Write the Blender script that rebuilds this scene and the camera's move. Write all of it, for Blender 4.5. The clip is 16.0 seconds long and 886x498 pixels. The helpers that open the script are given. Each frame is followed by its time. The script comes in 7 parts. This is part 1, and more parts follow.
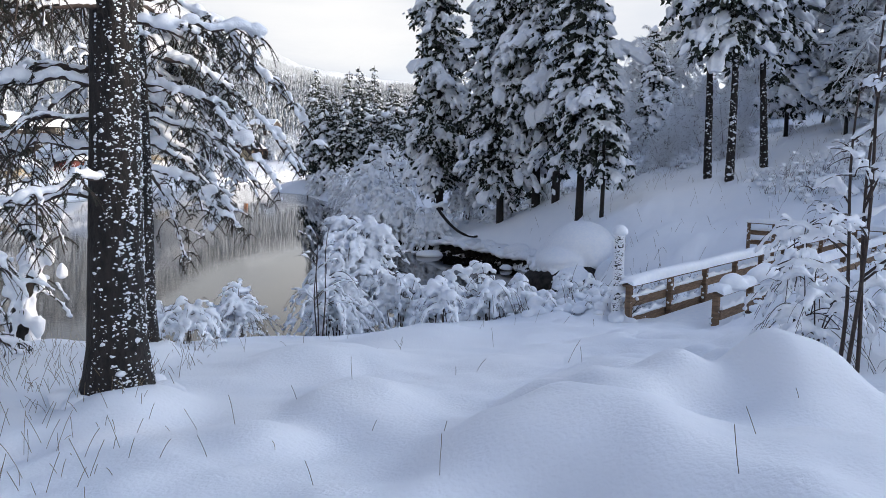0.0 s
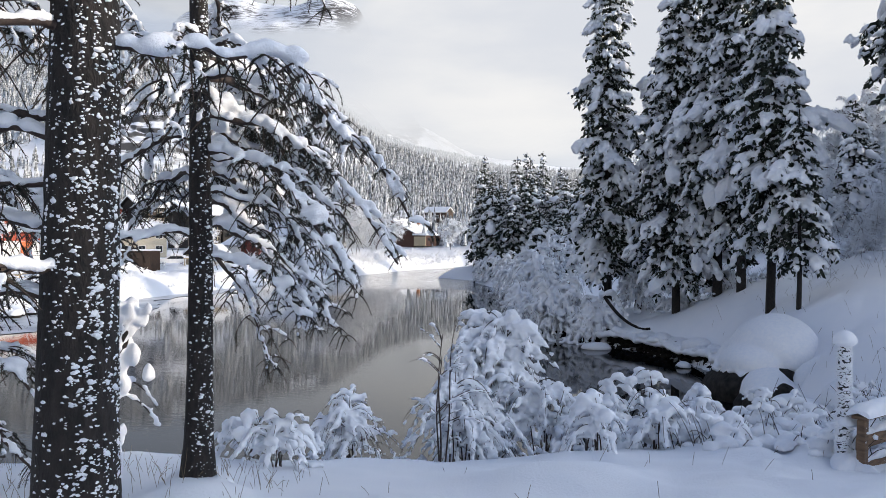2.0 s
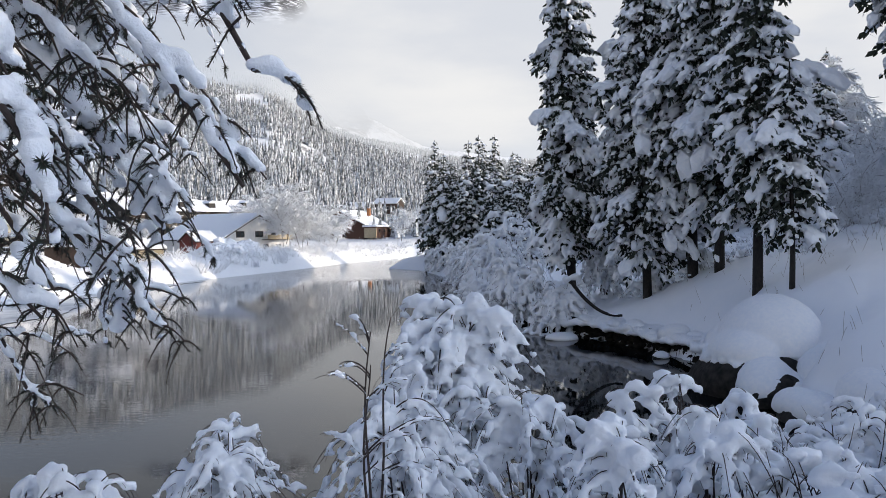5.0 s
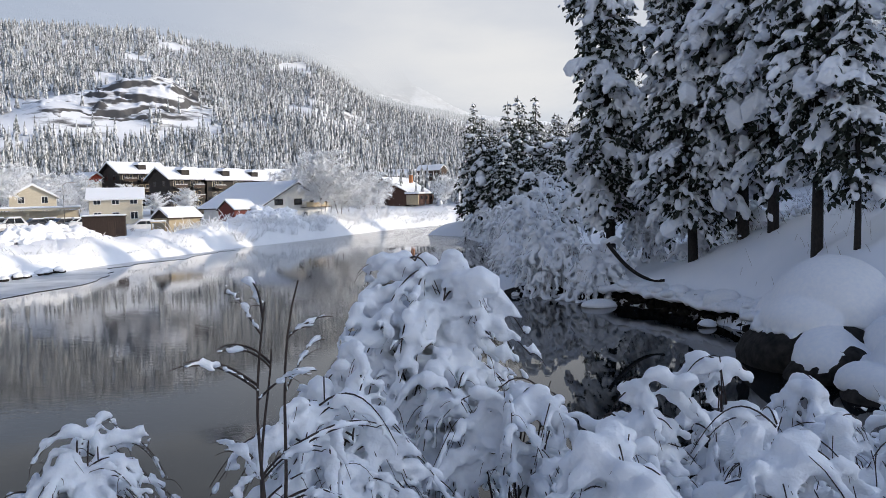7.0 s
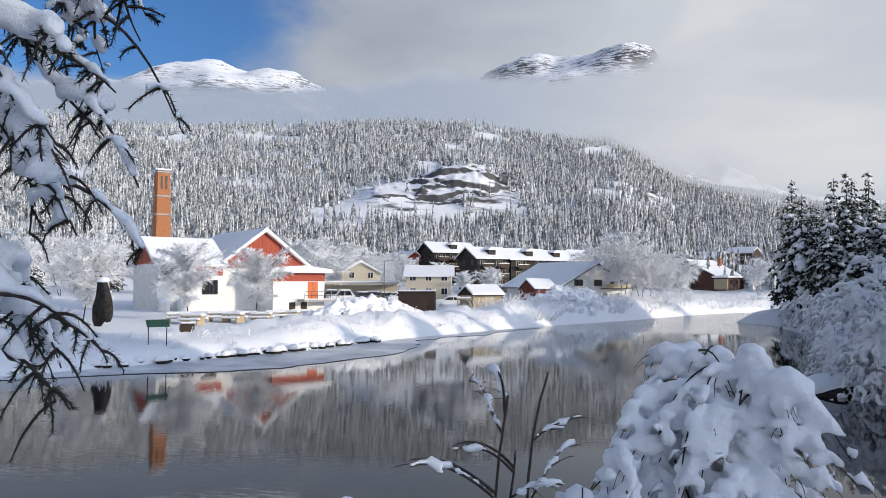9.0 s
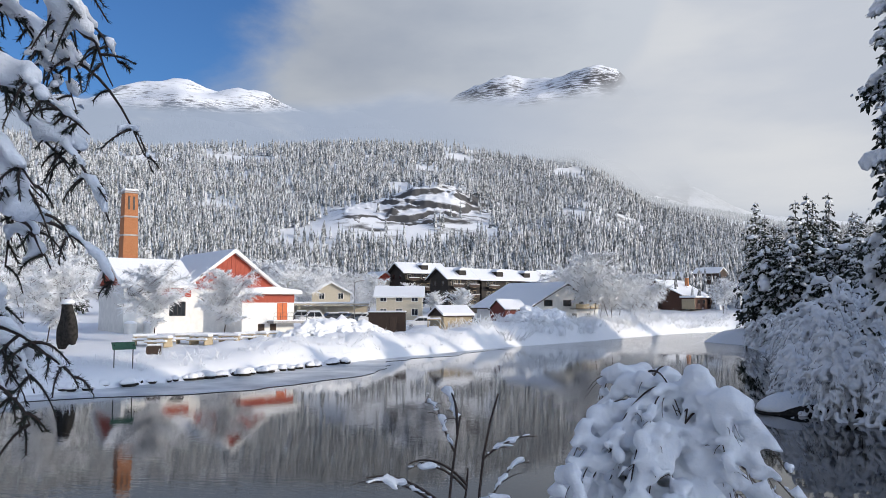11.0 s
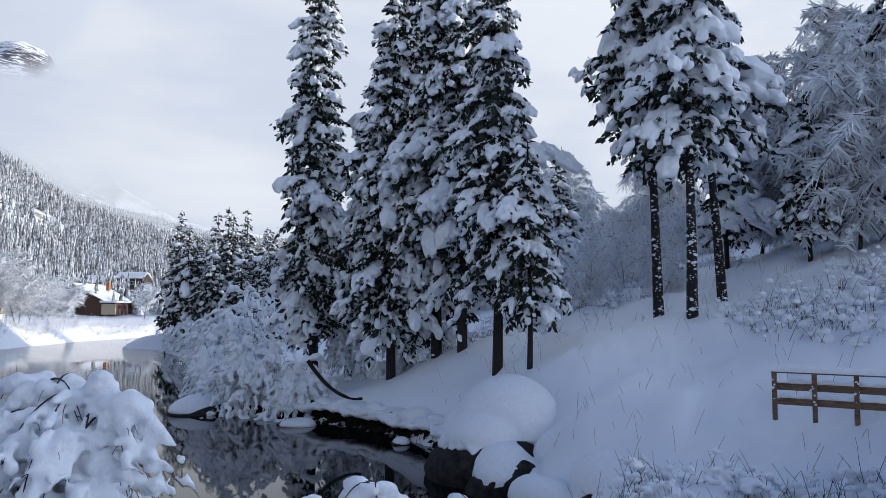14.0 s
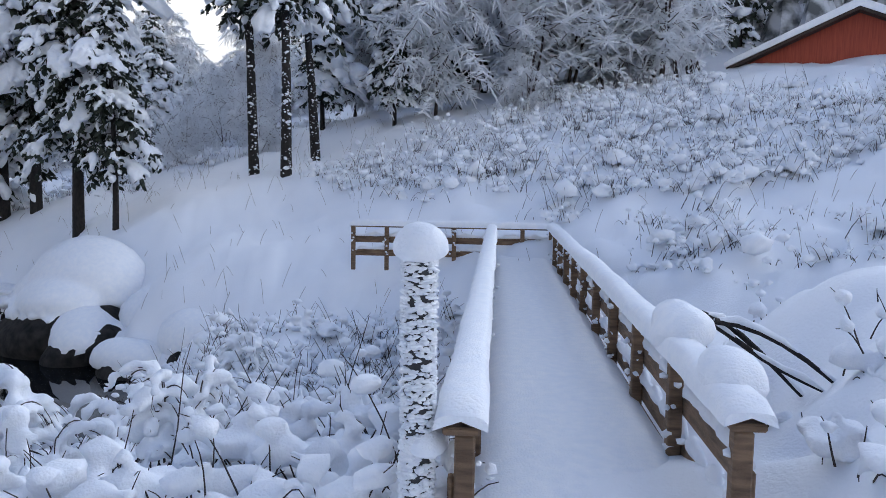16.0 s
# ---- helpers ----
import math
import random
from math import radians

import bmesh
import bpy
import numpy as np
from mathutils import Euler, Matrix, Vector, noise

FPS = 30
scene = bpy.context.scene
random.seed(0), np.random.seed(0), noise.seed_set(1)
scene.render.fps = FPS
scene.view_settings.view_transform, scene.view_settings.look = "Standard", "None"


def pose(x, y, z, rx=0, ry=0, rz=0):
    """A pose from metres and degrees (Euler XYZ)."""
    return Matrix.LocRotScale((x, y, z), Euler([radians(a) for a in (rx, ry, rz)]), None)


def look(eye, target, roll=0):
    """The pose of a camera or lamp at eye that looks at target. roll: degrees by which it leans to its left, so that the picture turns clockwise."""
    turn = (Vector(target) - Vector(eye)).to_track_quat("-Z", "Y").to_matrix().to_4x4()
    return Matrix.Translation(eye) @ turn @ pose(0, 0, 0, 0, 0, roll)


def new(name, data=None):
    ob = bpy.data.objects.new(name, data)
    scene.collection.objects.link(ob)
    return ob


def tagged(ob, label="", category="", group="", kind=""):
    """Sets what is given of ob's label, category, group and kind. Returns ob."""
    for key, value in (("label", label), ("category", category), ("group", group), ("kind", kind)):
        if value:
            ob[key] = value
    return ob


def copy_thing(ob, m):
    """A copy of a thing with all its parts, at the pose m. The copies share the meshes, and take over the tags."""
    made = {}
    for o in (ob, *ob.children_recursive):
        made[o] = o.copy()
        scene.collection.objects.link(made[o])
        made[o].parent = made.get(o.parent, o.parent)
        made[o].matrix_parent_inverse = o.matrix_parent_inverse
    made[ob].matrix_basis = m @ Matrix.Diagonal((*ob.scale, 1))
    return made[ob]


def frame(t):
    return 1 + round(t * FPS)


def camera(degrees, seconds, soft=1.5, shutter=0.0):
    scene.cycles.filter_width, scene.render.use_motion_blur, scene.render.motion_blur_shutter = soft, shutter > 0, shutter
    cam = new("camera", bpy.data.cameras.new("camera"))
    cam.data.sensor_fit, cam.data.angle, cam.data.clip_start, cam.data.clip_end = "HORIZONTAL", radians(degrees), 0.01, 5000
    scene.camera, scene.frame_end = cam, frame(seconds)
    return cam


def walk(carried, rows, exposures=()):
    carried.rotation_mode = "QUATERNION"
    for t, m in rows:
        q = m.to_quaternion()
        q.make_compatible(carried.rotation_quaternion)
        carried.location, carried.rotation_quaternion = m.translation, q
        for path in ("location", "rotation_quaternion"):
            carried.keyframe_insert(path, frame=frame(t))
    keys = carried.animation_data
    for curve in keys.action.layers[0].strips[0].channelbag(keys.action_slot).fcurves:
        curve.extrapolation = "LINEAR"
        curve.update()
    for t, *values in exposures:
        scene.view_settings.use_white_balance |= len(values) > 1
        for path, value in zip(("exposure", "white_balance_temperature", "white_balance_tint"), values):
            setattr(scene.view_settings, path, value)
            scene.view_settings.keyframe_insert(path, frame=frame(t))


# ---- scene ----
cam = camera(59.3, 16.0, soft=0.85)
PATH = [
    (0, (-0.719, 0.983, 5.965), (-0.357, 2.936, 5.727), 0.9),
    (0.5, (-0.458, 1.721, 5.949), (-0.306, 3.708, 5.776), 0.1),
    (1, (-0.203, 2.427, 5.982), (-0.208, 4.427, 5.962), -0.1),
    (1.5, (0.024, 3.106, 5.948), (-0.031, 5.105, 5.919), 0.1),
    (2, (0.11, 3.768, 5.916), (0.034, 5.766, 5.892), 0.4),
    (2.5, (0.096, 4.497, 5.89), (0.012, 6.495, 5.839), -0.1),
    (3, (0.054, 5.2, 5.819), (-0.045, 7.196, 5.752), -0.3),
    (3.5, (-0.027, 5.868, 5.834), (-0.053, 7.867, 5.796), -0.3),
    (4, (-0.043, 6.471, 5.74), (-0.021, 8.47, 5.689), -0.7),
    (6.5, (0.939, 10.703, 5.087), (0.997, 12.702, 5.055), -0.7),
    (7, (1.088, 10.798, 5.087), (1.016, 12.793, 4.961), -1.5),
    (7.5, (1.112, 10.921, 5.091), (0.908, 12.908, 5.007), -0.8),
    (8, (1.213, 11.028, 5.1), (0.637, 12.942, 5.051), -0.9),
    (8.5, (1.166, 11.706, 5.069), (0.355, 13.534, 5.116), -0.2),
    (11, (1.402, 11.435, 5.112), (0.663, 13.288, 5.256), -0.1),
    (11.5, (1.403, 11.436, 5.118), (0.756, 13.323, 5.266), -0.3),
    (12, (1.394, 11.443, 5.116), (0.918, 13.379, 5.271), -0.2),
    (12.5, (1.418, 11.326, 5.124), (1.225, 13.309, 5.292), 0.2),
    (13, (1.477, 11.081, 5.136), (1.59, 13.071, 5.297), 0.2),
    (13.5, (1.528, 10.92, 5.147), (1.923, 12.875, 5.307), 0.5),
    (14, (1.55, 10.842, 5.14), (2.194, 12.729, 5.302), 0.4),
    (14.5, (1.626, 10.799, 5.243), (2.5, 12.592, 5.386), 0.2),
    (15, (1.617, 10.703, 5.216), (2.709, 12.377, 5.298), 0.4),
    (15.5, (1.545, 10.552, 5.195), (2.874, 12.046, 5.148), 0.3),
    (16, (1.926, 10.72, 5.069), (3.389, 12.071, 4.885), 0.9),
]
EXPOSURES = ((0, 0.27, 6500, 10), (1, 0.18, 6550, 10), (3.5, 0.08, 6550, 10), (7, -0.05, 6450, 10), (8.5, -0.22, 6350, 10), (11, -0.25, 6250, 10), (12.5, -0.16, 6200, 10), (14.0, 0.0, 5950, 10), (15.0, 0.02, 5850, 10), (15.5, 0.12, 5950, 10), (16, 0.68, 6600, 10))
walk(cam, [(t, look(eye, target, roll)) for t, eye, target, roll in PATH],
     exposures=EXPOSURES)

# ---- daylight: low winter sun over the hill, bright broken cloud ----
SUN_AZ, SUN_EL = 88.0, 14.5
SUN_DIR = (math.sin(radians(SUN_AZ)) * math.cos(radians(SUN_EL)), math.cos(radians(SUN_AZ)) * math.cos(radians(SUN_EL)), math.sin(radians(SUN_EL)))
world = bpy.data.worlds.new("winter_sky")
scene.world = world
world.use_nodes = True
wn, wl = world.node_tree.nodes, world.node_tree.links
wn.clear()
w_out = wn.new("ShaderNodeOutputWorld")
w_bg = wn.new("ShaderNodeBackground")
w_bg.inputs["Strength"].default_value = 0.092
w_sky = wn.new("ShaderNodeTexSky")
w_sky.sky_type = "NISHITA"
w_sky.sun_disc = False
w_sky.sun_elevation = radians(SUN_EL)
w_sky.sun_rotation = radians(SUN_AZ)
w_geo = wn.new("ShaderNodeTexCoord")
w_sep = wn.new("ShaderNodeSeparateXYZ")
w_map = wn.new("ShaderNodeMapping")
w_map.inputs["Scale"].default_value = (1.0, 1.0, 2.6)
w_noise = wn.new("ShaderNodeTexNoise")
w_noise.inputs["Scale"].default_value = 2.3
w_noise.inputs["Detail"].default_value = 8
w_noise.inputs["Roughness"].default_value = 0.58
w_noise.inputs["Distortion"].default_value = 0.35
# the clear gap in the cloud lies to the north-west
w_dot = wn.new("ShaderNodeVectorMath")
w_dot.operation = "DOT_PRODUCT"
w_dot.inputs[1].default_value = (-0.74, 0.52, 0.42)
w_gap = wn.new("ShaderNodeMapRange")
w_gap.inputs["From Min"].default_value = 0.985
w_gap.inputs["From Max"].default_value = 0.895
w_gap.inputs["To Min"].default_value = -0.34
w_gap.inputs["To Max"].default_value = 0.42
w_add = wn.new("ShaderNodeMath")
w_add.operation = "ADD"
w_ramp = wn.new("ShaderNodeMapRange")
w_ramp.interpolation_type = "SMOOTHSTEP"
w_ramp.inputs["From Min"].default_value = 0.36
w_ramp.inputs["From Max"].default_value = 0.72
w_tone = wn.new("ShaderNodeTexNoise")
w_tone.inputs["Scale"].default_value = 3.4
w_tone.inputs["Detail"].default_value = 6
w_cloud = wn.new("ShaderNodeValToRGB")
w_cloud.color_ramp.elements[0].position = 0.36
w_cloud.color_ramp.elements[0].color = (0.62, 0.68, 0.79, 1)
w_cloud.color_ramp.elements[1].position = 0.64
w_cloud.color_ramp.elements[1].color = (0.86, 0.90, 0.96, 1)
w_gain = wn.new("ShaderNodeVectorMath")
w_gain.operation = "SCALE"
w_blue = wn.new("ShaderNodeVectorMath")
w_blue.operation = "MULTIPLY"
w_blue.inputs[1].default_value = (0.62, 1.06, 1.75)
w_mix = wn.new("ShaderNodeMix")
w_mix.data_type = "RGBA"
wl.new(w_geo.outputs["Generated"], w_map.inputs["Vector"])
wl.new(w_map.outputs["Vector"], w_noise.inputs["Vector"])
wl.new(w_map.outputs["Vector"], w_tone.inputs["Vector"])
wl.new(w_geo.outputs["Generated"], w_dot.inputs[0])
wl.new(w_dot.outputs["Value"], w_gap.inputs["Value"])
wl.new(w_gap.outputs["Result"], w_add.inputs[0])
wl.new(w_noise.outputs["Fac"], w_add.inputs[1])
wl.new(w_geo.outputs["Generated"], w_sep.inputs["Vector"])
w_high = wn.new("ShaderNodeMapRange")
w_high.inputs["From Min"].default_value = 0.39
w_high.inputs["From Max"].default_value = 0.68
w_high.inputs["To Min"].default_value = 0.0
w_high.inputs["To Max"].default_value = -0.5
wl.new(w_sep.outputs["Z"], w_high.inputs["Value"])
w_thin = wn.new("ShaderNodeMath")
w_thin.operation = "ADD"
wl.new(w_add.outputs["Value"], w_thin.inputs[0])
wl.new(w_high.outputs["Result"], w_thin.inputs[1])
wl.new(w_thin.outputs["Value"], w_ramp.inputs["Value"])
wl.new(w_tone.outputs["Fac"], w_cloud.inputs["Fac"])
wl.new(w_cloud.outputs["Color"], w_gain.inputs[0])
# cloud is brightest round the low sun and duller away from it
w_sund = wn.new("ShaderNodeVectorMath")
w_sund.operation = "DOT_PRODUCT"
w_sund.inputs[1].default_value = SUN_DIR
w_away = wn.new("ShaderNodeMapRange")
w_near = wn.new("ShaderNodeMapRange")
w_near.interpolation_type = "SMOOTHSTEP"
for node, values in ((w_away, (-1.0, 0.2, 4.5, 9.6)), (w_near, (0.20, 0.97, 0.0, 31.0))):
    for key, value in zip(("From Min", "From Max", "To Min", "To Max"), values):
        node.inputs[key].default_value = value
    wl.new(w_sund.outputs["Value"], node.inputs["Value"])
w_sum = wn.new("ShaderNodeMath")
w_sum.operation = "ADD"
wl.new(w_geo.outputs["Generated"], w_sund.inputs[0])
wl.new(w_away.outputs["Result"], w_sum.inputs[0])
wl.new(w_near.outputs["Result"], w_sum.inputs[1])
wl.new(w_sum.outputs["Value"], w_gain.inputs["Scale"])
wl.new(w_sky.outputs["Color"], w_blue.inputs[0])
wl.new(w_ramp.outputs["Result"], w_mix.inputs["Factor"])
wl.new(w_blue.outputs["Vector"], w_mix.inputs["A"])
wl.new(w_gain.outputs["Vector"], w_mix.inputs["B"])
wl.new(w_mix.outputs["Result"], w_bg.inputs["Color"])
wl.new(w_bg.outputs["Background"], w_out.inputs["Surface"])

sun_data = bpy.data.lights.new("sun", "SUN")
sun_data.energy = 3.8
sun_data.angle = radians(0.6)
sun_data.color = (1.0, 0.85, 0.66)
sun = new("sun", sun_data)
sun.matrix_world = look(tuple(Vector(SUN_DIR) * 300), (0, 0, 0))


# ---- materials ----
def material(name, low, high, rough=0.7, scale=6.0, bump=0.2, bump_scale=40.0, metal=0.0, spec=0.5, vary=0.0, stretch=(1, 1, 1), sub=0.0):
    """Two tones mixed by noise, fine relief by a second noise; vary: how far single pieces differ."""
    mat = bpy.data.materials.new(name)
    mat.use_nodes = True
    n, l = mat.node_tree.nodes, mat.node_tree.links
    b = n["Principled BSDF"]
    b.inputs["Roughness"].default_value = rough
    b.inputs["Metallic"].default_value = metal
    b.inputs["Specular IOR Level"].default_value = spec
    tc = n.new("ShaderNodeTexCoord")
    mp = n.new("ShaderNodeMapping")
    mp.inputs["Scale"].default_value = stretch
    l.new(tc.outputs["Object"], mp.inputs["Vector"])
    n1 = n.new("ShaderNodeTexNoise")
    n1.inputs["Scale"].default_value = scale
    n1.inputs["Detail"].default_value = 5
    l.new(mp.outputs["Vector"], n1.inputs["Vector"])
    ramp = n.new("ShaderNodeMapRange")
    ramp.inputs["From Min"].default_value = 0.3
    ramp.inputs["From Max"].default_value = 0.7
    l.new(n1.outputs["Fac"], ramp.inputs["Value"])
    mix = n.new("ShaderNodeMix")
    mix.data_type = "RGBA"
    mix.inputs["A"].default_value = (*low, 1)
    mix.inputs["B"].default_value = (*high, 1)
    l.new(ramp.outputs["Result"], mix.inputs["Factor"])
    col = mix.outputs["Result"]
    if vary:
        info = n.new("ShaderNodeNewGeometry")
        ob = n.new("ShaderNodeObjectInfo")
        s = n.new("ShaderNodeMath")
        s.operation = "ADD"
        l.new(info.outputs["Random Per Island"], s.inputs[0])
        l.new(ob.outputs["Random"], s.inputs[1])
        r = n.new("ShaderNodeMapRange")
        r.inputs["From Max"].default_value = 2.0
        r.inputs["To Min"].default_value = 1 - vary
        r.inputs["To Max"].default_value = 1 + vary
        l.new(s.outputs["Value"], r.inputs["Value"])
        hsv = n.new("ShaderNodeHueSaturation")
        l.new(r.outputs["Result"], hsv.inputs["Value"])
        l.new(col, hsv.inputs["Color"])
        col = hsv.outputs["Color"]
    l.new(col, b.inputs["Base Color"])
    if sub:
        b.inputs["Subsurface Weight"].default_value = sub
        b.inputs["Subsurface Radius"].default_value = (0.05, 0.06, 0.08)
        b.inputs["Subsurface Scale"].default_value = 0.3
    if bump:
        n2 = n.new("ShaderNodeTexNoise")
        n2.inputs["Scale"].default_value = bump_scale
        n2.inputs["Detail"].default_value = 4
        l.new(mp.outputs["Vector"], n2.inputs["Vector"])
        bp = n.new("ShaderNodeBump")
        bp.inputs["Strength"].default_value = bump
        bp.inputs["Distance"].default_value = 0.03
        l.new(n2.outputs["Fac"], bp.inputs["Height"])
        l.new(bp.outputs["Normal"], b.inputs["Normal"])
    return mat


SNOW = material("fresh_snow", (0.80, 0.83, 0.88), (0.88, 0.89, 0.91), 0.62, 9.0, 0.35, 55.0, spec=0.3)
FROST = material("hoar_frost", (0.82, 0.85, 0.89), (0.91, 0.92, 0.94), 0.7, 20.0, 0.0, spec=0.2, vary=0.06)
NEEDLE = material("spruce_needles", (0.008, 0.013, 0.008), (0.024, 0.033, 0.016), 0.7, 14.0, 0.0, vary=0.35)
BARK = material("spruce_bark", (0.007, 0.006, 0.0055), (0.028, 0.022, 0.019), 0.9, 16.0, 0.9, 38.0, stretch=(1, 1, 0.45))
TWIG = material("birch_twig", (0.022, 0.014, 0.012), (0.055, 0.036, 0.028), 0.75, 30.0, 0.3, 120.0)
GRASS = material("dry_stalk", (0.14, 0.10, 0.055), (0.26, 0.20, 0.12), 0.8, 30.0, 0.0, vary=0.3)
PLANK = material("weathered_plank", (0.10, 0.060, 0.034), (0.25, 0.155, 0.09), 0.72, 5.0, 0.5, 60.0, vary=0.2, stretch=(1, 1, 6))
ROCK = material("dark_wet_rock", (0.012, 0.012, 0.012), (0.045, 0.041, 0.037), 0.9, 4.0, 1.0, 9.0, spec=0.15)
PEAT = material("dark_bank_earth", (0.006, 0.006, 0.006), (0.026, 0.021, 0.015), 0.95, 7.0, 1.0, 14.0, spec=0.1)
RED = material("red_painted_wood", (0.26, 0.035, 0.016), (0.38, 0.065, 0.028), 0.65, 3.0, 0.3, 30.0, stretch=(6, 6, 0.4))
ORANGE = material("orange_painted_door", (0.48, 0.10, 0.022), (0.58, 0.14, 0.035), 0.6, 4.0, 0.1, 30.0)
WHITE = material("white_render", (0.66, 0.66, 0.64), (0.80, 0.79, 0.76), 0.8, 1.5, 0.2, 25.0)
BEIGE = material("beige_boards", (0.44, 0.39, 0.30), (0.56, 0.50, 0.39), 0.75, 3.0, 0.2, 30.0, stretch=(1, 1, 6))
BROWN = material("dark_brown_boards", (0.022, 0.013, 0.009), (0.058, 0.034, 0.022), 0.75, 4.0, 0.3, 30.0, stretch=(8, 8, 0.5))
BARNBROWN = material("red_brown_boards", (0.050, 0.023, 0.015), (0.095, 0.042, 0.026), 0.75, 3.0, 0.3, 30.0, stretch=(8, 8, 0.5))
PALE = material("pale_boards", (0.32, 0.26, 0.17), (0.48, 0.40, 0.27), 0.75, 4.0, 0.3, 30.0, stretch=(1, 1, 8))
BRICK = material("chimney_brick", (0.28, 0.105, 0.042), (0.42, 0.18, 0.075), 0.85, 6.0, 0.5, 14.0)
TARRED = material("tarred_boards", (0.010, 0.008, 0.007), (0.026, 0.020, 0.016), 0.75, 4.0, 0.3, 30.0, stretch=(1, 1, 6))
CONCRETE = material("grey_concrete", (0.26, 0.25, 0.24), (0.40, 0.39, 0.37), 0.85, 3.0, 0.3, 20.0)
DARKMETAL = material("dark_metal", (0.03, 0.03, 0.032), (0.06, 0.06, 0.062), 0.5, 8.0, 0.1, 40.0, metal=0.6)
GREEN = material("green_sign_paint", (0.03, 0.09, 0.05), (0.05, 0.13, 0.075), 0.5, 6.0, 0.1, 40.0)
WINDOW = material("dark_window_glass", (0.015, 0.018, 0.022), (0.03, 0.034, 0.04), 0.08, 3.0, 0.0)
CARPAINT = {c: material("car_paint_" + c, v, tuple(a * 1.15 for a in v), 0.3, 3.0, 0.0, spec=0.6) for c, v in
            (("white", (0.62, 0.62, 0.62)), ("dark", (0.02, 0.022, 0.028)), ("silver", (0.30, 0.31, 0.33)), ("red", (0.25, 0.02, 0.02)))}
TYRE = material("tyre_rubber", (0.012, 0.012, 0.012), (0.025, 0.025, 0.025), 0.85, 20.0, 0.0)


def ground_material():
    """Snow over everything; bare rock where the far slopes stand too steep to hold it."""
    mat = bpy.data.materials.new("snow_ground")
    mat.use_nodes = True
    n, l = mat.node_tree.nodes, mat.node_tree.links
    b = n["Principled BSDF"]
    b.inputs["Roughness"].default_value = 0.6
    b.inputs["Specular IOR Level"].default_value = 0.3
    geo = n.new("ShaderNodeNewGeometry")
    sep = n.new("ShaderNodeSeparateXYZ")
    l.new(geo.outputs["Normal"], sep.inputs["Vector"])
    tc = n.new("ShaderNodeTexCoord")
    big = n.new("ShaderNodeTexNoise")
    big.inputs["Scale"].default_value = 0.035
    big.inputs["Detail"].default_value = 9
    big.inputs["Roughness"].default_value = 0.65
    strata = n.new("ShaderNodeMapping")
    strata.inputs["Scale"].default_value = (1, 1, 6)
    l.new(tc.outputs["Object"], strata.inputs["Vector"])
    l.new(strata.outputs["Vector"], big.inputs["Vector"])
    off = n.new("ShaderNodeMath")
    off.operation = "MULTIPLY_ADD"
    off.inputs[1].default_value = 0.9
    l.new(big.outputs["Fac"], off.inputs[0])
    l.new(sep.outputs["Z"], off.inputs[2])
    # the low ground is gentle enough to hold its snow everywhere
    away = n.new("ShaderNodeVectorMath")
    away.operation = "LENGTH"
    l.new(tc.outputs["Object"], away.inputs[0])
    low = n.new("ShaderNodeMapRange")
    low.inputs["From Min"].default_value = 150.0
    low.inputs["From Max"].default_value = 240.0
    low.inputs["To Min"].default_value = 1.0
    low.inputs["To Max"].default_value = 0.0
    l.new(away.outputs["Value"], low.inputs["Value"])
    both = n.new("ShaderNodeMath")
    l.new(off.outputs["Value"], both.inputs[0])
    l.new(low.outputs["Result"], both.inputs[1])
    hold = n.new("ShaderNodeMapRange")
    hold.inputs["From Min"].default_value = 1.20
    hold.inputs["From Max"].default_value = 1.31
    l.new(both.outputs["Value"], hold.inputs["Value"])
    tone = n.new("ShaderNodeTexNoise")
    tone.inputs["Scale"].default_value = 1.3
    tone.inputs["Detail"].default_value = 6
    l.new(tc.outputs["Object"], tone.inputs["Vector"])
    snow = n.new("ShaderNodeMix")
    snow.data_type = "RGBA"
    snow.inputs["A"].default_value = (0.80, 0.83, 0.88, 1)
    snow.inputs["B"].default_value = (0.88, 0.89, 0.91, 1)
    l.new(tone.outputs["Fac"], snow.inputs["Factor"])
    mix = n.new("ShaderNodeMix")
    mix.data_type = "RGBA"
    mix.inputs["A"].default_value = (0.085, 0.083, 0.083, 1)
    l.new(hold.outputs["Result"], mix.inputs["Factor"])
    l.new(snow.outputs["Result"], mix.inputs["B"])
    l.new(mix.outputs["Result"], b.inputs["Base Color"])
    fine = n.new("ShaderNodeTexNoise")
    fine.inputs["Scale"].default_value = 30.0
    fine.inputs["Detail"].default_value = 6
    l.new(tc.outputs["Object"], fine.inputs["Vector"])
    bp = n.new("ShaderNodeBump")
    bp.inputs["Strength"].default_value = 0.35
    bp.inputs["Distance"].default_value = 0.03
    l.new(fine.outputs["Fac"], bp.inputs["Height"])
    l.new(bp.outputs["Normal"], b.inputs["Normal"])
    return mat


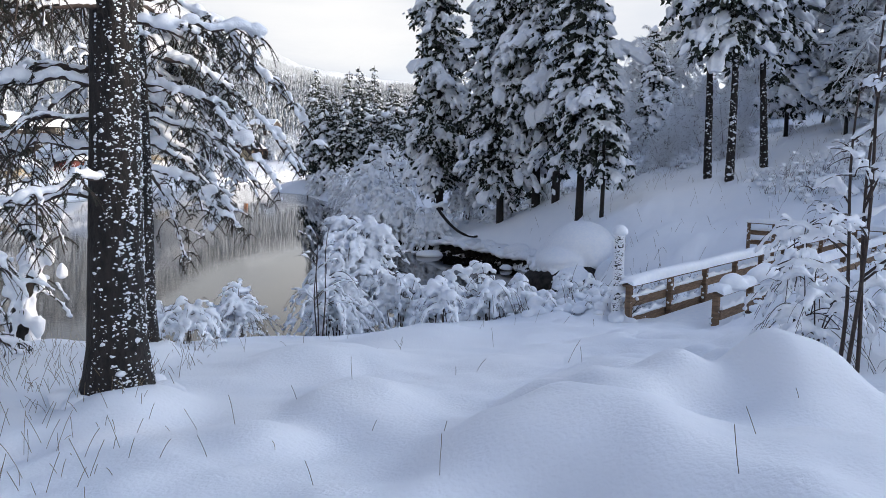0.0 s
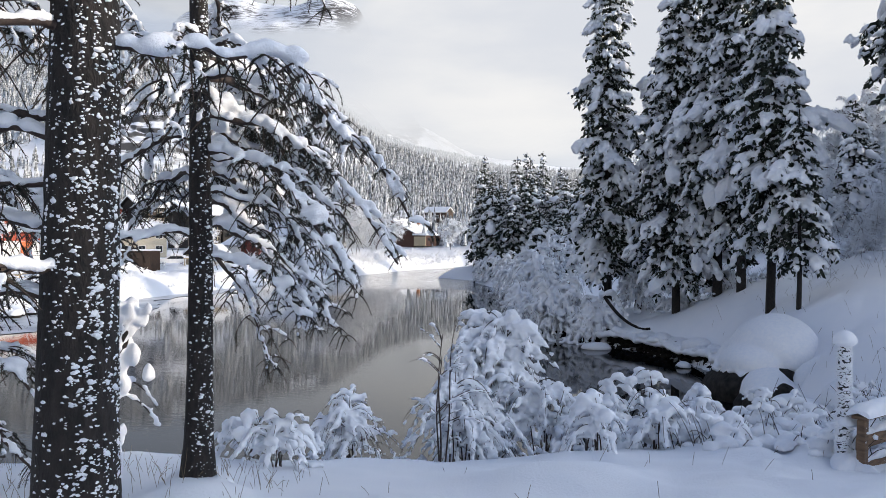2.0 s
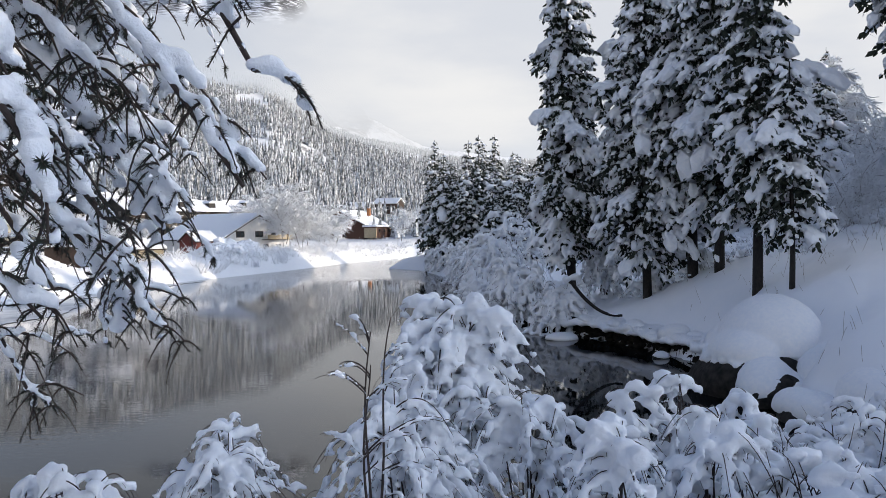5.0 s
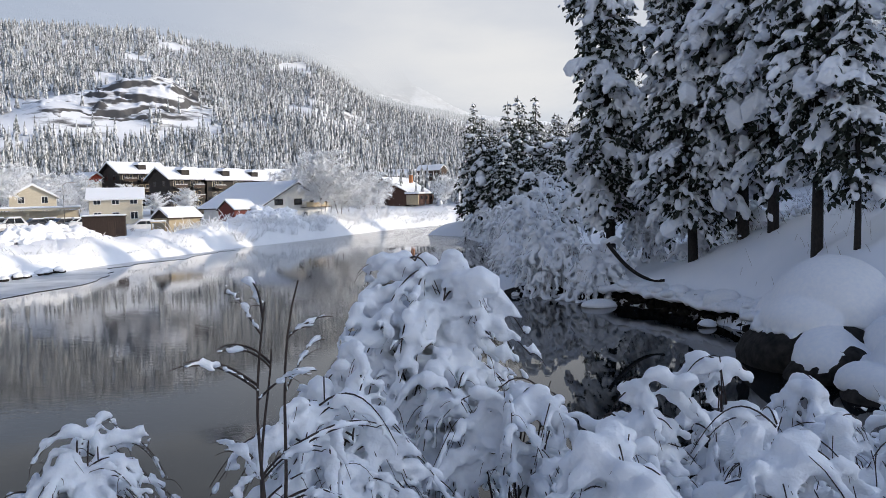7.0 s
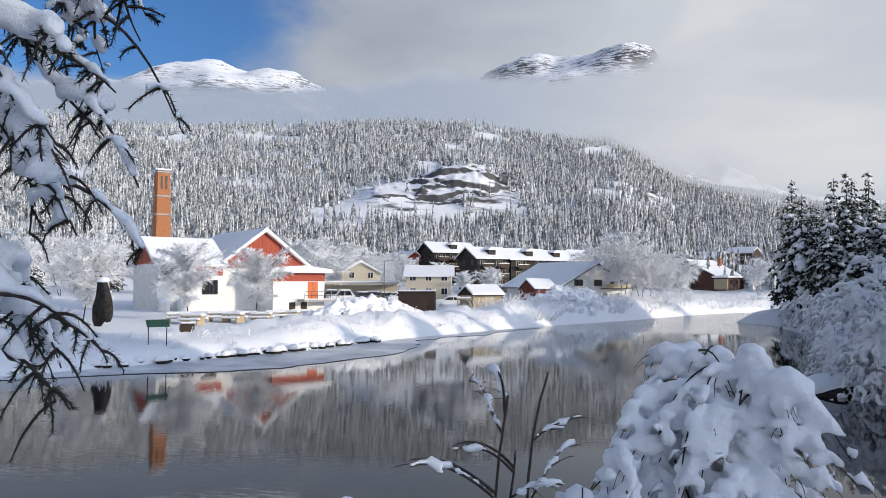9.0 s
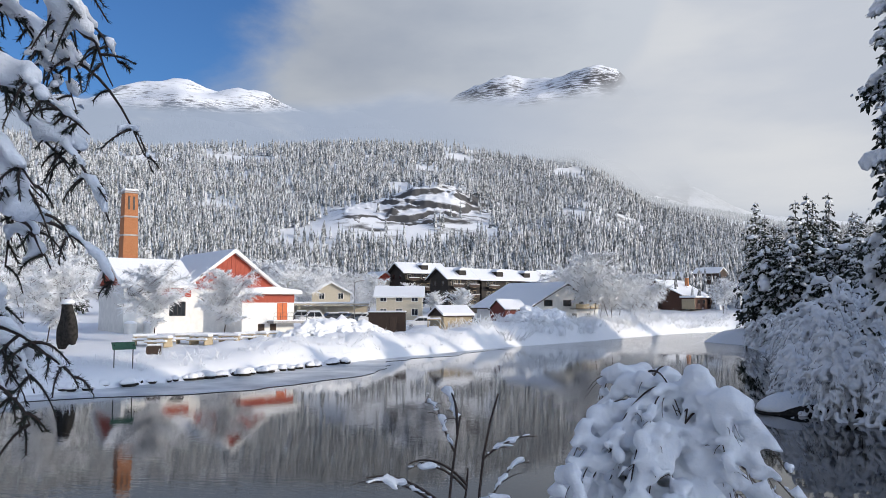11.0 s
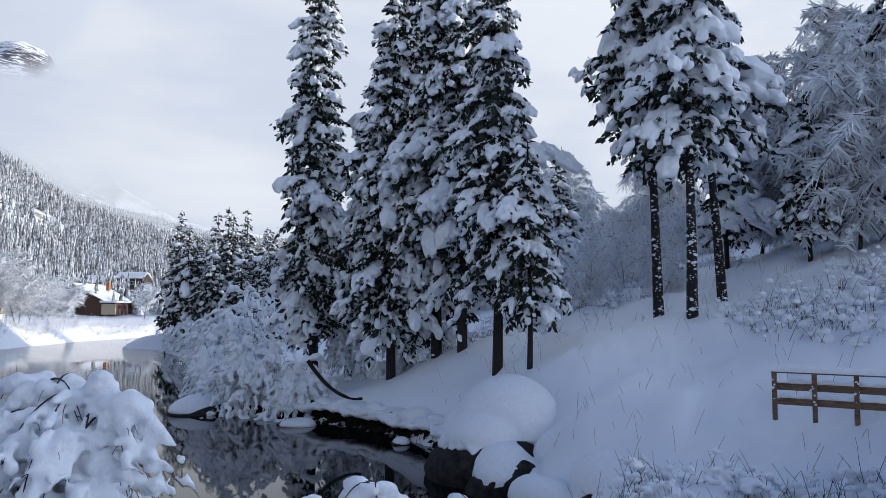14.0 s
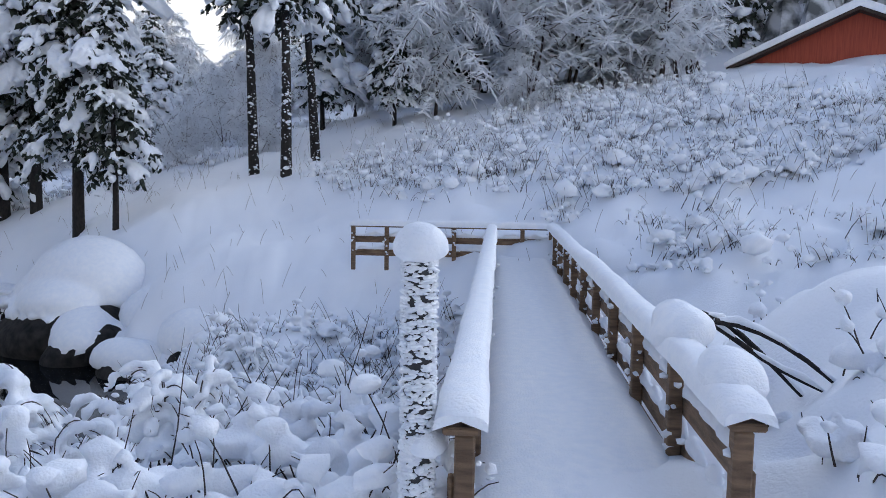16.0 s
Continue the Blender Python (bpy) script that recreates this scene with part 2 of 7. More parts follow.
def water_material():
    mat = bpy.data.materials.new("dark_river_water")
    mat.use_nodes = True
    n, l = mat.node_tree.nodes, mat.node_tree.links
    b = n["Principled BSDF"]
    b.inputs["Base Color"].default_value = (0.006, 0.008, 0.010, 1)
    b.inputs["Roughness"].default_value = 0.015
    b.inputs["IOR"].default_value = 1.33
    tc = n.new("ShaderNodeTexCoord")
    mp = n.new("ShaderNodeMapping")
    mp.inputs["Scale"].default_value = (0.55, 1.0, 1.0)
    l.new(tc.outputs["Object"], mp.inputs["Vector"])
    small = n.new("ShaderNodeTexNoise")
    small.inputs["Scale"].default_value = 4.2
    small.inputs["Detail"].default_value = 4
    l.new(mp.outputs["Vector"], small.inputs["Vector"])
    patch = n.new("ShaderNodeTexNoise")
    patch.inputs["Scale"].default_value = 0.09
    patch.inputs["Detail"].default_value = 3
    l.new(mp.outputs["Vector"], patch.inputs["Vector"])
    # calm towards the inlet, riffles upstream at the bend
    sep = n.new("ShaderNodeSeparateXYZ")
    l.new(tc.outputs["Object"], sep.inputs["Vector"])
    up = n.new("ShaderNodeMapRange")
    up.inputs["From Min"].default_value = 95
    up.inputs["From Max"].default_value = 135
    up.inputs["To Min"].default_value = 0.0
    up.inputs["To Max"].default_value = 1.4
    l.new(sep.outputs["Y"], up.inputs["Value"])
    calm = n.new("ShaderNodeMapRange")
    calm.inputs["From Min"].default_value = 4.0
    calm.inputs["From Max"].default_value = -10.0
    calm.inputs["To Min"].default_value = 0.008
    calm.inputs["To Max"].default_value = 0.034
    l.new(sep.outputs["X"], calm.inputs["Value"])
    mul = n.new("ShaderNodeMath")
    mul.operation = "MULTIPLY"
    l.new(calm.outputs["Result"], mul.inputs[0])
    l.new(patch.outputs["Fac"], mul.inputs[1])
    amp = n.new("ShaderNodeMath")
    amp.operation = "ADD"
    l.new(mul.outputs["Value"], amp.inputs[0])
    l.new(up.outputs["Result"], amp.inputs[1])
    bp = n.new("ShaderNodeBump")
    bp.inputs["Distance"].default_value = 0.12
    l.new(amp.outputs["Value"], bp.inputs["Strength"])
    l.new(small.outputs["Fac"], bp.inputs["Height"])
    l.new(bp.outputs["Normal"], b.inputs["Normal"])
    return mat


def fog_material(thin, full, most):
    """A thin sheet of cloud or haze that glows by itself: mostly clear, thickening by noise, and fading out at its
    edges.
    """
    mat = bpy.data.materials.new("cloud_bank")
    mat.use_nodes = True
    n, l = mat.node_tree.nodes, mat.node_tree.links
    n.remove(n["Principled BSDF"])
    out = n["Material Output"]
    tc = n.new("ShaderNodeTexCoord")
    sep = n.new("ShaderNodeSeparateXYZ")
    l.new(tc.outputs["UV"], sep.inputs["Vector"])

    def ramp(source, a, b, lo=0.0, hi=1.0):
        r = n.new("ShaderNodeMapRange")
        r.interpolation_type = "SMOOTHSTEP"
        for key, value in (("From Min", a), ("From Max", b), ("To Min", lo), ("To Max", hi)):
            r.inputs[key].default_value = value
        l.new(source, r.inputs["Value"])
        return r.outputs["Result"]

    def times(a, b, plus=None):
        m = n.new("ShaderNodeMath")
        m.operation = "MULTIPLY" if plus is None else "MULTIPLY_ADD"
        for k, v in enumerate((a, b, plus)):
            if isinstance(v, float):
                m.inputs[k].default_value = v
            elif v is not None:
                l.new(v, m.inputs[k])
        return m.outputs["Value"]

    mp = n.new("ShaderNodeMapping")
    mp.inputs["Scale"].default_value = (0.0045, 0.0045, 0.013)
    l.new(tc.outputs["Object"], mp.inputs["Vector"])
    nz = n.new("ShaderNodeTexNoise")
    nz.inputs["Scale"].default_value = 1.0
    nz.inputs["Detail"].default_value = 9
    nz.inputs["Roughness"].default_value = 0.58
    nz.inputs["Distortion"].default_value = 0.4
    l.new(mp.outputs["Vector"], nz.inputs["Vector"])
    band = times(ramp(sep.outputs["Y"], 0.0, 0.5), ramp(sep.outputs["Y"], 1.0, 0.55))
    dense = ramp(times(band, 1.5, nz.outputs["Fac"]), thin, full, 0.0, most)
    dense = times(dense, times(ramp(sep.outputs["X"], 0.0, 0.12), ramp(sep.outputs["X"], 1.0, 0.88)))
    dense = times(dense, ramp(sep.outputs["Y"], 0.0, 0.1))
    dense = times(dense, ramp(sep.outputs["Y"], 1.0, 0.9))
    tint = n.new("ShaderNodeMix")
    tint.data_type = "RGBA"
    pale = n.new("ShaderNodeMix")
    pale.data_type = "RGBA"
    pale.inputs["A"].default_value = (0.70, 0.73, 0.79, 1)
    pale.inputs["B"].default_value = (0.88, 0.88, 0.88, 1)
    soft = n.new("ShaderNodeTexNoise")
    soft.inputs["Scale"].default_value = 0.8
    soft.inputs["Detail"].default_value = 5
    l.new(mp.outputs["Vector"], soft.inputs["Vector"])
    l.new(ramp(soft.outputs["Fac"], 0.34, 0.66), pale.inputs["Factor"])
    l.new(pale.outputs["Result"], tint.inputs["A"])
    # the cloud's shaded left part, painted as a blue-grey tint
    tint.inputs["B"].default_value = (0.47, 0.54, 0.67, 1)
    l.new(times(ramp(sep.outputs["X"], 0.42, 0.66), ramp(nz.outputs["Fac"], 0.25, 0.5)), tint.inputs["Factor"])
    clear = n.new("ShaderNodeBsdfTransparent")
    # daylight on the cloud is emitted by the sheet itself
    glow = n.new("ShaderNodeEmission")
    glow.inputs["Strength"].default_value = 0.95
    l.new(tint.outputs["Result"], glow.inputs["Color"])
    mix = n.new("ShaderNodeMixShader")
    l.new(dense, mix.inputs["Fac"])
    l.new(clear.outputs["BSDF"], mix.inputs[1])
    l.new(glow.outputs["Emission"], mix.inputs[2])
    l.new(mix.outputs["Shader"], out.inputs["Surface"])
    return mat


# ---- mesh helpers ----
class Geo:
    """Collects vertices and faces for one mesh."""

    def __init__(self):
        self.v, self.f, self.n = [], [], 0

    def add(self, verts, faces):
        verts = np.asarray(verts, float).reshape(-1, 3)
        self.v.append(verts)
        self.f.append(np.asarray(faces, int) + self.n)
        self.n += len(verts)

    def mesh(self, name, mat, smooth=True):
        me = bpy.data.meshes.new(name)
        if self.n:
            verts = np.concatenate(self.v).astype(np.float32)
            quads = [f for f in self.f if f.shape[1] == 4]
            tris = [f for f in self.f if f.shape[1] == 3]
            quads = np.concatenate(quads) if quads else np.zeros((0, 4), int)
            tris = np.concatenate(tris) if tris else np.zeros((0, 3), int)
            corners = np.concatenate([quads.ravel(), tris.ravel()]).astype(np.int32)
            starts = np.concatenate([np.arange(len(quads)) * 4, len(quads) * 4 + np.arange(len(tris)) * 3]).astype(np.int32)
            me.vertices.add(len(verts))
            me.vertices.foreach_set("co", verts.ravel())
            me.loops.add(len(corners))
            me.loops.foreach_set("vertex_index", corners)
            me.polygons.add(len(starts))
            me.polygons.foreach_set("loop_start", starts)
            me.update(calc_edges=True)
            if smooth:
                me.shade_smooth()
            else:
                me.shade_flat()
        me.materials.append(mat)
        me.update()
        return me


def part(name, geo, mat, parent=None, label="", smooth=True):
    ob = new(name, geo if isinstance(geo, bpy.types.Mesh) else geo.mesh(name, mat, smooth))
    if parent:
        ob.parent = parent
    if label:
        ob["label"] = label
    return ob


def thing(name, label, category, at=(0, 0, 0), yaw=0.0, group="", kind=""):
    ob = new(name)
    ob.empty_display_size = 0.1
    ob.matrix_basis = pose(*at, 0, 0, yaw)
    return tagged(ob, label, category, group, kind)


def ico(sub):
    bm = bmesh.new()
    bmesh.ops.create_icosphere(bm, subdivisions=sub, radius=1)
    v = np.array([p.co[:] for p in bm.verts])
    f = np.array([[p.index for p in q.verts] for q in bm.faces])
    bm.free()
    return v, f


ICO = {1: ico(1), 2: ico(2), 3: ico(3)}


def blobs(g, rng, centres, sizes, turns=None, sub=2, rough=0.22, sag=0.35):
    """Lumps of snow: rounded above, flatter below; turns: a 3x3 matrix for each."""
    centres = np.asarray(centres, float).reshape(-1, 3)
    n = len(centres)
    if not n:
        return
    v, f = ICO[sub]
    sizes = np.broadcast_to(np.asarray(sizes, float), (n, 3))
    k = rng.normal(size=(n, 3, 3)) * 1.6
    ph = rng.uniform(0, 6.28, (n, 1, 3))
    wob = 1 + rough * np.sin(np.einsum("vi,nij->nvj", v, k) + ph).sum(-1) / 1.8
    p = v[None] * wob[..., None]
    p[..., 2] = np.where(p[..., 2] < 0, p[..., 2] * sag, p[..., 2])
    p = p * sizes[:, None, :]
    if turns is not None:
        p = np.einsum("nij,nvj->nvi", turns, p)
    p = p + centres[:, None, :]
    g.add(p, (f[None] + (np.arange(n) * len(v))[:, None, None]).reshape(-1, 3))


def snow_lumps(g, rng, pts, size, sub=2):
    """Snow that lies on a branch as a row of merging lumps."""
    pts = np.asarray(pts, float)
    seg = np.r_[0, np.cumsum(np.linalg.norm(np.diff(pts, axis=0), axis=1))]
    n = max(3, int(seg[-1] / (size * 0.62)))
    q = np.sort(rng.uniform(0, seg[-1], n))
    keep = rng.uniform(0, 1, n) > 0.1
    q = q[keep]
    p = np.stack([np.interp(q, seg, pts[:, i]) for i in range(3)], -1)
    d = np.stack([np.interp(q, seg, np.gradient(pts, axis=0)[:, i]) for i in range(3)], -1)
    d /= np.maximum(np.linalg.norm(d, axis=1, keepdims=True), 1e-6)
    level = np.clip(1.3 - np.abs(d[:, 2:3]), 0.55, 1)
    s = size * np.exp(rng.normal(size=(len(q), 1)) * 0.28) * level
    p[:, 2] += (s * 0.45)[:, 0]
    p[:, :2] += rng.normal(size=(len(q), 2)) * size * 0.25
    blobs(g, rng, p, np.concatenate([s * 1.22, s, s * 0.9], 1), frames_along(d), sub, 0.2, 0.8)


SKINS = {}
ROUND = {k: (np.cos(np.arange(k) * 2 * np.pi / k)[None, :, None], np.sin(np.arange(k) * 2 * np.pi / k)[None, :, None]) for k in range(3, 20)}


def skin(n, sides):
    """The quads of a tube."""
    if (n, sides) not in SKINS:
        i, j = np.meshgrid(np.arange(n - 1), np.arange(sides), indexing="ij")
        k = (j + 1) % sides
        SKINS[n, sides] = np.stack([i * sides + j, i * sides + k, (i + 1) * sides + k, (i + 1) * sides + j], -1).reshape(-1, 4)
    return SKINS[n, sides]


def cross3(a, b):
    return np.stack([a[..., 1] * b[..., 2] - a[..., 2] * b[..., 1], a[..., 2] * b[..., 0] - a[..., 0] * b[..., 2], a[..., 0] * b[..., 1] - a[..., 1] * b[..., 0]], -1)


def frames_along(d):
    """Turns whose x axis runs along each direction, z as far up as can be."""
    d = d / np.maximum(np.sqrt((d * d).sum(-1))[..., None], 1e-9)
    up = -d * d[..., 2:3]
    up[..., 2] += 1.0
    ln = np.sqrt((up * up).sum(-1))
    bad = ln < 1e-3
    up[bad] = (1, 0, 0)
    up /= np.where(bad, 1, ln)[..., None]
    return np.stack([d, cross3(up, d), up], -1)


def slopes(p):
    """Directions along a line of points."""
    d = np.empty_like(p)
    d[1:-1] = p[2:] - p[:-2]
    d[0] = p[1] - p[0]
    d[-1] = p[-1] - p[-2]
    return d


def tube(g, pts, rad, sides=5):
    pts = np.asarray(pts, float)
    n = len(pts)
    rad = np.zeros(n) + rad
    m = frames_along(slopes(pts))
    c, s = ROUND[sides]
    ring = c * m[:, None, :, 1] + s * m[:, None, :, 2]
    v = pts[:, None] + ring * rad[:, None, None]
    g.add(v, skin(n, sides))


def sticks(g, p0, p1, r0, r1):
    """Many straight three-sided twigs at once."""
    m = frames_along(p1 - p0)
    a = np.arange(3) * 2 * np.pi / 3
    ring = np.cos(a)[None, :, None] * m[:, None, :, 1] + np.sin(a)[None, :, None] * m[:, None, :, 2]
    v = np.concatenate([p0[:, None] + ring * r0[:, None, None], p1[:, None] + ring * r1[:, None, None]], 1)
    f = np.array([[0, 1, 4, 3], [1, 2, 5, 4], [2, 0, 3, 5]])
    g.add(v, (f[None] + (np.arange(len(p0)) * 6)[:, None, None]).reshape(-1, 4))


def snow_tube(g, rng, pts, width, height, sides=7, lift=0.6):
    """A lumpy roll of snow that lies on a branch: it breaks off here and there."""
    pts = np.asarray(pts, float)
    n = len(pts)
    d = slopes(pts)
    m = frames_along(d)
    level = np.clip(1.15 - np.abs(d[:, 2]) / np.maximum(np.linalg.norm(d, axis=1), 1e-6), 0.3, 1)
    x = np.linspace(0, n, n)
    lump = 0.75 + 0.3 * np.sin(x * rng.uniform(0.9, 1.6) + rng.uniform(0, 6)) + 0.22 * np.sin(x * rng.uniform(2.0, 3.0) + rng.uniform(0, 6))
    lump = np.clip(lump, 0.12, 1.5) * level
    lump[0] *= 0.4
    lump[-1] *= 0.35
    a = np.arange(sides) * 2 * np.pi / sides + 0.3
    c, s = np.cos(a), np.where(np.sin(a) > 0, np.sin(a), np.sin(a) * 0.45)
    centre = pts + np.array([0, 0, 1.0]) * (height * lump * lift)[:, None]
    jit = 1 + rng.uniform(-0.16, 0.16, (n, sides))
    v = centre[:, None] + (jit * c[None] * (width * lump)[:, None])[..., None] * m[:, None, :, 1] + (jit * s[None] * (height * lump)[:, None])[..., None] * m[:, None, :, 2]
    g.add(v, skin(n, sides))
    v = v.reshape(-1, 3)
    for ring, tip in ((0, pts[0]), (n - 1, pts[-1])):
        j = np.arange(sides)
        cap = np.concatenate([v[ring * sides:(ring + 1) * sides], v[ring * sides:(ring + 1) * sides].mean(0)[None]])
        g.add(cap, np.stack([j, (j + 1) % sides, np.full(sides, sides)], -1))


WORKSHOP = bpy.data.scenes.new("workshop")


def fused(geo, name, mat, voxel, rounds=2):
    """The lumps of a snow load grown together into one smooth skin."""
    raw = geo.mesh(name, mat)
    ob = bpy.data.objects.new(name, raw)
    WORKSHOP.collection.objects.link(ob)
    grow = ob.modifiers.new("grow", "REMESH")
    grow.mode, grow.voxel_size, grow.use_smooth_shade = "VOXEL", voxel, True
    relax = ob.modifiers.new("relax", "SMOOTH")
    relax.factor, relax.iterations = 0.5, rounds
    layer = WORKSHOP.view_layers[0]
    layer.update()
    me = bpy.data.meshes.new_from_object(ob.evaluated_get(layer.depsgraph))
    bpy.data.objects.remove(ob)
    bpy.data.meshes.remove(raw)
    me.name = name
    return me


def box(g, lo, hi, bevel=0.0):
    bm = bmesh.new()
    bmesh.ops.create_cube(bm, size=1)
    lo, hi = np.array(lo, float), np.array(hi, float)
    for v in bm.verts:
        v.co = Vector((lo + hi) / 2 + np.array(v.co[:]) * (hi - lo))
    if bevel:
        bmesh.ops.bevel(bm, geom=bm.edges[:], offset=bevel, segments=1, affect="EDGES")
    bmesh.ops.triangulate(bm, faces=bm.faces[:])
    bm.verts.index_update()
    g.add([v.co[:] for v in bm.verts], [[v.index for v in f.verts] for f in bm.faces])
    bm.free()


def prism(g, outline, y0, y1):
    """A closed outline in x and z, drawn out from y0 to y1."""
    n = len(outline)
    v = [(x, y0, z) for x, z in outline] + [(x, y1, z) for x, z in outline]
    j = np.arange(n)
    g.add(v, np.stack([j, (j + 1) % n, (j + 1) % n + n, j + n], -1))
    cx = np.mean(np.array(outline), 0)
    for y, off in ((y0, 0), (y1, n)):
        ring = [v[i + off] for i in range(n)] + [(cx[0], y, cx[1])]
        g.add(ring, np.stack([j, (j + 1) % n, np.full(n, n)], -1))


def hash_noise(ix, iy, seed):
    h = (ix * 374761393 + iy * 668265263 + seed * 974711) & 0x7FFFFFFF
    h = ((h ^ (h >> 13)) * 1274126177) & 0x7FFFFFFF
    return ((h ^ (h >> 16)) & 0xFFFF) / 65535.0


def vnoise(x, y, seed=0, octaves=3):
    """Smooth value noise, about -1 to 1."""
    out, amp, tot = 0, 1.0, 0
    x, y = np.asarray(x, float), np.asarray(y, float)
    for o in range(octaves):
        fx, fy = np.floor(x), np.floor(y)
        ix, iy = fx.astype(np.int64), fy.astype(np.int64)
        u, w = x - fx, y - fy
        u, w = u * u * (3 - 2 * u), w * w * (3 - 2 * w)
        s = seed + 31 * o
        a = hash_noise(ix, iy, s) * (1 - u) + hash_noise(ix + 1, iy, s) * u
        b = hash_noise(ix, iy + 1, s) * (1 - u) + hash_noise(ix + 1, iy + 1, s) * u
        out = out + amp * ((a * (1 - w) + b * w) * 2 - 1)
        tot += amp
        amp *= 0.5
        x, y = x * 2.03 + 17.1, y * 2.03 + 9.7
    return out / tot


def smooth(x, a, b):
    t = np.clip((np.asarray(x, float) - a) / (b - a), 0, 1)
    return t * t * (3 - 2 * t)


# ---- the lie of the land ----
RIVER = [(-90, -25), (-45, 8), (-22, 14.5), (-12, 18), (-6, 20.5), (-1, 20.5), (3, 21.8), (5.6, 22.8), (7.8, 24.8), (9.6, 26.6), (10.6, 28.2), (10.3, 29.6),
         (9.9, 31), (10.2, 32.4), (10.2, 34), (10.4, 35.6), (11.0, 37.6), (11.0, 39.6), (10.0, 42.6), (8.6, 46), (6.8, 49), (4.6, 52), (2.2, 56), (3.5, 70), (3.2, 95), (-0.5, 118), (-6, 126), (6, 131), (40, 138), (120, 150),
         (120, 196), (30, 188), (-3, 172), (-13, 150), (-20, 122), (-27, 101), (-32, 76), (-33, 62), (-36, 48), (-44, 22), (-90, 5)]
BANK_X = ((-60, -60), (5, -50), (48, -36), (62, -33), (76, -32), (101, -27), (122, -20), (150, -13), (172, -3), (188, 30), (240, 140), (600, 700))


def river_distance(x, y):
    """Metres from the river's edge, negative in the water."""
    x, y = np.asarray(x, float), np.asarray(y, float)
    best = np.full(x.shape, 1e9)
    inside = np.zeros(x.shape, bool)
    for (ax, ay), (bx, by) in zip(RIVER, RIVER[1:] + RIVER[:1]):
        dx, dy = bx - ax, by - ay
        t = np.clip(((x - ax) * dx + (y - ay) * dy) / (dx * dx + dy * dy), 0, 1)
        best = np.minimum(best, np.hypot(x - ax - t * dx, y - ay - t * dy))
        cross = (ay > y) != (by > y)
        inside ^= cross & (x < ax + (y - ay) * dx / (dy if dy else 1e-9))
    return np.where(inside, -best, best)


CREST = ((-180, 70), (-130, 60), (-60, 60), (-30, 62), (-14, 82), (-8, 92), (-2, 112), (6.5, 152), (11, 226), (16, 238), (22, 252), (30, 256), (45, 240), (60, 220), (90, 180), (130, 120), (180, 70))
PEAKS = ((-180, 120), (-60, 110), (-20, 150), (0, 260), (4, 350), (6.5, 520), (7.4, 620), (8.5, 700), (10.5, 742), (13, 720), (17, 695), (21, 650), (26, 580), (31, 570), (36, 640), (41, 668), (47, 600), (55, 540), (90, 400), (180, 120))


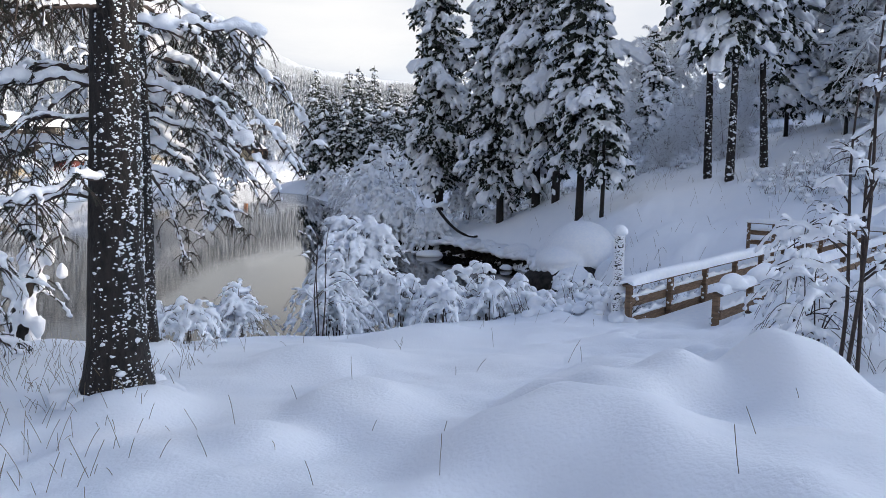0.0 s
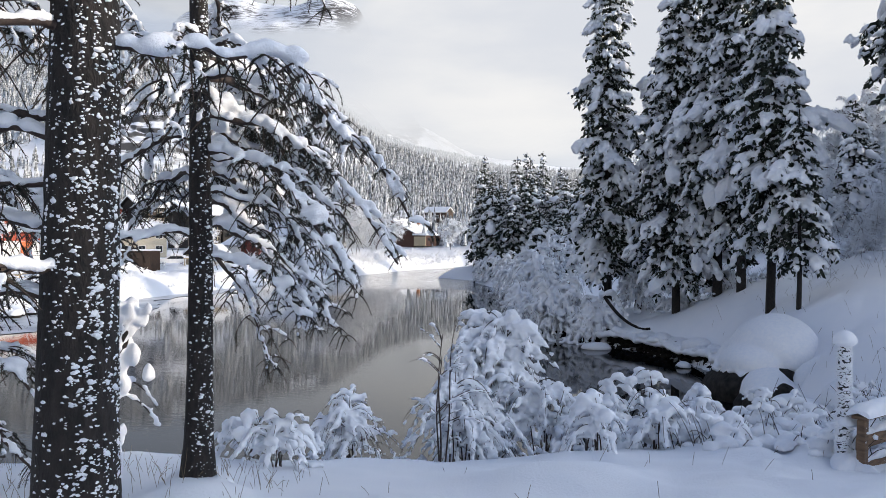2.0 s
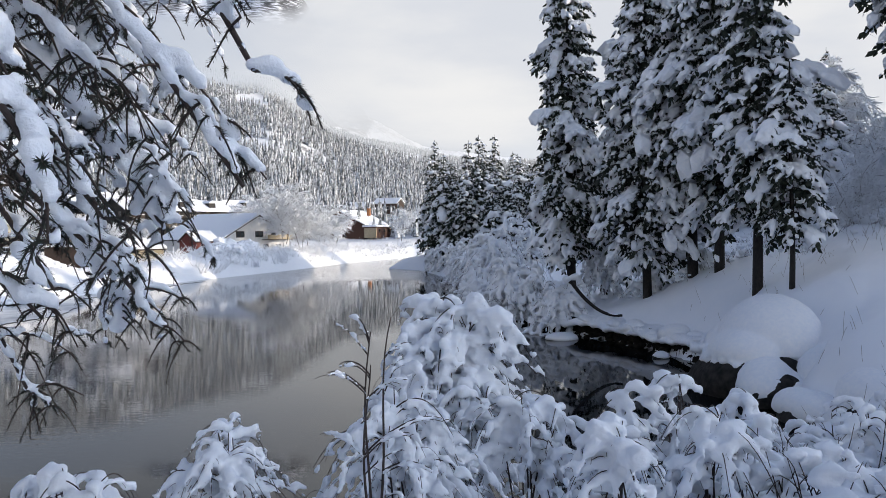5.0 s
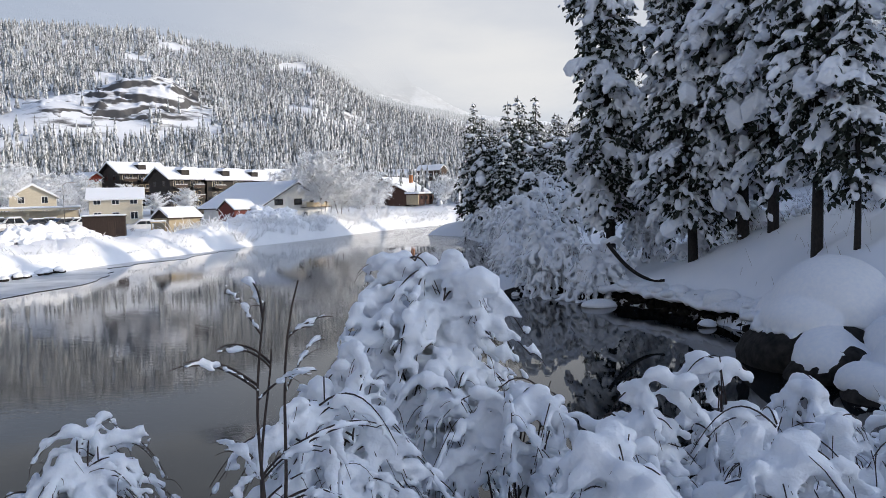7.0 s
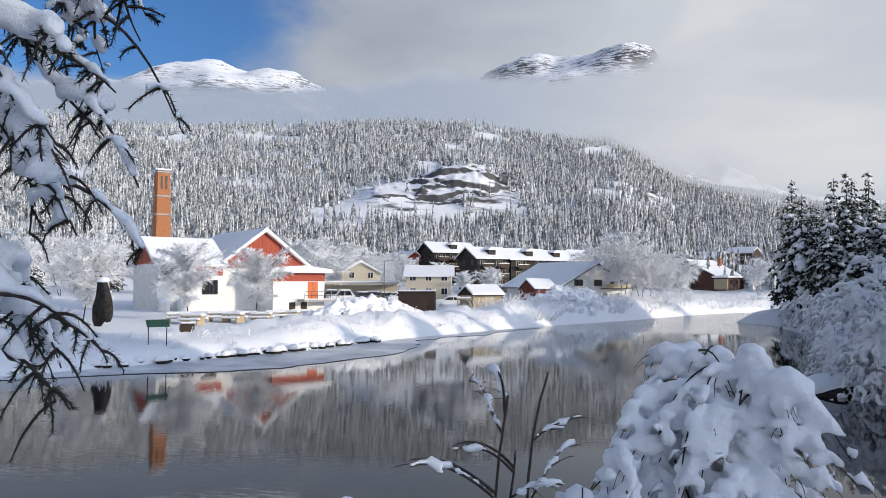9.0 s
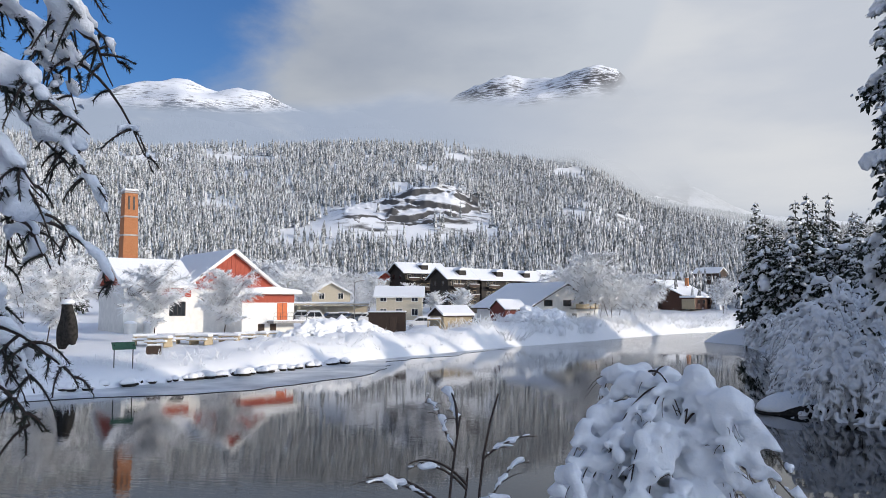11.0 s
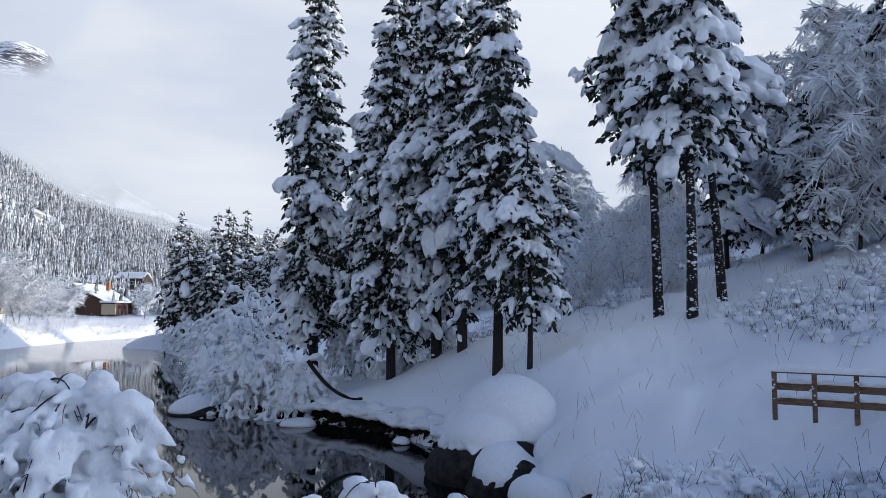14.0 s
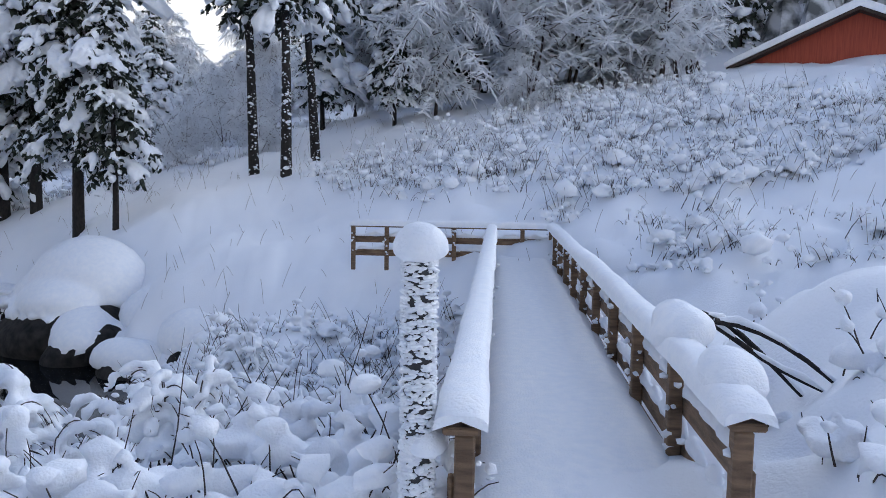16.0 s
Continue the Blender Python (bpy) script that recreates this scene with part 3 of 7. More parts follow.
def land(x, y):
    x, y = np.asarray(x, float), np.asarray(y, float)
    sd = river_distance(x, y)
    out = np.maximum(sd, 0)
    left = smooth(np.interp(y, *np.array(BANK_X).T) - x, -6, 2)
    east = smooth(x, 5, 12)
    far = np.hypot(x - 1, y - 12)
    # home bank: a steep edge, then a gentle rise to where the walk begins
    home = 2.6 * (1 - np.exp(-out / 3.0)) + 0.085 * np.minimum(out, 28) * (1 - east)
    inner = np.maximum(out - 0.7, 0)
    over = 0.95 * (1 - np.exp(-inner / 0.25)) + 1.35 * (1 - np.exp(-inner / 6.0)) - 0.05
    cross = np.maximum(east, smooth(y, 34, 40) * smooth(x, 0.5, 2.5)) * smooth(y, 26, 30)
    z = home * (1 - cross) + over * cross
    rise = np.maximum(0, x - 10 - 4.5 * (1 - smooth(y, 22, 34)) - np.maximum(0, y - 40) * 0.25 - np.maximum(0, 8 - y) * 0.15)
    z = z + 22 * (1 - np.exp(-0.36 * rise / 22)) * (1 - smooth(y, 90, 130))
    # brow raised, mostly out of sight, so that it shades the near bank
    z = z + 2.5 * smooth(x, 42, 62) * (1 - smooth(y, 75, 100))
    # the brook's hollow under the footbridge
    t = np.clip((y - 14) / 12, 0, 1)
    z = z - 1.1 * np.exp(-(((x - (9.5 + 3.0 * t)) / 2.6) ** 2)) * smooth(y, 13, 17) * (1 - smooth(y, 20, 25))
    flat = 1.0 * (1 - np.exp(-out / 1.1)) + 0.9 * (1 - np.exp(-out / 14)) + 0.010 * np.minimum(out, 150)
    z = z * (1 - left) + flat * left
    z = np.maximum(z, np.minimum(0.5 * out, 0.6) * (1 - cross))
    # hummocks under the snow
    near = 1 - smooth(far, 40, 90)
    z = z + near * smooth(out, 0.0, 2.5) * (0.13 * vnoise(x / 1.7, y / 1.7, 3, 3) + 0.10 * vnoise(x / 0.6, y / 0.6, 8, 2) * smooth(vnoise(x / 5, y / 5, 12, 2), -0.1, 0.5))
    for cx, cy, r, h in ((1.1, 6.0, 0.95, 0.50), (2.0, 4.7, 1.1, 0.40), (1.55, 7.5, 0.42, 0.26), (2.15, 7.1, 0.5, 0.36), (2.85, 7.3, 0.55, 0.34), (3.5, 6.9, 0.5, 0.34), (-0.2, 7.9, 0.6, 0.22), (-1.0, 7.0, 0.4, 0.16), (2.7, 8.4, 0.6, 0.28), (-0.4, 10.6, 0.9, 0.22), (1.2, 13.2, 1.0, 0.25), (3.4, 6.6, 0.8, 0.25), (-2.2, 8.35, 0.55, 0.2), (-2.7, 11.7, 0.45, 0.18), (14.4, 36.4, 3.8, 0.75), (13.0, 45.0, 3.8, 0.95), (12.9, 29.4, 2.0, 0.6), (10.7, 33.2, 1.9, -1.2), (10.8, 31.4, 1.2, -0.45), (6.2, 20.4, 2.8, -0.6), (7.6, 10.0, 2.0, 0.9), (9.2, 11.6, 1.6, 0.7), (10.6, 12.8, 1.7, 1.1)):
        z = z + h * np.exp(-(((x - cx) ** 2 + (y - cy) ** 2) / r ** 2) ** 1.6) * (smooth(out, 0.7, 2.4) if cy > 30 and h > 0 else 1)
    z = z + near * smooth(x, 14, 18) * smooth(out, 0.5, 3) * 0.17 * vnoise(x / 2.4, y / 2.4, 77, 3)
    brush = smooth(x, 2.5, 4.5) * (1 - smooth(x, 30, 36)) * smooth(y, 5, 9) * (1 - smooth(y, 26, 32)) * smooth(out, 0.2, 1.5)
    s_b, o_b = (x - 4.72) * 0.781 + (y - 13.2) * 0.624, -(x - 4.72) * 0.624 + (y - 13.2) * 0.781
    clear = smooth(np.maximum(-1.9 - o_b, o_b - 0.3), -0.2, 0.5) + smooth(-1.0 - s_b, 0, 1)
    z = z + brush * np.clip(clear, 0, 1) * (0.22 * np.abs(vnoise(x / 0.75, y / 0.75, 15, 2)) + 0.16 * vnoise(x / 1.6, y / 1.6, 16, 2))
    # a trodden hollow that climbs past the grove, wind ripples and drifts beside it
    track = 21.5 + 3.2 * np.sin((y - 30) / 9.0) - 0.10 * (y - 30)
    z = z - 0.35 * np.exp(-(((x - track) / 1.3) ** 2)) * smooth(y, 27, 33) * (1 - smooth(y, 58, 66))
    z = z + near * smooth(x, 9, 13) * smooth(out, 1.2, 3) * (0.26 * vnoise(x / 1.3, y / 1.3, 52, 3) + 0.14 * np.abs(vnoise(x / 0.5, y / 0.5, 53, 2)))
    # ploughed snow heaps along the far bank
    z = z + left * (1 - smooth(far, 170, 210)) * smooth(out, 0.5, 3) * (1 - smooth(out, 6, 11)) * (1.3 + 1.2 * vnoise(x / 2.2, y / 2.2, 21, 4)) * smooth(y, 58, 70) * (1.1 - 0.5 * smooth(vnoise(x / 9, y / 9, 5, 1), 0, 0.6))
    # wooded hill and peaks beyond the town
    az = np.degrees(np.arctan2(-(x - 1), y - 12))
    h1 = np.interp(az, *np.array(CREST).T)
    up = smooth(far, 250, 1150) * 0.55 + np.clip((far - 250) / 900, 0, 1) * 0.45
    z = z + h1 * up * (1 + 0.13 * vnoise(x / 170, y / 170, 40, 4))
    z = z + 17 * np.exp(-(((az - 24) / 6.0) ** 4)) * smooth(far, 440, 475) * (1 - smooth(far, 520, 700)) * (0.75 + 0.7 * vnoise(x / 40, y / 40, 44, 5))
    h2 = 0.945 * np.interp(az, *np.array(PEAKS).T) - h1
    z = z + np.maximum(h2, 0) * smooth(far, 1350, 2330) * (1 - 0.35 * smooth(far, 2400, 4000)) * (1 + 0.07 * vnoise(x / 210, y / 210, 60, 6) + 0.03 * vnoise(az / 1.3, far / 90, 61, 3))
    wet = np.maximum(-2.2, np.minimum(sd, 0) * 0.8 - 0.05)
    return np.where(sd < 0, wet, z)


def lie(x, y):
    return float(land(np.array([x]), np.array([y]))[0])


def build_ground():
    rings = np.concatenate([[0.0], 0.35 * 1.021 ** np.arange(460)])
    rings = rings[rings < 4800]
    n = 760
    # finer spokes over the way that the walk looks
    a = np.linspace(0, 2 * np.pi, n, endpoint=False)
    a = a - 0.45 * np.sin(a)
    r, t = np.meshgrid(rings[1:], a, indexing="ij")
    x, y = 1 + r * np.sin(t), 12 + r * np.cos(t)
    g = Geo()
    m = len(rings) - 1
    v = np.stack([x, y, land(x, y)], -1).reshape(-1, 3)
    i, j = np.meshgrid(np.arange(m - 1), np.arange(n), indexing="ij")
    k = (j + 1) % n
    g.add(v, np.stack([i * n + j, (i + 1) * n + j, (i + 1) * n + k, i * n + k], -1).reshape(-1, 4))
    hub = np.concatenate([v[:n], [[1, 12, land(np.array([1.0]), np.array([12.0]))[0]]]])
    g.add(hub, np.stack([np.arange(n), (np.arange(n) + 1) % n, np.full(n, n)], -1))
    me = g.mesh("ground", ground_material())
    return tagged(new("ground", me), "snow-covered ground rising from river banks to mountains", "ground", kind="structure")


build_ground()
g = Geo()
g.add([(-140, -60, 0), (160, -60, 0), (160, 230, 0), (-140, 230, 0)], [[0, 1, 2, 3]])
tagged(new("water", g.mesh("water", water_material())), "calm dark river water mirroring snowy banks", "water", kind="structure")

# a near cloud bank that swallows the top of the wooded hill, a thin sheet of painted haze before the peaks
def cloud_bank(dist, az_at, low, top, mat, label):
    g = Geo()
    n, m = 300, 40
    azs = np.radians(np.linspace(-62, 80, n))
    Z, A = np.meshgrid(np.linspace(min(low), max(top), m), azs, indexing="ij")
    z0, z1 = np.interp(A, np.radians(az_at), low), np.interp(A, np.radians(az_at), top)
    rise = ((Z - z0) / (z1 - z0)).ravel()
    g.add(np.stack([1 - dist * np.sin(A), 12 + dist * np.cos(A), Z], -1).reshape(-1, 3), [[i * n + j, i * n + j + 1, (i + 1) * n + j + 1, (i + 1) * n + j] for i in range(m - 1) for j in range(n - 1)])
    me = g.mesh("backdrop", mat)
    uv = me.uv_layers.new(name="UVMap")
    loop_v = np.zeros(len(me.loops), int)
    me.loops.foreach_get("vertex_index", loop_v)
    uv.data.foreach_set("uv", np.stack([(loop_v % n) / (n - 1), rise[loop_v]], -1).ravel())
    fog = tagged(new("backdrop", me), label, "cloud", kind="structure")
    fog.visible_shadow = False


def bank_heights(dist, degs):
    return [5 + dist * math.tan(radians(e)) for e in degs]


BEARINGS = [-30, 1, 4.5, 7, 9, 12, 16, 20, 24, 28, 36, 50]
cloud_bank(800, BEARINGS, bank_heights(800, [1.5, 3.6, 4.4, 5.4, 7.4, 9.6, 9.6, 8.6, 10.8, 9.6, 8.6, 8.0]), bank_heights(800, [30, 29, 26, 19.5, 16.6, 15.8, 15.4, 16.0, 16.4, 15.6, 14.6, 14.2]), fog_material(0.30, 1.15, 0.97), "pale low cloud lying across the wooded mountainside")
# aerial haze over the peaks, painted as a glowing sheet
cloud_bank(1650, [-30, 3, 8, 14, 50], [60, 80, 180, 220, 200], [760, 700, 480, 450, 430], fog_material(0.40, 1.7, 0.8), "thin glowing sheet of painted haze before the peaks")


# ---- trees and shrubs ----
def stuff_part(name, geo, mat, parent, label="", smooth_=True):
    """A part of very many tiny pieces."""
    return tagged(part(name, geo, mat, parent, label, smooth_), kind="stuff")



def arc(rng, base, az, length, rise, droop, n=10, wander=0.05):
    """A branch: it leaves at an angle, then bends down under its load."""
    t = np.linspace(0, 1, n)
    out = length * t
    z = length * (rise * t - droop * t ** 2.2)
    side = wander * length * np.sin(t * rng.uniform(2, 5) + rng.uniform(0, 6)) * t
    c, s = math.cos(az), math.sin(az)
    return np.stack([base[0] + c * out - s * side, base[1] + s * out + c * side, base[2] + z], -1)


def sprays(g, rng, pts, n, size, hang=0.6):
    """Dark needle sprays that hang from a branch."""
    k = rng.uniform(0.15, 1.0, n)
    p = np.stack([np.interp(k, np.linspace(0, 1, len(pts)), pts[:, i]) for i in range(3)], -1)
    d = rng.normal(size=(n, 3))
    d[:, 2] = -np.abs(d[:, 2]) * hang - 0.35
    d += (pts[-1] - pts[0]) / max(np.linalg.norm(pts[-1] - pts[0]), 1e-6) * 0.7
    d /= np.linalg.norm(d, axis=1, keepdims=True)
    ln = size * rng.uniform(0.6, 1.3, (n, 1))
    side = np.cross(d, rng.normal(size=(n, 3)))
    side /= np.linalg.norm(side, axis=1, keepdims=True)
    w = ln * 0.22
    v = np.stack([p, p + d * ln * 0.55 + side * w, p + d * ln, p + d * ln * 0.5 - side * w], 1)
    q = np.arange(n)[:, None] * 4
    g.add(v, np.concatenate([q, q + 1, q + 2, q + 3], 1))


def spruce(name, label, at, height, radius, seed, bare=0.08, snow=1.0, sub=1, whorl=0.42, fuse=0.0, lean=0.0, taper=0.8, group="", trunk_r=None, fan=True, ragged=0.3):
    """A spruce: whorls of drooping boughs with side fans, dark sprays below and pillows of snow above."""
    rng = np.random.default_rng(seed)
    root = thing(name, label, "tree", at, 0, group)
    tr, nd, sn = Geo(), Geo(), Geo()
    tr_r = trunk_r or 0.011 * height
    n = 14
    t = np.linspace(-0.03, 1, n)
    axis = np.stack([0.06 * np.sin(t * 5 + seed) + lean * t * height, 0.05 * np.cos(t * 4 + seed), t * height], -1)
    tube(tr, axis, tr_r * (1.05 - t) + 0.015, 9)

    def bough(base, az, ln, rise, droop, k0, amount):
        pts = arc(rng, base, az, ln, rise, droop, 6)
        step = 5 if not fan else (2 if ln < 0.8 else 1)
        tube(tr, pts[::step], (np.linspace(0.022, 0.006, 6) * (0.6 + ln * 0.3))[::step], 3)
        sprays(nd, rng, pts, int(8 + 13 * ln) if fan else int(4 + 6 * ln), (0.20 + 0.11 * ln) * (1 if fan else 1.5))
        m = max(2, int(ln * (12.5 if fuse else 9.5 if fan else 4.0) * amount + 2))
        k = np.clip(np.linspace(k0, 1.0, m) + rng.uniform(-0.1, 0.1, m), 0.1, 1)
        k = k[rng.uniform(0, 1, m) > 0.2]
        p = np.stack([np.interp(k, np.linspace(0, 1, 6), pts[:, i]) for i in range(3)], -1)
        p += rng.normal(size=p.shape) * (0.09, 0.09, 0.05) * (0.5 + ln * 0.5)
        d = np.stack([np.interp(k, np.linspace(0, 1, 6), np.gradient(pts, axis=0)[:, i]) for i in range(3)], -1)
        s = ((0.056 + 0.031 * ln) if fuse else (0.062 + 0.034 * ln) if fan else (0.10 + 0.05 * ln)) * np.exp(rng.normal(size=(len(k), 1)) * 0.45) * amount
        if fuse:
            blobs(sn, rng, p, np.concatenate([s * 1.35, s * 0.8, s * 0.75], 1), frames_along(d - (0, 0, 0.06)), sub, 0.3, 0.7)
        else:
            blobs(sn, rng, p, np.concatenate([s * 1.2, s * 1.05, s * 0.8], 1), frames_along(d), sub, 0.4)
        return pts

    z = bare * height
    while z < height * 0.985:
        f = (z / height - bare) / (1 - bare)
        reach = radius * ((1 - f) ** taper * (0.55 + 0.45 * min(1, f * 6)) + 0.05)
        ax = np.array([np.interp(z / height, t, axis[:, i]) for i in range(3)])
        count = int(rng.integers(5, 8)) if f < 0.8 else 4
        a0 = rng.uniform(0, 6.28)
        for b in range(count):
            az = a0 + b * 6.28 / count + rng.uniform(-0.35, 0.35)
            patch = 0.45 * math.sin(2.1 * az + 0.9 * z + seed) + 0.35 * math.sin(0.53 * z - 1.3 * az + 2 * seed) + 0.25 * math.sin(1.7 * z + az)
            ln = reach * rng.uniform(0.7, 1.12) * (1 + ragged * 1.5 * patch)
            if ln < 0.12:
                continue
            amount = snow * (1 + 0.35 * patch) * rng.uniform(0.6, 1.4)
            rise, droop = rng.uniform(-0.1, 0.22) * (0.6 + f), rng.uniform(0.35, 0.9) * (1.1 - 0.5 * f)
            pts = bough(ax + (0, 0, rng.uniform(-0.5, 0.5) * whorl), az, ln, rise, droop, 0.25, amount)
            if fan and ln > 0.7:
                for sgn in (-1, 1):
                    j = int(rng.integers(1, 4))
                    bough(pts[j], az + sgn * rng.uniform(0.45, 0.95), ln * rng.uniform(0.35, 0.55), 0.0, rng.uniform(0.4, 1.0), 0.4, amount * 0.85)
        z += whorl * rng.uniform(0.75, 1.2) * (1.15 - 0.45 * f)
    if bare > 0.4:
        fl = Geo()
        speckle(fl, rng, axis, tr_r * (1.05 - t) + 0.015, -1.2, 1.3, 0.1, bare * height, 520, 0.034)
        stuff_part("snow_fleck", fl, SNOW, root, "snow blown onto the bark")
    part("trunk", tr, BARK, root, "dark spruce trunk and limbs")
    stuff_part("crown", nd, NEEDLE, root, "dark green needle sprays", False)
    stuff_part("snow_load", fused(sn, "snow_load", SNOW, fuse, 1) if fuse else sn, SNOW, root, "thick white snow pillows")
    return root


def bent_shrub(name, label, at, seed, stems=12, height=2.4, radius=1.2, thick=0.06, boughs=8, group="", category="shrub", fall=1.0, lumps=0.8, near=False, twigs=4, voxel=0.026):
    """A birch shrub bowed under its snow: stems, arching boughs all the way up, twigs that hang from them."""
    rng = np.random.default_rng(seed)
    root = thing(name, label, category, at, 0, group)
    st, sn = Geo(), Geo()
    q = 0.5 + height * 0.22
    for i in range(stems):
        az = rng.uniform(0, 6.28)
        top = height * (rng.uniform(0.55, 1.0) if i else 1.0)
        lean = radius * 0.45 * rng.uniform(0.1, 1.0)
        t = np.linspace(0, 1, 10)
        out = lean * t ** 1.4
        pts = np.stack([math.cos(az) * out + 0.04 * np.sin(t * 6 + i) * height * 0.3, math.sin(az) * out + 0.04 * np.cos(t * 5 + i) * height * 0.3, top * (t - 0.10 * t ** 4)], -1)
        pts[:, :2] += rng.normal(size=2) * 0.07 * radius
        tube(st, pts, np.linspace(0.016, 0.006, 10) * q, 5)
        snow_tube(sn, rng, pts[4:], thick * 0.7, thick * 0.6, 6)
        for b in range(boughs):
            k = rng.uniform(0.25, 1.0)
            base = np.array([np.interp(k, t, pts[:, c]) for c in range(3)])
            baz = az + rng.uniform(-1.7, 1.7) if b % 3 else rng.uniform(0, 6.28)
            ln = radius * rng.uniform(0.45, 1.0) * (1.15 - 0.45 * k)
            rise = rng.uniform(0.5, 1.2)
            bp = arc(rng, base, baz, ln, rise, fall * (rise + rng.uniform(0.2, 0.95)), 11, 0.08)
            bp[:, 2] = np.maximum(bp[:, 2], 0.04)
            tube(st, bp, np.linspace(0.009, 0.0035, 11) * q, 4)
            w = thick * rng.uniform(0.75, 1.35)
            if near:
                snow_lumps(sn, rng, bp, w * 0.9, 1)
                if b % 3 == 0:
                    tube(st, bp + (0, 0, thick * 1.25), np.linspace(0.010, 0.004, 11) * q, 4)
                if height > 1.4:
                    j = rng.integers(3, 9, 3)
                    sz = thick * rng.uniform(0.6, 1.25, (3, 1))
                    blobs(sn, rng, bp[j] * (0.94, 0.94, 1) - (0, 0, thick * 0.4), sz * np.array([[1.3, 1.2, 1.0]]), None, 1, 0.25, 0.8)
            else:
                snow_tube(sn, rng, bp, w, w * rng.uniform(0.8, 1.1), 7)
            for c in range(twigs):
                j = int(rng.integers(2, 11))
                tw = arc(rng, bp[j], baz + rng.uniform(-1.5, 1.5), ln * rng.uniform(0.14, 0.34), rng.uniform(0.1, 0.9), fall * rng.uniform(0.7, 1.6), 6, 0.14)
                tw[:, 2] = np.maximum(tw[:, 2], 0.02)
                tube(st, tw, np.linspace(0.0045, 0.002, 6) * q, 3)
                if rng.random() < 0.8:
                    w2 = thick * rng.uniform(0.45, 0.95)
                    if near and c % 2:
                        snow_lumps(sn, rng, tw, w2, 1)
                    else:
                        snow_tube(sn, rng, tw, w2, w2, 6)
            if not near and rng.random() < lumps:
                j = rng.integers(2, 10, 2)
                sz = thick * rng.uniform(0.8, 1.5, (2, 1))
                blobs(sn, rng, bp[j] + (0, 0, thick * 0.5), sz * np.array([[1.5, 0.95, 0.8]]), frames_along(np.gradient(bp, axis=0)[j]), 2, 0.38, 0.5)
    stuff_part("stem", st, TWIG, root, "thin dark bowed stems")
    stuff_part("snow_load", fused(sn, "snow_load", SNOW, voxel, 2) if near else sn, SNOW, root, "lumpy rolls of snow along the stems")
    return root


def frost_tree(name, label, at, height, width, seed, limbs=22, twigs=26, fine=0.012, weep=0.5, group="", multi=1, bare=0.22):
    """A birch white with rime: dark limbs, very many thin frosted twigs."""
    rng = np.random.default_rng(seed)
    root = thing(name, label, "tree", at, 0, group)
    tr, fr = Geo(), Geo()
    for s in range(multi):
        t = np.linspace(-0.02, 1, 9)
        lean = rng.normal(size=2) * 0.07 * (1 if multi == 1 else 2.2)
        axis = np.stack([lean[0] * height * t + 0.02 * height * np.sin(t * 5 + s), lean[1] * height * t, t * height * rng.uniform(0.85, 1)], -1)
        tube(tr, axis, (0.0085 * height) * (1.04 - t) / multi ** 0.4, 6)
        for b in range(limbs // multi):
            f = bare + (1 - bare) * (b + rng.uniform(0, 1)) / (limbs // multi)
            base = np.array([np.interp(f, t, axis[:, i]) for i in range(3)])
            az = rng.uniform(0, 6.28)
            ln = width * 0.5 * (math.sin(min(1, (f - bare) / (1 - bare) * 0.9 + 0.12) * math.pi) * 0.75 + 0.3) * rng.uniform(0.7, 1.2)
            pts = arc(rng, base, az, ln, rng.uniform(0.5, 1.1), weep * rng.uniform(0.7, 1.5), 8)
            tube(tr, pts, np.linspace(0.0035, 0.001, 8) * height * 0.8, 3)
            tube(fr, pts + (0, 0, 0.004 * height), np.linspace(0.003, 0.0016, 8) * height, 4)
            j = rng.integers(1, 8, twigs)
            mixf = rng.uniform(0, 1, (twigs, 1))
            p0 = pts[j - 1] * mixf + pts[j] * (1 - mixf)
            ta = az + rng.uniform(-2.2, 2.2, twigs)
            tl = ln * rng.uniform(0.08, 0.30, twigs)
            dz = rng.uniform(-0.6, 1.1, twigs) - weep * rng.uniform(0.2, 1.6, twigs)
            p1 = p0 + np.stack([np.cos(ta) * tl, np.sin(ta) * tl, dz * tl], -1)
            tr_ = fine * rng.uniform(0.7, 1.5, twigs) * height * 0.2
            dark = int(twigs * 0.08)
            sticks(tr, p0[:dark], p1[:dark], tr_[:dark] * 0.7, tr_[:dark] * 0.3)
            sticks(fr, p0[dark:], p1[dark:], tr_[dark:], tr_[dark:] * 0.5)
    part("trunk", tr, TWIG, root, "dark birch trunk and limbs")
    stuff_part("crown", fr, FROST, root, "white frosted twigs")
    return root


# the two large spruces beside the walk, and their hanging branches
def speckle(g, rng, axis, rad, az_mid, az_w, z0, z1, n, size):
    """Small lumps of snow blown onto one side of a trunk."""
    z = rng.uniform(z0, z1, n)
    az = az_mid + np.clip(rng.normal(size=n), -1.7, 1.9) * az_w
    keep = vnoise(az * 5 + 40, z * 4.5, n % 97, 3) > rng.uniform(-0.45, 0.35, n)
    z, az = z[keep], az[keep]
    n = len(z)
    r = np.interp(z, axis[:, 2], rad)
    c = np.stack([np.interp(z, axis[:, 2], axis[:, 0]) + np.cos(az) * r, np.interp(z, axis[:, 2], axis[:, 1]) + np.sin(az) * r, z], -1)
    s = size * np.exp(rng.normal(size=(n, 1)) * 0.55) * 0.62
    d = np.stack([-np.sin(az), np.cos(az), rng.normal(size=n) * 0.3], -1)
    blobs(g, rng, c, np.concatenate([s * 1.25, s * 0.5, s * 0.85], 1), frames_along(d), 1, 0.5, 0.8)


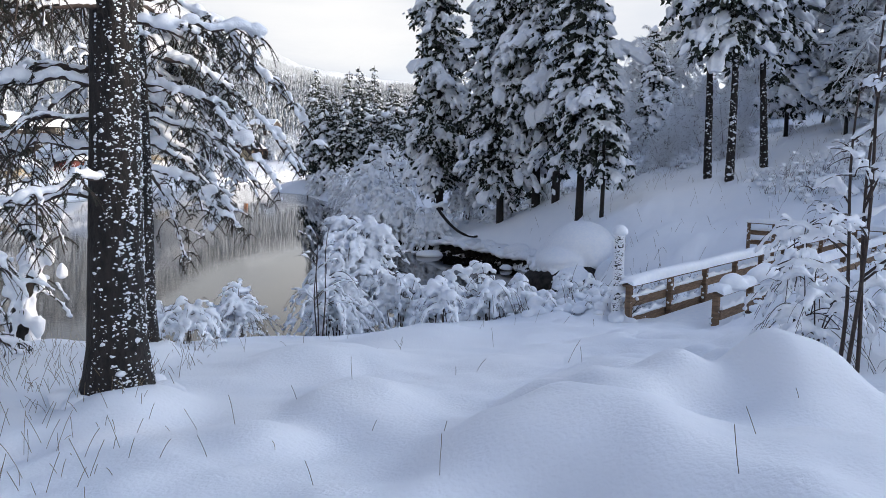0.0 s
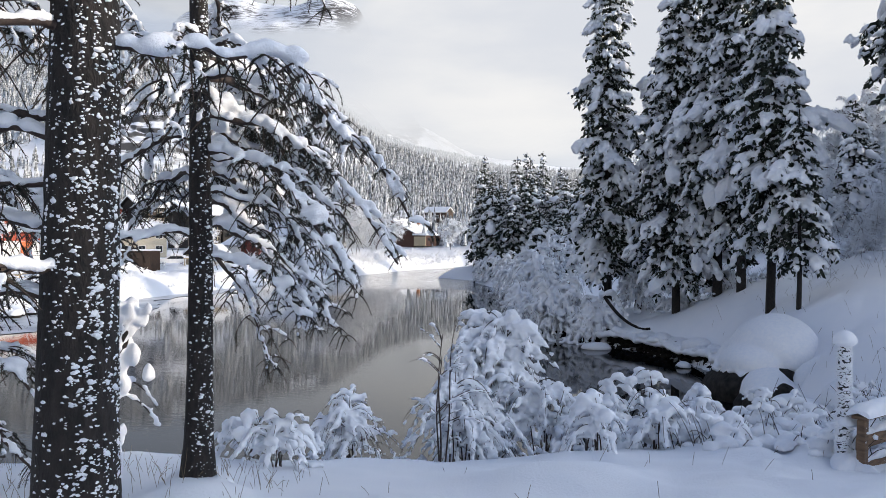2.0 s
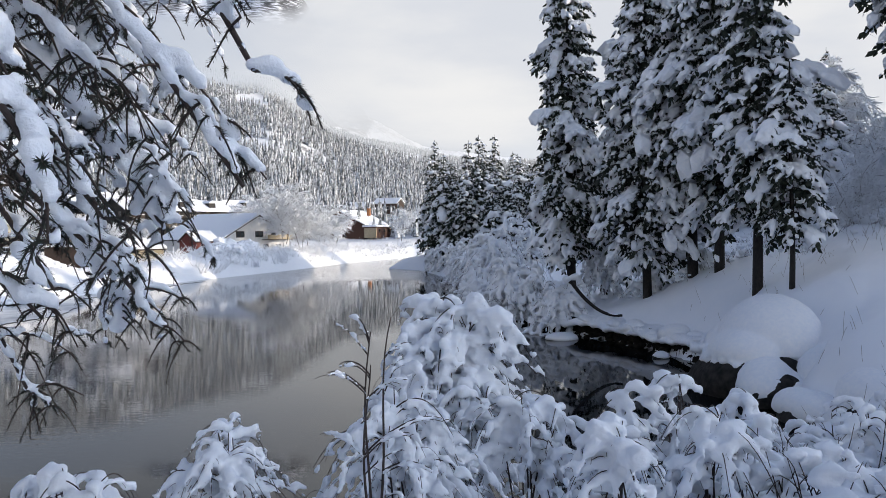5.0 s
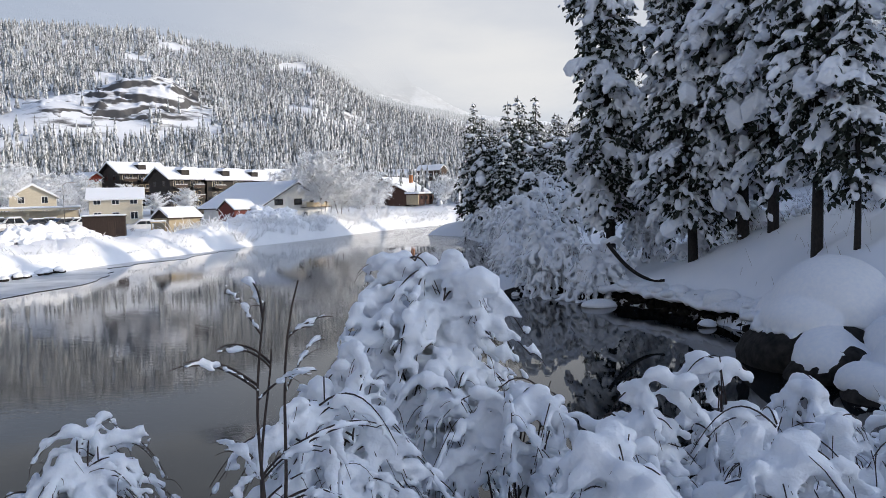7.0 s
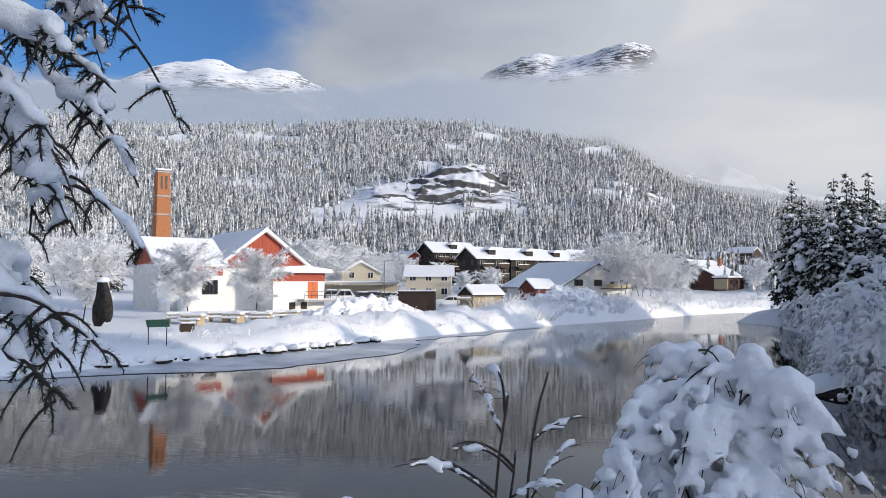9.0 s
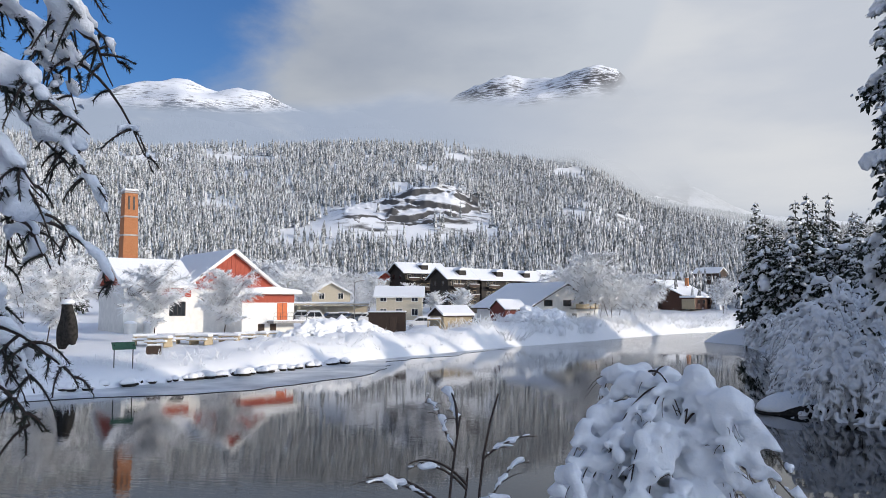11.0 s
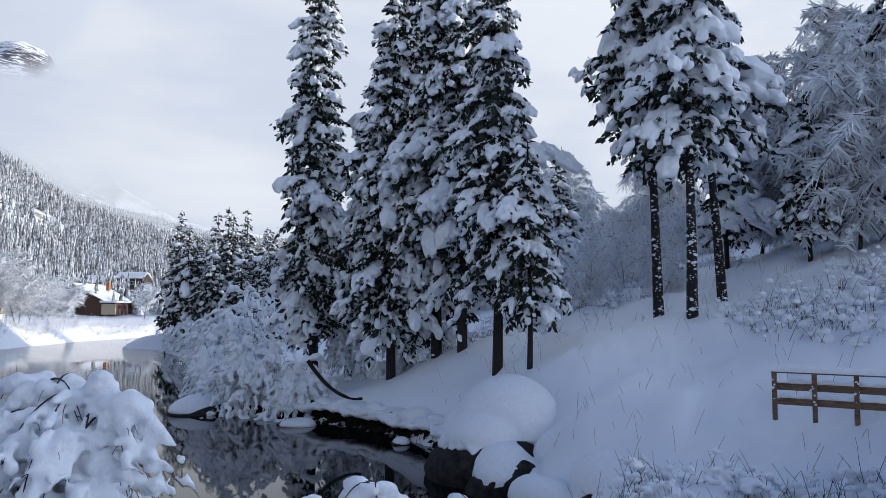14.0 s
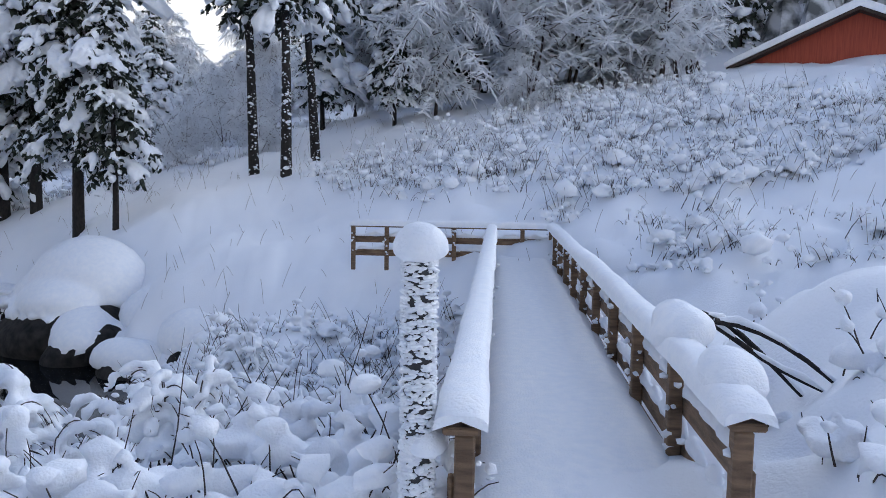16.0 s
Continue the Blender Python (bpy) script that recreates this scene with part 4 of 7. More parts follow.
def needle_twig(nd, tw, sn, rng, pts, snow=1.0, dense=70):
    """A hanging twig with single needles and snow along it."""
    n = len(pts)
    tube(tw, pts, np.linspace(0.008, 0.003, n), 4)
    k = rng.uniform(0, 1, dense)
    p = np.stack([np.interp(k, np.linspace(0, 1, n), pts[:, i]) for i in range(3)], -1)
    d = np.stack([np.interp(k, np.linspace(0, 1, n), np.gradient(pts, axis=0)[:, i]) for i in range(3)], -1)
    d /= np.maximum(np.linalg.norm(d, axis=1, keepdims=True), 1e-6)
    o = rng.normal(size=(dense, 3))
    o = o - d * (o * d).sum(1, keepdims=True)
    o /= np.linalg.norm(o, axis=1, keepdims=True)
    tip = p + (d * 0.7 + o) * rng.uniform(0.014, 0.036, (dense, 1))
    side = np.cross(d, o) * 0.0032
    q = np.arange(dense)[:, None] * 3
    nd.add(np.stack([p - side, p + side, tip], 1), np.concatenate([q, q + 1, q + 2], 1))
    if snow:
        snow_tube(sn, rng, pts, 0.035 * snow * rng.uniform(0.6, 1.4), 0.03 * snow * rng.uniform(0.7, 1.3), 7)


def old_spruce(label, at, height, r0, seed, limbs, flecks, fleck_az, lean=(0, 0), top=9.0):
    rng = np.random.default_rng(seed)
    root = thing("spruce_tree", label, "tree", at, 0, "old spruces by the path")
    tr, tw, nd, sn, fl = Geo(), Geo(), Geo(), Geo(), Geo()
    n = 40
    z = np.linspace(-0.4, height, n)
    axis = np.stack([lean[0] * z + 0.02 * np.sin(z * 0.8 + seed), lean[1] * z + 0.02 * np.cos(z * 0.7), z], -1)
    rad = r0 * (1 - 0.75 * z / height) + 0.45 * r0 * np.exp(-np.maximum(z, 0) / 0.22)
    # furrowed bark
    sides = 36
    a = np.arange(sides) * 2 * np.pi / sides
    zz = np.linspace(-0.4, height, 150)
    ax = np.stack([np.interp(zz, z, axis[:, i]) for i in range(3)], -1)
    rr = np.interp(zz, z, rad)[:, None] * (1 + 0.035 * vnoise(a[None] * 4.5 + 20, zz[:, None] * 2.5, seed, 3) + 0.02 * vnoise(a[None] * 12 + 7, zz[:, None] * 7, seed + 5, 2))
    v = np.stack([ax[:, 0:1] + np.cos(a) * rr, ax[:, 1:2] + np.sin(a) * rr, np.broadcast_to(zz[:, None], rr.shape)], -1)
    i, j = np.meshgrid(np.arange(149), np.arange(sides), indexing="ij")
    k = (j + 1) % sides
    tr.add(v, np.stack([i * sides + j, i * sides + k, (i + 1) * sides + k, (i + 1) * sides + j], -1).reshape(-1, 4))
    speckle(fl, rng, axis, rad, fleck_az, 0.85, 0.0, top, flecks, 0.0098)
    speckle(fl, rng, axis, rad, fleck_az + 1.0, 1.0, 0.0, top, flecks // 5, 0.011)
    # snow skirt at the foot
    b = rng.uniform(0, 6.28, 9)
    blobs(sn, rng, np.stack([np.cos(b) * r0 * 1.5, np.sin(b) * r0 * 1.5, np.full(9, -0.05)], -1), [(0.22, 0.2, 0.13)], None, 2)
    for z0, az, ln, rise, droop, snow in limbs:
        base = np.array([np.interp(z0, z, axis[:, i]) for i in range(3)])
        pts = arc(rng, base, az, ln, rise, droop, 16, 0.13)
        pts[2:, 2] += 0.035 * np.sin(np.arange(14) * rng.uniform(0.7, 1.3) + rng.uniform(0, 6))
        tube(tw, pts, np.linspace(0.040, 0.012, 16) * (0.5 + 0.22 * ln), 6)
        snow_lumps(sn, rng, pts[1:], 0.048 * min(snow, 1.3))
        j = rng.integers(4, 16, int(1 + 2 * ln * snow))
        sz = min(snow, 1.2) * rng.uniform(0.03, 0.055, (len(j), 1))
        blobs(sn, rng, pts[j] + (0, 0, 0.05), sz * np.array([[1.25, 1.0, 0.75]]), frames_along(np.gradient(pts, axis=0)[j]), 2, 0.3, 0.5)
        for q in range(int(ln * (13 if snow > 1.25 else 8))):
            jj = int(rng.integers(4, 16))
            sub = arc(rng, pts[jj], az + rng.choice([-1, 1]) * rng.uniform(0.2, 1.2), rng.uniform(0.14, 0.42), rng.uniform(-0.2, 0.4), rng.uniform(0.4, 1.3), 8, 0.16)
            tube(tw, sub, np.linspace(0.011, 0.004, 8), 4)
            ws = min(snow, 1.3) * rng.uniform(0.022, 0.046)
            if q % 3:
                snow_lumps(sn, rng, sub, ws)
            else:
                snow_tube(sn, rng, sub, ws, ws, 7)
            for w in range(4):
                ww = int(rng.integers(3, 8))
                hang = arc(rng, sub[ww], rng.uniform(0, 6.28), rng.uniform(0.06, 0.18) * (1 if snow > 1.0 else 1.5), rng.uniform(-0.8, 0.3), rng.uniform(0.3, 1.2), 6, 0.1)
                needle_twig(nd, tw, sn, rng, hang, snow * 0.9 if rng.random() < 0.3 else 0, 75)
    part("trunk", tr, BARK, root, "dark furrowed bark")
    stuff_part("snow_fleck", fl, SNOW, root, "snow blown onto the bark")
    stuff_part("branch", tw, TWIG, root, "dark drooping branches")
    stuff_part("needle", nd, NEEDLE, root, "hanging green needles", False)
    stuff_part("snow_load", fused(sn, "snow_load", SNOW, 0.022, 2), SNOW, root, "snow lying along the branches")
    return root


rl = np.random.default_rng(5)
T1 = (-2.42, 8.65)
T2 = (-2.80, 11.95)
limbs1 = [(rl.uniform(2.0, 6.5), rl.uniform(2.0, 4.4), rl.uniform(1.0, 2.2), rl.uniform(-0.05, 0.15), rl.uniform(0.15, 0.55), rl.uniform(0.45, 0.8)) for _ in range(22)]
limbs1 += [(3.42, 0.25, 1.35, 0.12, 0.06, 0.95), (2.9, 3.0, 1.8, 0.1, 0.2, 0.9), (2.35, 2.7, 1.9, 0.05, 0.15, 0.9), (1.9, 3.3, 1.6, 0.0, 0.2, 0.8)]
old_spruce("tall spruce with dark bark and wind-blown snow on one side", (*T1, lie(*T1) - 0.05), 11, 0.27, 11, limbs1, 10500, -0.75, lean=(0.012, 0.0))
limbs2 = [(rl.uniform(2.4, 7.0), rl.uniform(0, 6.28), rl.uniform(0.9, 1.9), rl.uniform(0.0, 0.3), rl.uniform(0.5, 1.0), rl.uniform(0.8, 1.2)) for _ in range(22)]
limbs2 += [(4.3, -0.15, 2.3, 0.1, 0.75, 1.2), (3.9, 0.3, 2.1, 0.1, 0.85, 1.2), (4.3, 1.0, 2.6, 0.1, 0.55, 1.7), (4.0, 1.12, 2.5, 0.1, 0.65, 1.7), (3.9, 1.05, 2.2, 0.15, 0.6, 1.6), (4.1, 1.25, 2.6, 0.1, 0.5, 1.5), (3.3, 1.24, 2.3, 0.0, 0.7, 1.3), (3.6, 1.22, 2.4, 0.05, 0.65, 1.4), (3.0, 1.2, 2.2, 0.0, 0.7, 1.3), (4.5, 1.12, 2.4, 0.15, 0.45, 1.6), (3.8, 1.2, 2.3, 0.1, 0.8, 1.5), (3.4, 1.15, 2.2, 0.05, 0.75, 1.4), (4.4, 1.2, 2.0, 0.1, 0.9, 1.6), (3.5, -0.4, 1.9, 0.1, 0.7, 1.1), (3.1, 0.1, 1.5, 0.0, 0.6, 1.0), (4.6, -0.6, 2.0, 0.1, 0.7, 1.1)]
old_spruce("slender spruce hung with snow-laden drooping branches", (*T2, lie(*T2) - 0.05), 10, 0.15, 12, limbs2, 3000, -0.6)

# grove across the inlet
GROVE = "spruce grove across the inlet"
for i, (x, y, h, r, seed, bare) in enumerate(((8.3, 51.4, 22, 2.15, 21, 0.14), (11.3, 47.0, 19, 2.8, 22, 0.13), (13.1, 45.4, 21.3, 2.65, 23, 0.15), (13.8, 43.8, 19.5, 2.4, 24, 0.16), (13.2, 38.4, 16.8, 2.1, 25, 0.19), (13.5, 36.3, 8.4, 1.55, 26, 0.28), (13.6, 53.5, 24, 3.2, 27, 0.14))):
    spruce("spruce_tree", "tall dark spruce loaded with snow on the far bank", (x, y, lie(x, y) - 0.1), h, r, seed, bare, 1.0, group=GROVE, taper=0.42 if i == 0 else 0.62, fuse=0.045)

# tall bare-stemmed trees on the slope
for x, y, h, seed, ln in ((19.02, 36.33, 15, 31, -0.05), (18.78, 34.05, 14.5, 32, -0.01), (22.26, 36.87, 14, 33, -0.07)):
    spruce("spruce_tree", "tall spruce with a long bare snow-flecked trunk", (x, y, lie(x, y) - 0.1), h, 2.0, seed, 0.43, 1.1, group="bare-stemmed spruces on the slope", lean=ln, taper=0.4, trunk_r=0.19, ragged=0.42, whorl=0.46, fuse=0.05)


# ---- footbridge ----
def wood_box(parent, name, lo, hi, label=""):
    g = Geo()
    box(g, lo, hi, 0.012)
    return part(name, g, PLANK, parent, label, False)


def footbridge():
    rng = np.random.default_rng(77)
    a, b = Vector((4.72, 13.2, 0)), Vector((15.9, 22.13, 0))
    along = (b - a).normalized()
    length = (b - a).length + 1.0
    yaw = math.degrees(math.atan2(along.y, along.x))
    root = thing("footbridge", "wooden footbridge with plank railings deep in fresh snow", "bridge", (a.x, a.y, 0), yaw)
    deck_z, rail_z, w = 3.0, 3.86, 1.50
    # local x runs along the bridge, the walkway lies at y -w..0
    n = 60
    for k in range(n):
        x0 = -0.6 + k * (length + 0.9) / n
        g = Geo()
        box(g, (x0, -w - 0.05, deck_z - 0.06), (x0 + (length + 0.9) / n - 0.012, 0.05, deck_z), 0.006)
        part("plank", g, PLANK, root, smooth=False)
    for y in (-w + 0.1, -0.2):
        wood_box(root, "beam", (-0.6, y - 0.08, deck_z - 0.30), (length + 0.3, y + 0.08, deck_z - 0.064))
    g = Geo()
    m, q = 90, 14
    xs, ys = np.linspace(-1.4, length + 0.9, m), np.linspace(-w + 0.03, -0.03, q)
    X, Y = np.meshgrid(xs, ys, indexing="ij")
    edge = np.minimum((Y + w) / 0.25, -Y / 0.25).clip(0, 1)
    Z = deck_z + 0.05 + 0.17 * edge ** 0.5 + 0.012 * vnoise(X * 2, Y * 2, 4, 2)
    top = np.stack([X, Y, Z], -1).reshape(-1, 3)
    i, j = np.meshgrid(np.arange(m - 1), np.arange(q - 1), indexing="ij")
    g.add(top, np.stack([i * q + j, (i + 1) * q + j, (i + 1) * q + j + 1, i * q + j + 1], -1).reshape(-1, 4))
    part("deck_snow", g, SNOW, root, "smooth untouched snow on the deck")

    def railing(p0, p1, side, posts):
        """A run of posts, two boards, a top rail and the snow on it, from p0 to p1 in the bridge's plan."""
        d = np.array(p1) - np.array(p0)
        ln = np.linalg.norm(d)
        d = d / ln
        nrm = np.array((-d[1], d[0])) * side

        def slab(name, s0, s1, off0, off1, z0, z1, mat=PLANK, bev=0.01):
            bm = Geo()
            box(bm, (s0, off0, z0), (s1, off1, z1), bev)
            v = bm.v[0]
            plan = np.array(p0) + v[:, 0:1] * d + v[:, 1:2] * nrm
            bm.v[0] = np.concatenate([plan, v[:, 2:3]], 1)
            return part(name, bm, mat, root, smooth=False)

        for k in range(posts):
            s = ln * k / (posts - 1)
            post = slab("post", s - 0.05, s + 0.05, -0.1, 0.0, deck_z - 0.25, rail_z - 0.045)
            f = Geo()
            c = np.array(p0) + d * s
            zz = rng.uniform(deck_z + 0.15, rail_z - 0.08, 16)
            cc = np.stack([c[0] + rng.normal(size=16) * 0.05, c[1] + rng.normal(size=16) * 0.05, zz], -1)
            cc[:, :2] -= nrm * 0.06
            blobs(f, rng, cc, rng.uniform(0.015, 0.04, (16, 1)) * np.array([[1, 1, 0.9]]), None, 1, 0.35, 0.8)
            tagged(part("post_snow", f, SNOW, post), kind="stuff")
        for z0 in (0.10, 0.43):
            board = slab("board", 0, ln, 0.003, 0.035, deck_z + z0, deck_z + z0 + 0.16)
            f = Geo()
            k = int(ln / 0.1)
            s = np.linspace(0.05, ln - 0.05, k)
            pts = np.concatenate([np.array(p0) + s[:, None] * d + nrm * 0.02, np.full((k, 1), deck_z + z0 + 0.155)], 1)
            snow_tube(f, rng, pts, 0.048, 0.085, 7, 0.4)
            part("board_snow", f, SNOW, board)
        slab("top_rail", -0.06, ln + 0.06, -0.125, 0.06, rail_z - 0.043, rail_z)
        f = Geo()
        k = int(ln / 0.12)
        s = np.linspace(-0.08, ln + 0.08, k)
        h = 0.16 + 0.03 * vnoise(s * 1.3, s * 0, 9, 2)
        wd = 0.125 + 0.015 * vnoise(s * 1.7, s * 0 + 5, 10, 2)
        h[[0, -1]] *= 0.55
        ring = np.linspace(0, np.pi, 9)
        v = []
        for q in range(k):
            c = np.array(p0) + d * s[q] - nrm * 0.03
            for t in ring:
                o = np.sign(np.cos(t)) * abs(np.cos(t)) ** 0.6 * wd[q] * (1 + rng.uniform(-0.03, 0.03))
                v.append((*(c + nrm * o), rail_z - 0.012 + max(0, np.sin(t)) ** 0.6 * h[q]))
        i, j = np.meshgrid(np.arange(k - 1), np.arange(8), indexing="ij")
        f.add(v, np.stack([i * 9 + j, i * 9 + j + 1, (i + 1) * 9 + j + 1, (i + 1) * 9 + j], -1).reshape(-1, 4))
        for e in (0, k - 1):
            f.add(v[e * 9:e * 9 + 9] + [np.mean(v[e * 9:e * 9 + 9], 0)], [[q, q + 1, 9] for q in range(8)])
        part("rail_snow", f, SNOW, root, "rounded cushion of snow on the top rail")

    for q, (s, y, b) in enumerate(((0.75, -w - 0.03, 0.24), (2.1, -w - 0.05, 0.30), (0.15, 0.16, 0.17), (0.05, 0.12, 0.2))):
        f = Geo()
        blobs(f, rng, [(s, y, rail_z + (0.08 if q < 2 else -0.12 - 0.5 * (q - 2)))], [(b * 1.5, b * 0.75, b * 0.8)], None, 3, 0.16, 0.5)
        part("snow_lump", f, SNOW, root)
    railing((0, 0), (length - 1.0, 0), 1, 10)
    railing((0.23, -w), (length - 0.1, -w), -1, 11)
    railing((length + 0.02, -w - 0.1), (length + 0.02, 3.4), -1, 7)
    return root


footbridge()


def bollard_lamp(x, y):
    """A post lamp wearing a cap of snow beside the bridge."""
    rng = np.random.default_rng(8)
    z = lie(x, y) - 0.3
    root = thing("bollard_lamp", "dark metal bollard lamp capped and crusted with snow", "lamp", (x, y, z))
    top = 4.72 - z
    g = Geo()
    tube(g, [(0, 0, 0), (0, 0, top - 0.3), (0, 0, top - 0.06)], [0.075, 0.075, 0.075], 14)
    part("pole", g, DARKMETAL, root)
    g = Geo()
    tube(g, [(0, 0, top - 0.07), (0, 0, top - 0.05), (0, 0, top), (0, 0, top + 0.01)], [0.05, 0.08, 0.08, 0.02], 16)
    part("hood", g, DARKMETAL, root)
    g = Geo()
    blobs(g, rng, [(0, 0, top)], [(0.135, 0.135, 0.125)], None, 3, 0.06, 0.55)
    part("snow_cap", g, SNOW, root, "rounded snow cap")
    g = Geo()
    n = 2000
    az, zz = rng.uniform(0, 6.28, n), rng.uniform(0.4, top - 0.04, n)
    blobs(g, rng, np.stack([np.cos(az) * 0.075, np.sin(az) * 0.075, zz], -1), rng.uniform(0.007, 0.019, (n, 1)) * np.array([[1.4, 1.4, 0.7]]), None, 1, 0.35, 0.8)
    part("snow_crust", g, SNOW, root)
    return root


bollard_lamp(4.62, 13.36)


# ---- boulders and the dark cut bank ----
def boulder(label, x, y, z, size, seed, cap=0.75, grip=0.4):
    rng = np.random.default_rng(seed)
    root = thing("boulder", label, "rock", (x, y, z), rng.uniform(0, 360), "boulders by the water")
    g = Geo()
    blobs(g, rng, [(0, 0, 0)], [np.array(size) * (0.96, 0.96, 0.85)], None, 3, 0.3, 0.9)
    part("rock", g, ROCK, root)
    g = Geo()
    blobs(g, rng, [(0, 0, size[2] * (1 - cap))], [np.array(size) * (1.1, 1.1, cap * 1.25)], None, 3, 0.14, grip)
    part("snow_cap", g, SNOW, root, "deep rounded snow cap")
    return root


def great_boulder():
    rng = np.random.default_rng(3)
    root = thing("boulder", "great dark boulder under a deep snow dome by the inlet", "rock", (11.4, 34.0, 0.0), 0, "boulders by the water")
    g, f = Geo(), Geo()
    blobs(g, rng, [(-0.1, 0, 0.25), (-1.1, -1.0, 0.3), (-1.2, 0.7, 0.35), (-0.2, -1.8, 0.3)], [(1.75, 2.05, 1.3), (0.8, 0.9, 1.05), (0.65, 0.9, 1.1), (1.0, 0.7, 0.95)], None, 3, 0.22, 0.9)
    part("rock", g, ROCK, root)
    blobs(f, rng, [(0.3, 0.1, 1.35), (-0.6, -0.5, 1.2), (-0.6, 0.8, 1.25), (1.2, -0.9, 1.0), (1.6, 0.6, 0.9)], [(1.75, 1.95, 1.85), (1.25, 1.35, 0.95), (1.0, 1.15, 0.9), (1.3, 1.2, 1.1), (1.3, 1.3, 1.0)], None, 3, 0.08, 0.18)
    a = rng.uniform(1.7, 5.2, 26)
    blobs(f, rng, np.stack([-0.2 + 1.6 * np.cos(a), -0.2 + 1.85 * np.sin(a), rng.uniform(0.95, 1.3, 26)], -1), rng.uniform(0.1, 0.22, (26, 1)) * np.array([[1.2, 1.2, 0.8]]), None, 2, 0.3, 0.5)
    part("snow_cap", fused(f, "snow_cap", SNOW, 0.06, 3), SNOW, root, "deep rounded snow dome")


great_boulder()
boulder("boulder under rounded snow at the water's edge", 11.0, 32.0, 0.15, (1.2, 1.05, 0.95), 4)
boulder("snow-buried boulder beside the inlet", 13.4, 31.6, 0.75, (1.6, 1.5, 1.2), 14, 0.85)
boulder("small boulder under snow at the water's edge", 10.9, 29.8, 0.05, (0.85, 0.8, 0.8), 5)
boulder("rounded boulder buried in snow on the bank", 12.6, 28.6, 0.5, (1.2, 1.1, 0.95), 16, 0.85)
boulder("low rock awash in the inlet, snow on top", 7.05, 46.7, -0.15, (0.85, 0.55, 0.42), 6, 0.6)
boulder("low snowy rock at the point", 3.2, 53.2, 0.0, (1.9, 1.3, 0.75), 7, 0.75)
boulder("small snowy stone in the shallows", 10.0, 40.6, -0.05, (0.35, 0.3, 0.3), 9, 0.6)


def cut_bank():
    """Dark undercut earth and roots along the inlet's far shore, under a scalloped lip of snow."""
    rng = np.random.default_rng(15)
    line = np.array([(10.2, 34.6), (10.5, 35.8), (11.0, 37.6), (11.0, 39.6), (10.0, 42.6), (8.6, 46), (6.8, 49), (4.6, 52), (3.0, 54.6)])
    s = np.r_[0, np.cumsum(np.hypot(*np.diff(line, axis=0).T))]
    n = 420
    q = np.linspace(0, s[-1], n)
    p = np.stack([np.interp(q, s, line[:, 0]), np.interp(q, s, line[:, 1])], -1)
    p[2:-2] = (p[:-4] + p[1:-3] + p[2:-2] + p[3:-1] + p[4:]) / 5
    d = slopes(np.c_[p, np.zeros(n)])[:, :2]
    d /= np.linalg.norm(d, axis=1, keepdims=True)
    land_side = np.stack([d[:, 1], -d[:, 0]], -1)
    g, f = Geo(), Geo()
    # the earth face: pitted, leaning out above the water
    m = 9
    u = np.linspace(0, 1, m)
    Q, U = np.meshgrid(q, u, indexing="ij")
    depth = 0.62 - 0.25 * U + 0.16 * vnoise(Q / 0.5, U * 3, 33, 3) + 0.10 * vnoise(Q / 0.16, U * 6, 34, 2)
    face = np.concatenate([p[:, None] + land_side[:, None] * depth[..., None], (-0.3 + 1.25 * U)[..., None]], -1)
    i, j = np.meshgrid(np.arange(n - 1), np.arange(m - 1), indexing="ij")
    quads = np.stack([i * m + j, i * m + j + 1, (i + 1) * m + j + 1, (i + 1) * m + j], -1).reshape(-1, 4)
    g.add(face, quads)
    k = 150
    b = rng.integers(0, n, k)
    c = np.concatenate([p[b] + land_side[b] * rng.uniform(0.1, 0.45, (k, 1)), rng.uniform(-0.05, 0.25, (k, 1))], 1)
    blobs(g, rng, c, np.exp(rng.normal(size=(k, 1)) * 0.4) * 0.12 * np.array([[1.2, 1.2, 0.8]]), None, 1, 0.4, 0.9)
    for k in range(300):
        b = int(rng.integers(n))
        at = p[b] + land_side[b] * rng.uniform(0.05, 0.4)
        r = arc(rng, (at[0], at[1], rng.uniform(0.5, 0.8)), rng.uniform(0, 6.28), rng.uniform(0.12, 0.35), 0.1, rng.uniform(1.0, 2.4), 5)
        tube(g, r, 0.011, 3)
    tagged(part("bank_earth", g, PEAT), "dark undercut bank of earth and roots above the water", "river bank", kind="structure")
    # the lip: a rolled edge that hangs lower here and higher there
    hang = 0.50 + 0.20 * vnoise(q / 1.3, q * 0, 35, 3) + 0.10 * vnoise(q / 0.35, q * 0 + 3, 36, 2)
    reach = 0.10 + 0.16 * vnoise(q / 0.9, q * 0 + 9, 37, 3)
    prof = [(0.75, 0.08), (0.30, 0.02), (0.02, 0.0), (-0.09, 0.06), (-0.11, 0.16), (-0.03, 0.27), (0.15, 0.35), (0.5, 0.42), (1.0, 0.47), (1.9, 0.30)]
    mm = len(prof)
    lip = np.stack([np.concatenate([p + land_side * (a - np.where(a < 0.6, reach, 0))[:, None], (hang + h)[:, None]], 1) for a, h in [(np.full(n, a), h) for a, h in prof]], 1)
    lip += 0.035 * np.stack([vnoise(lip[..., 0] / 0.3, lip[..., 1] / 0.3 + lip[..., 2] * 3, 40 + c, 2) for c in range(3)], -1)
    i, j = np.meshgrid(np.arange(n - 1), np.arange(mm - 1), indexing="ij")
    f.add(lip, np.stack([i * mm + j, i * mm + j + 1, (i + 1) * mm + j + 1, (i + 1) * mm + j], -1).reshape(-1, 4))
    k = 90
    b = rng.integers(0, n, k)
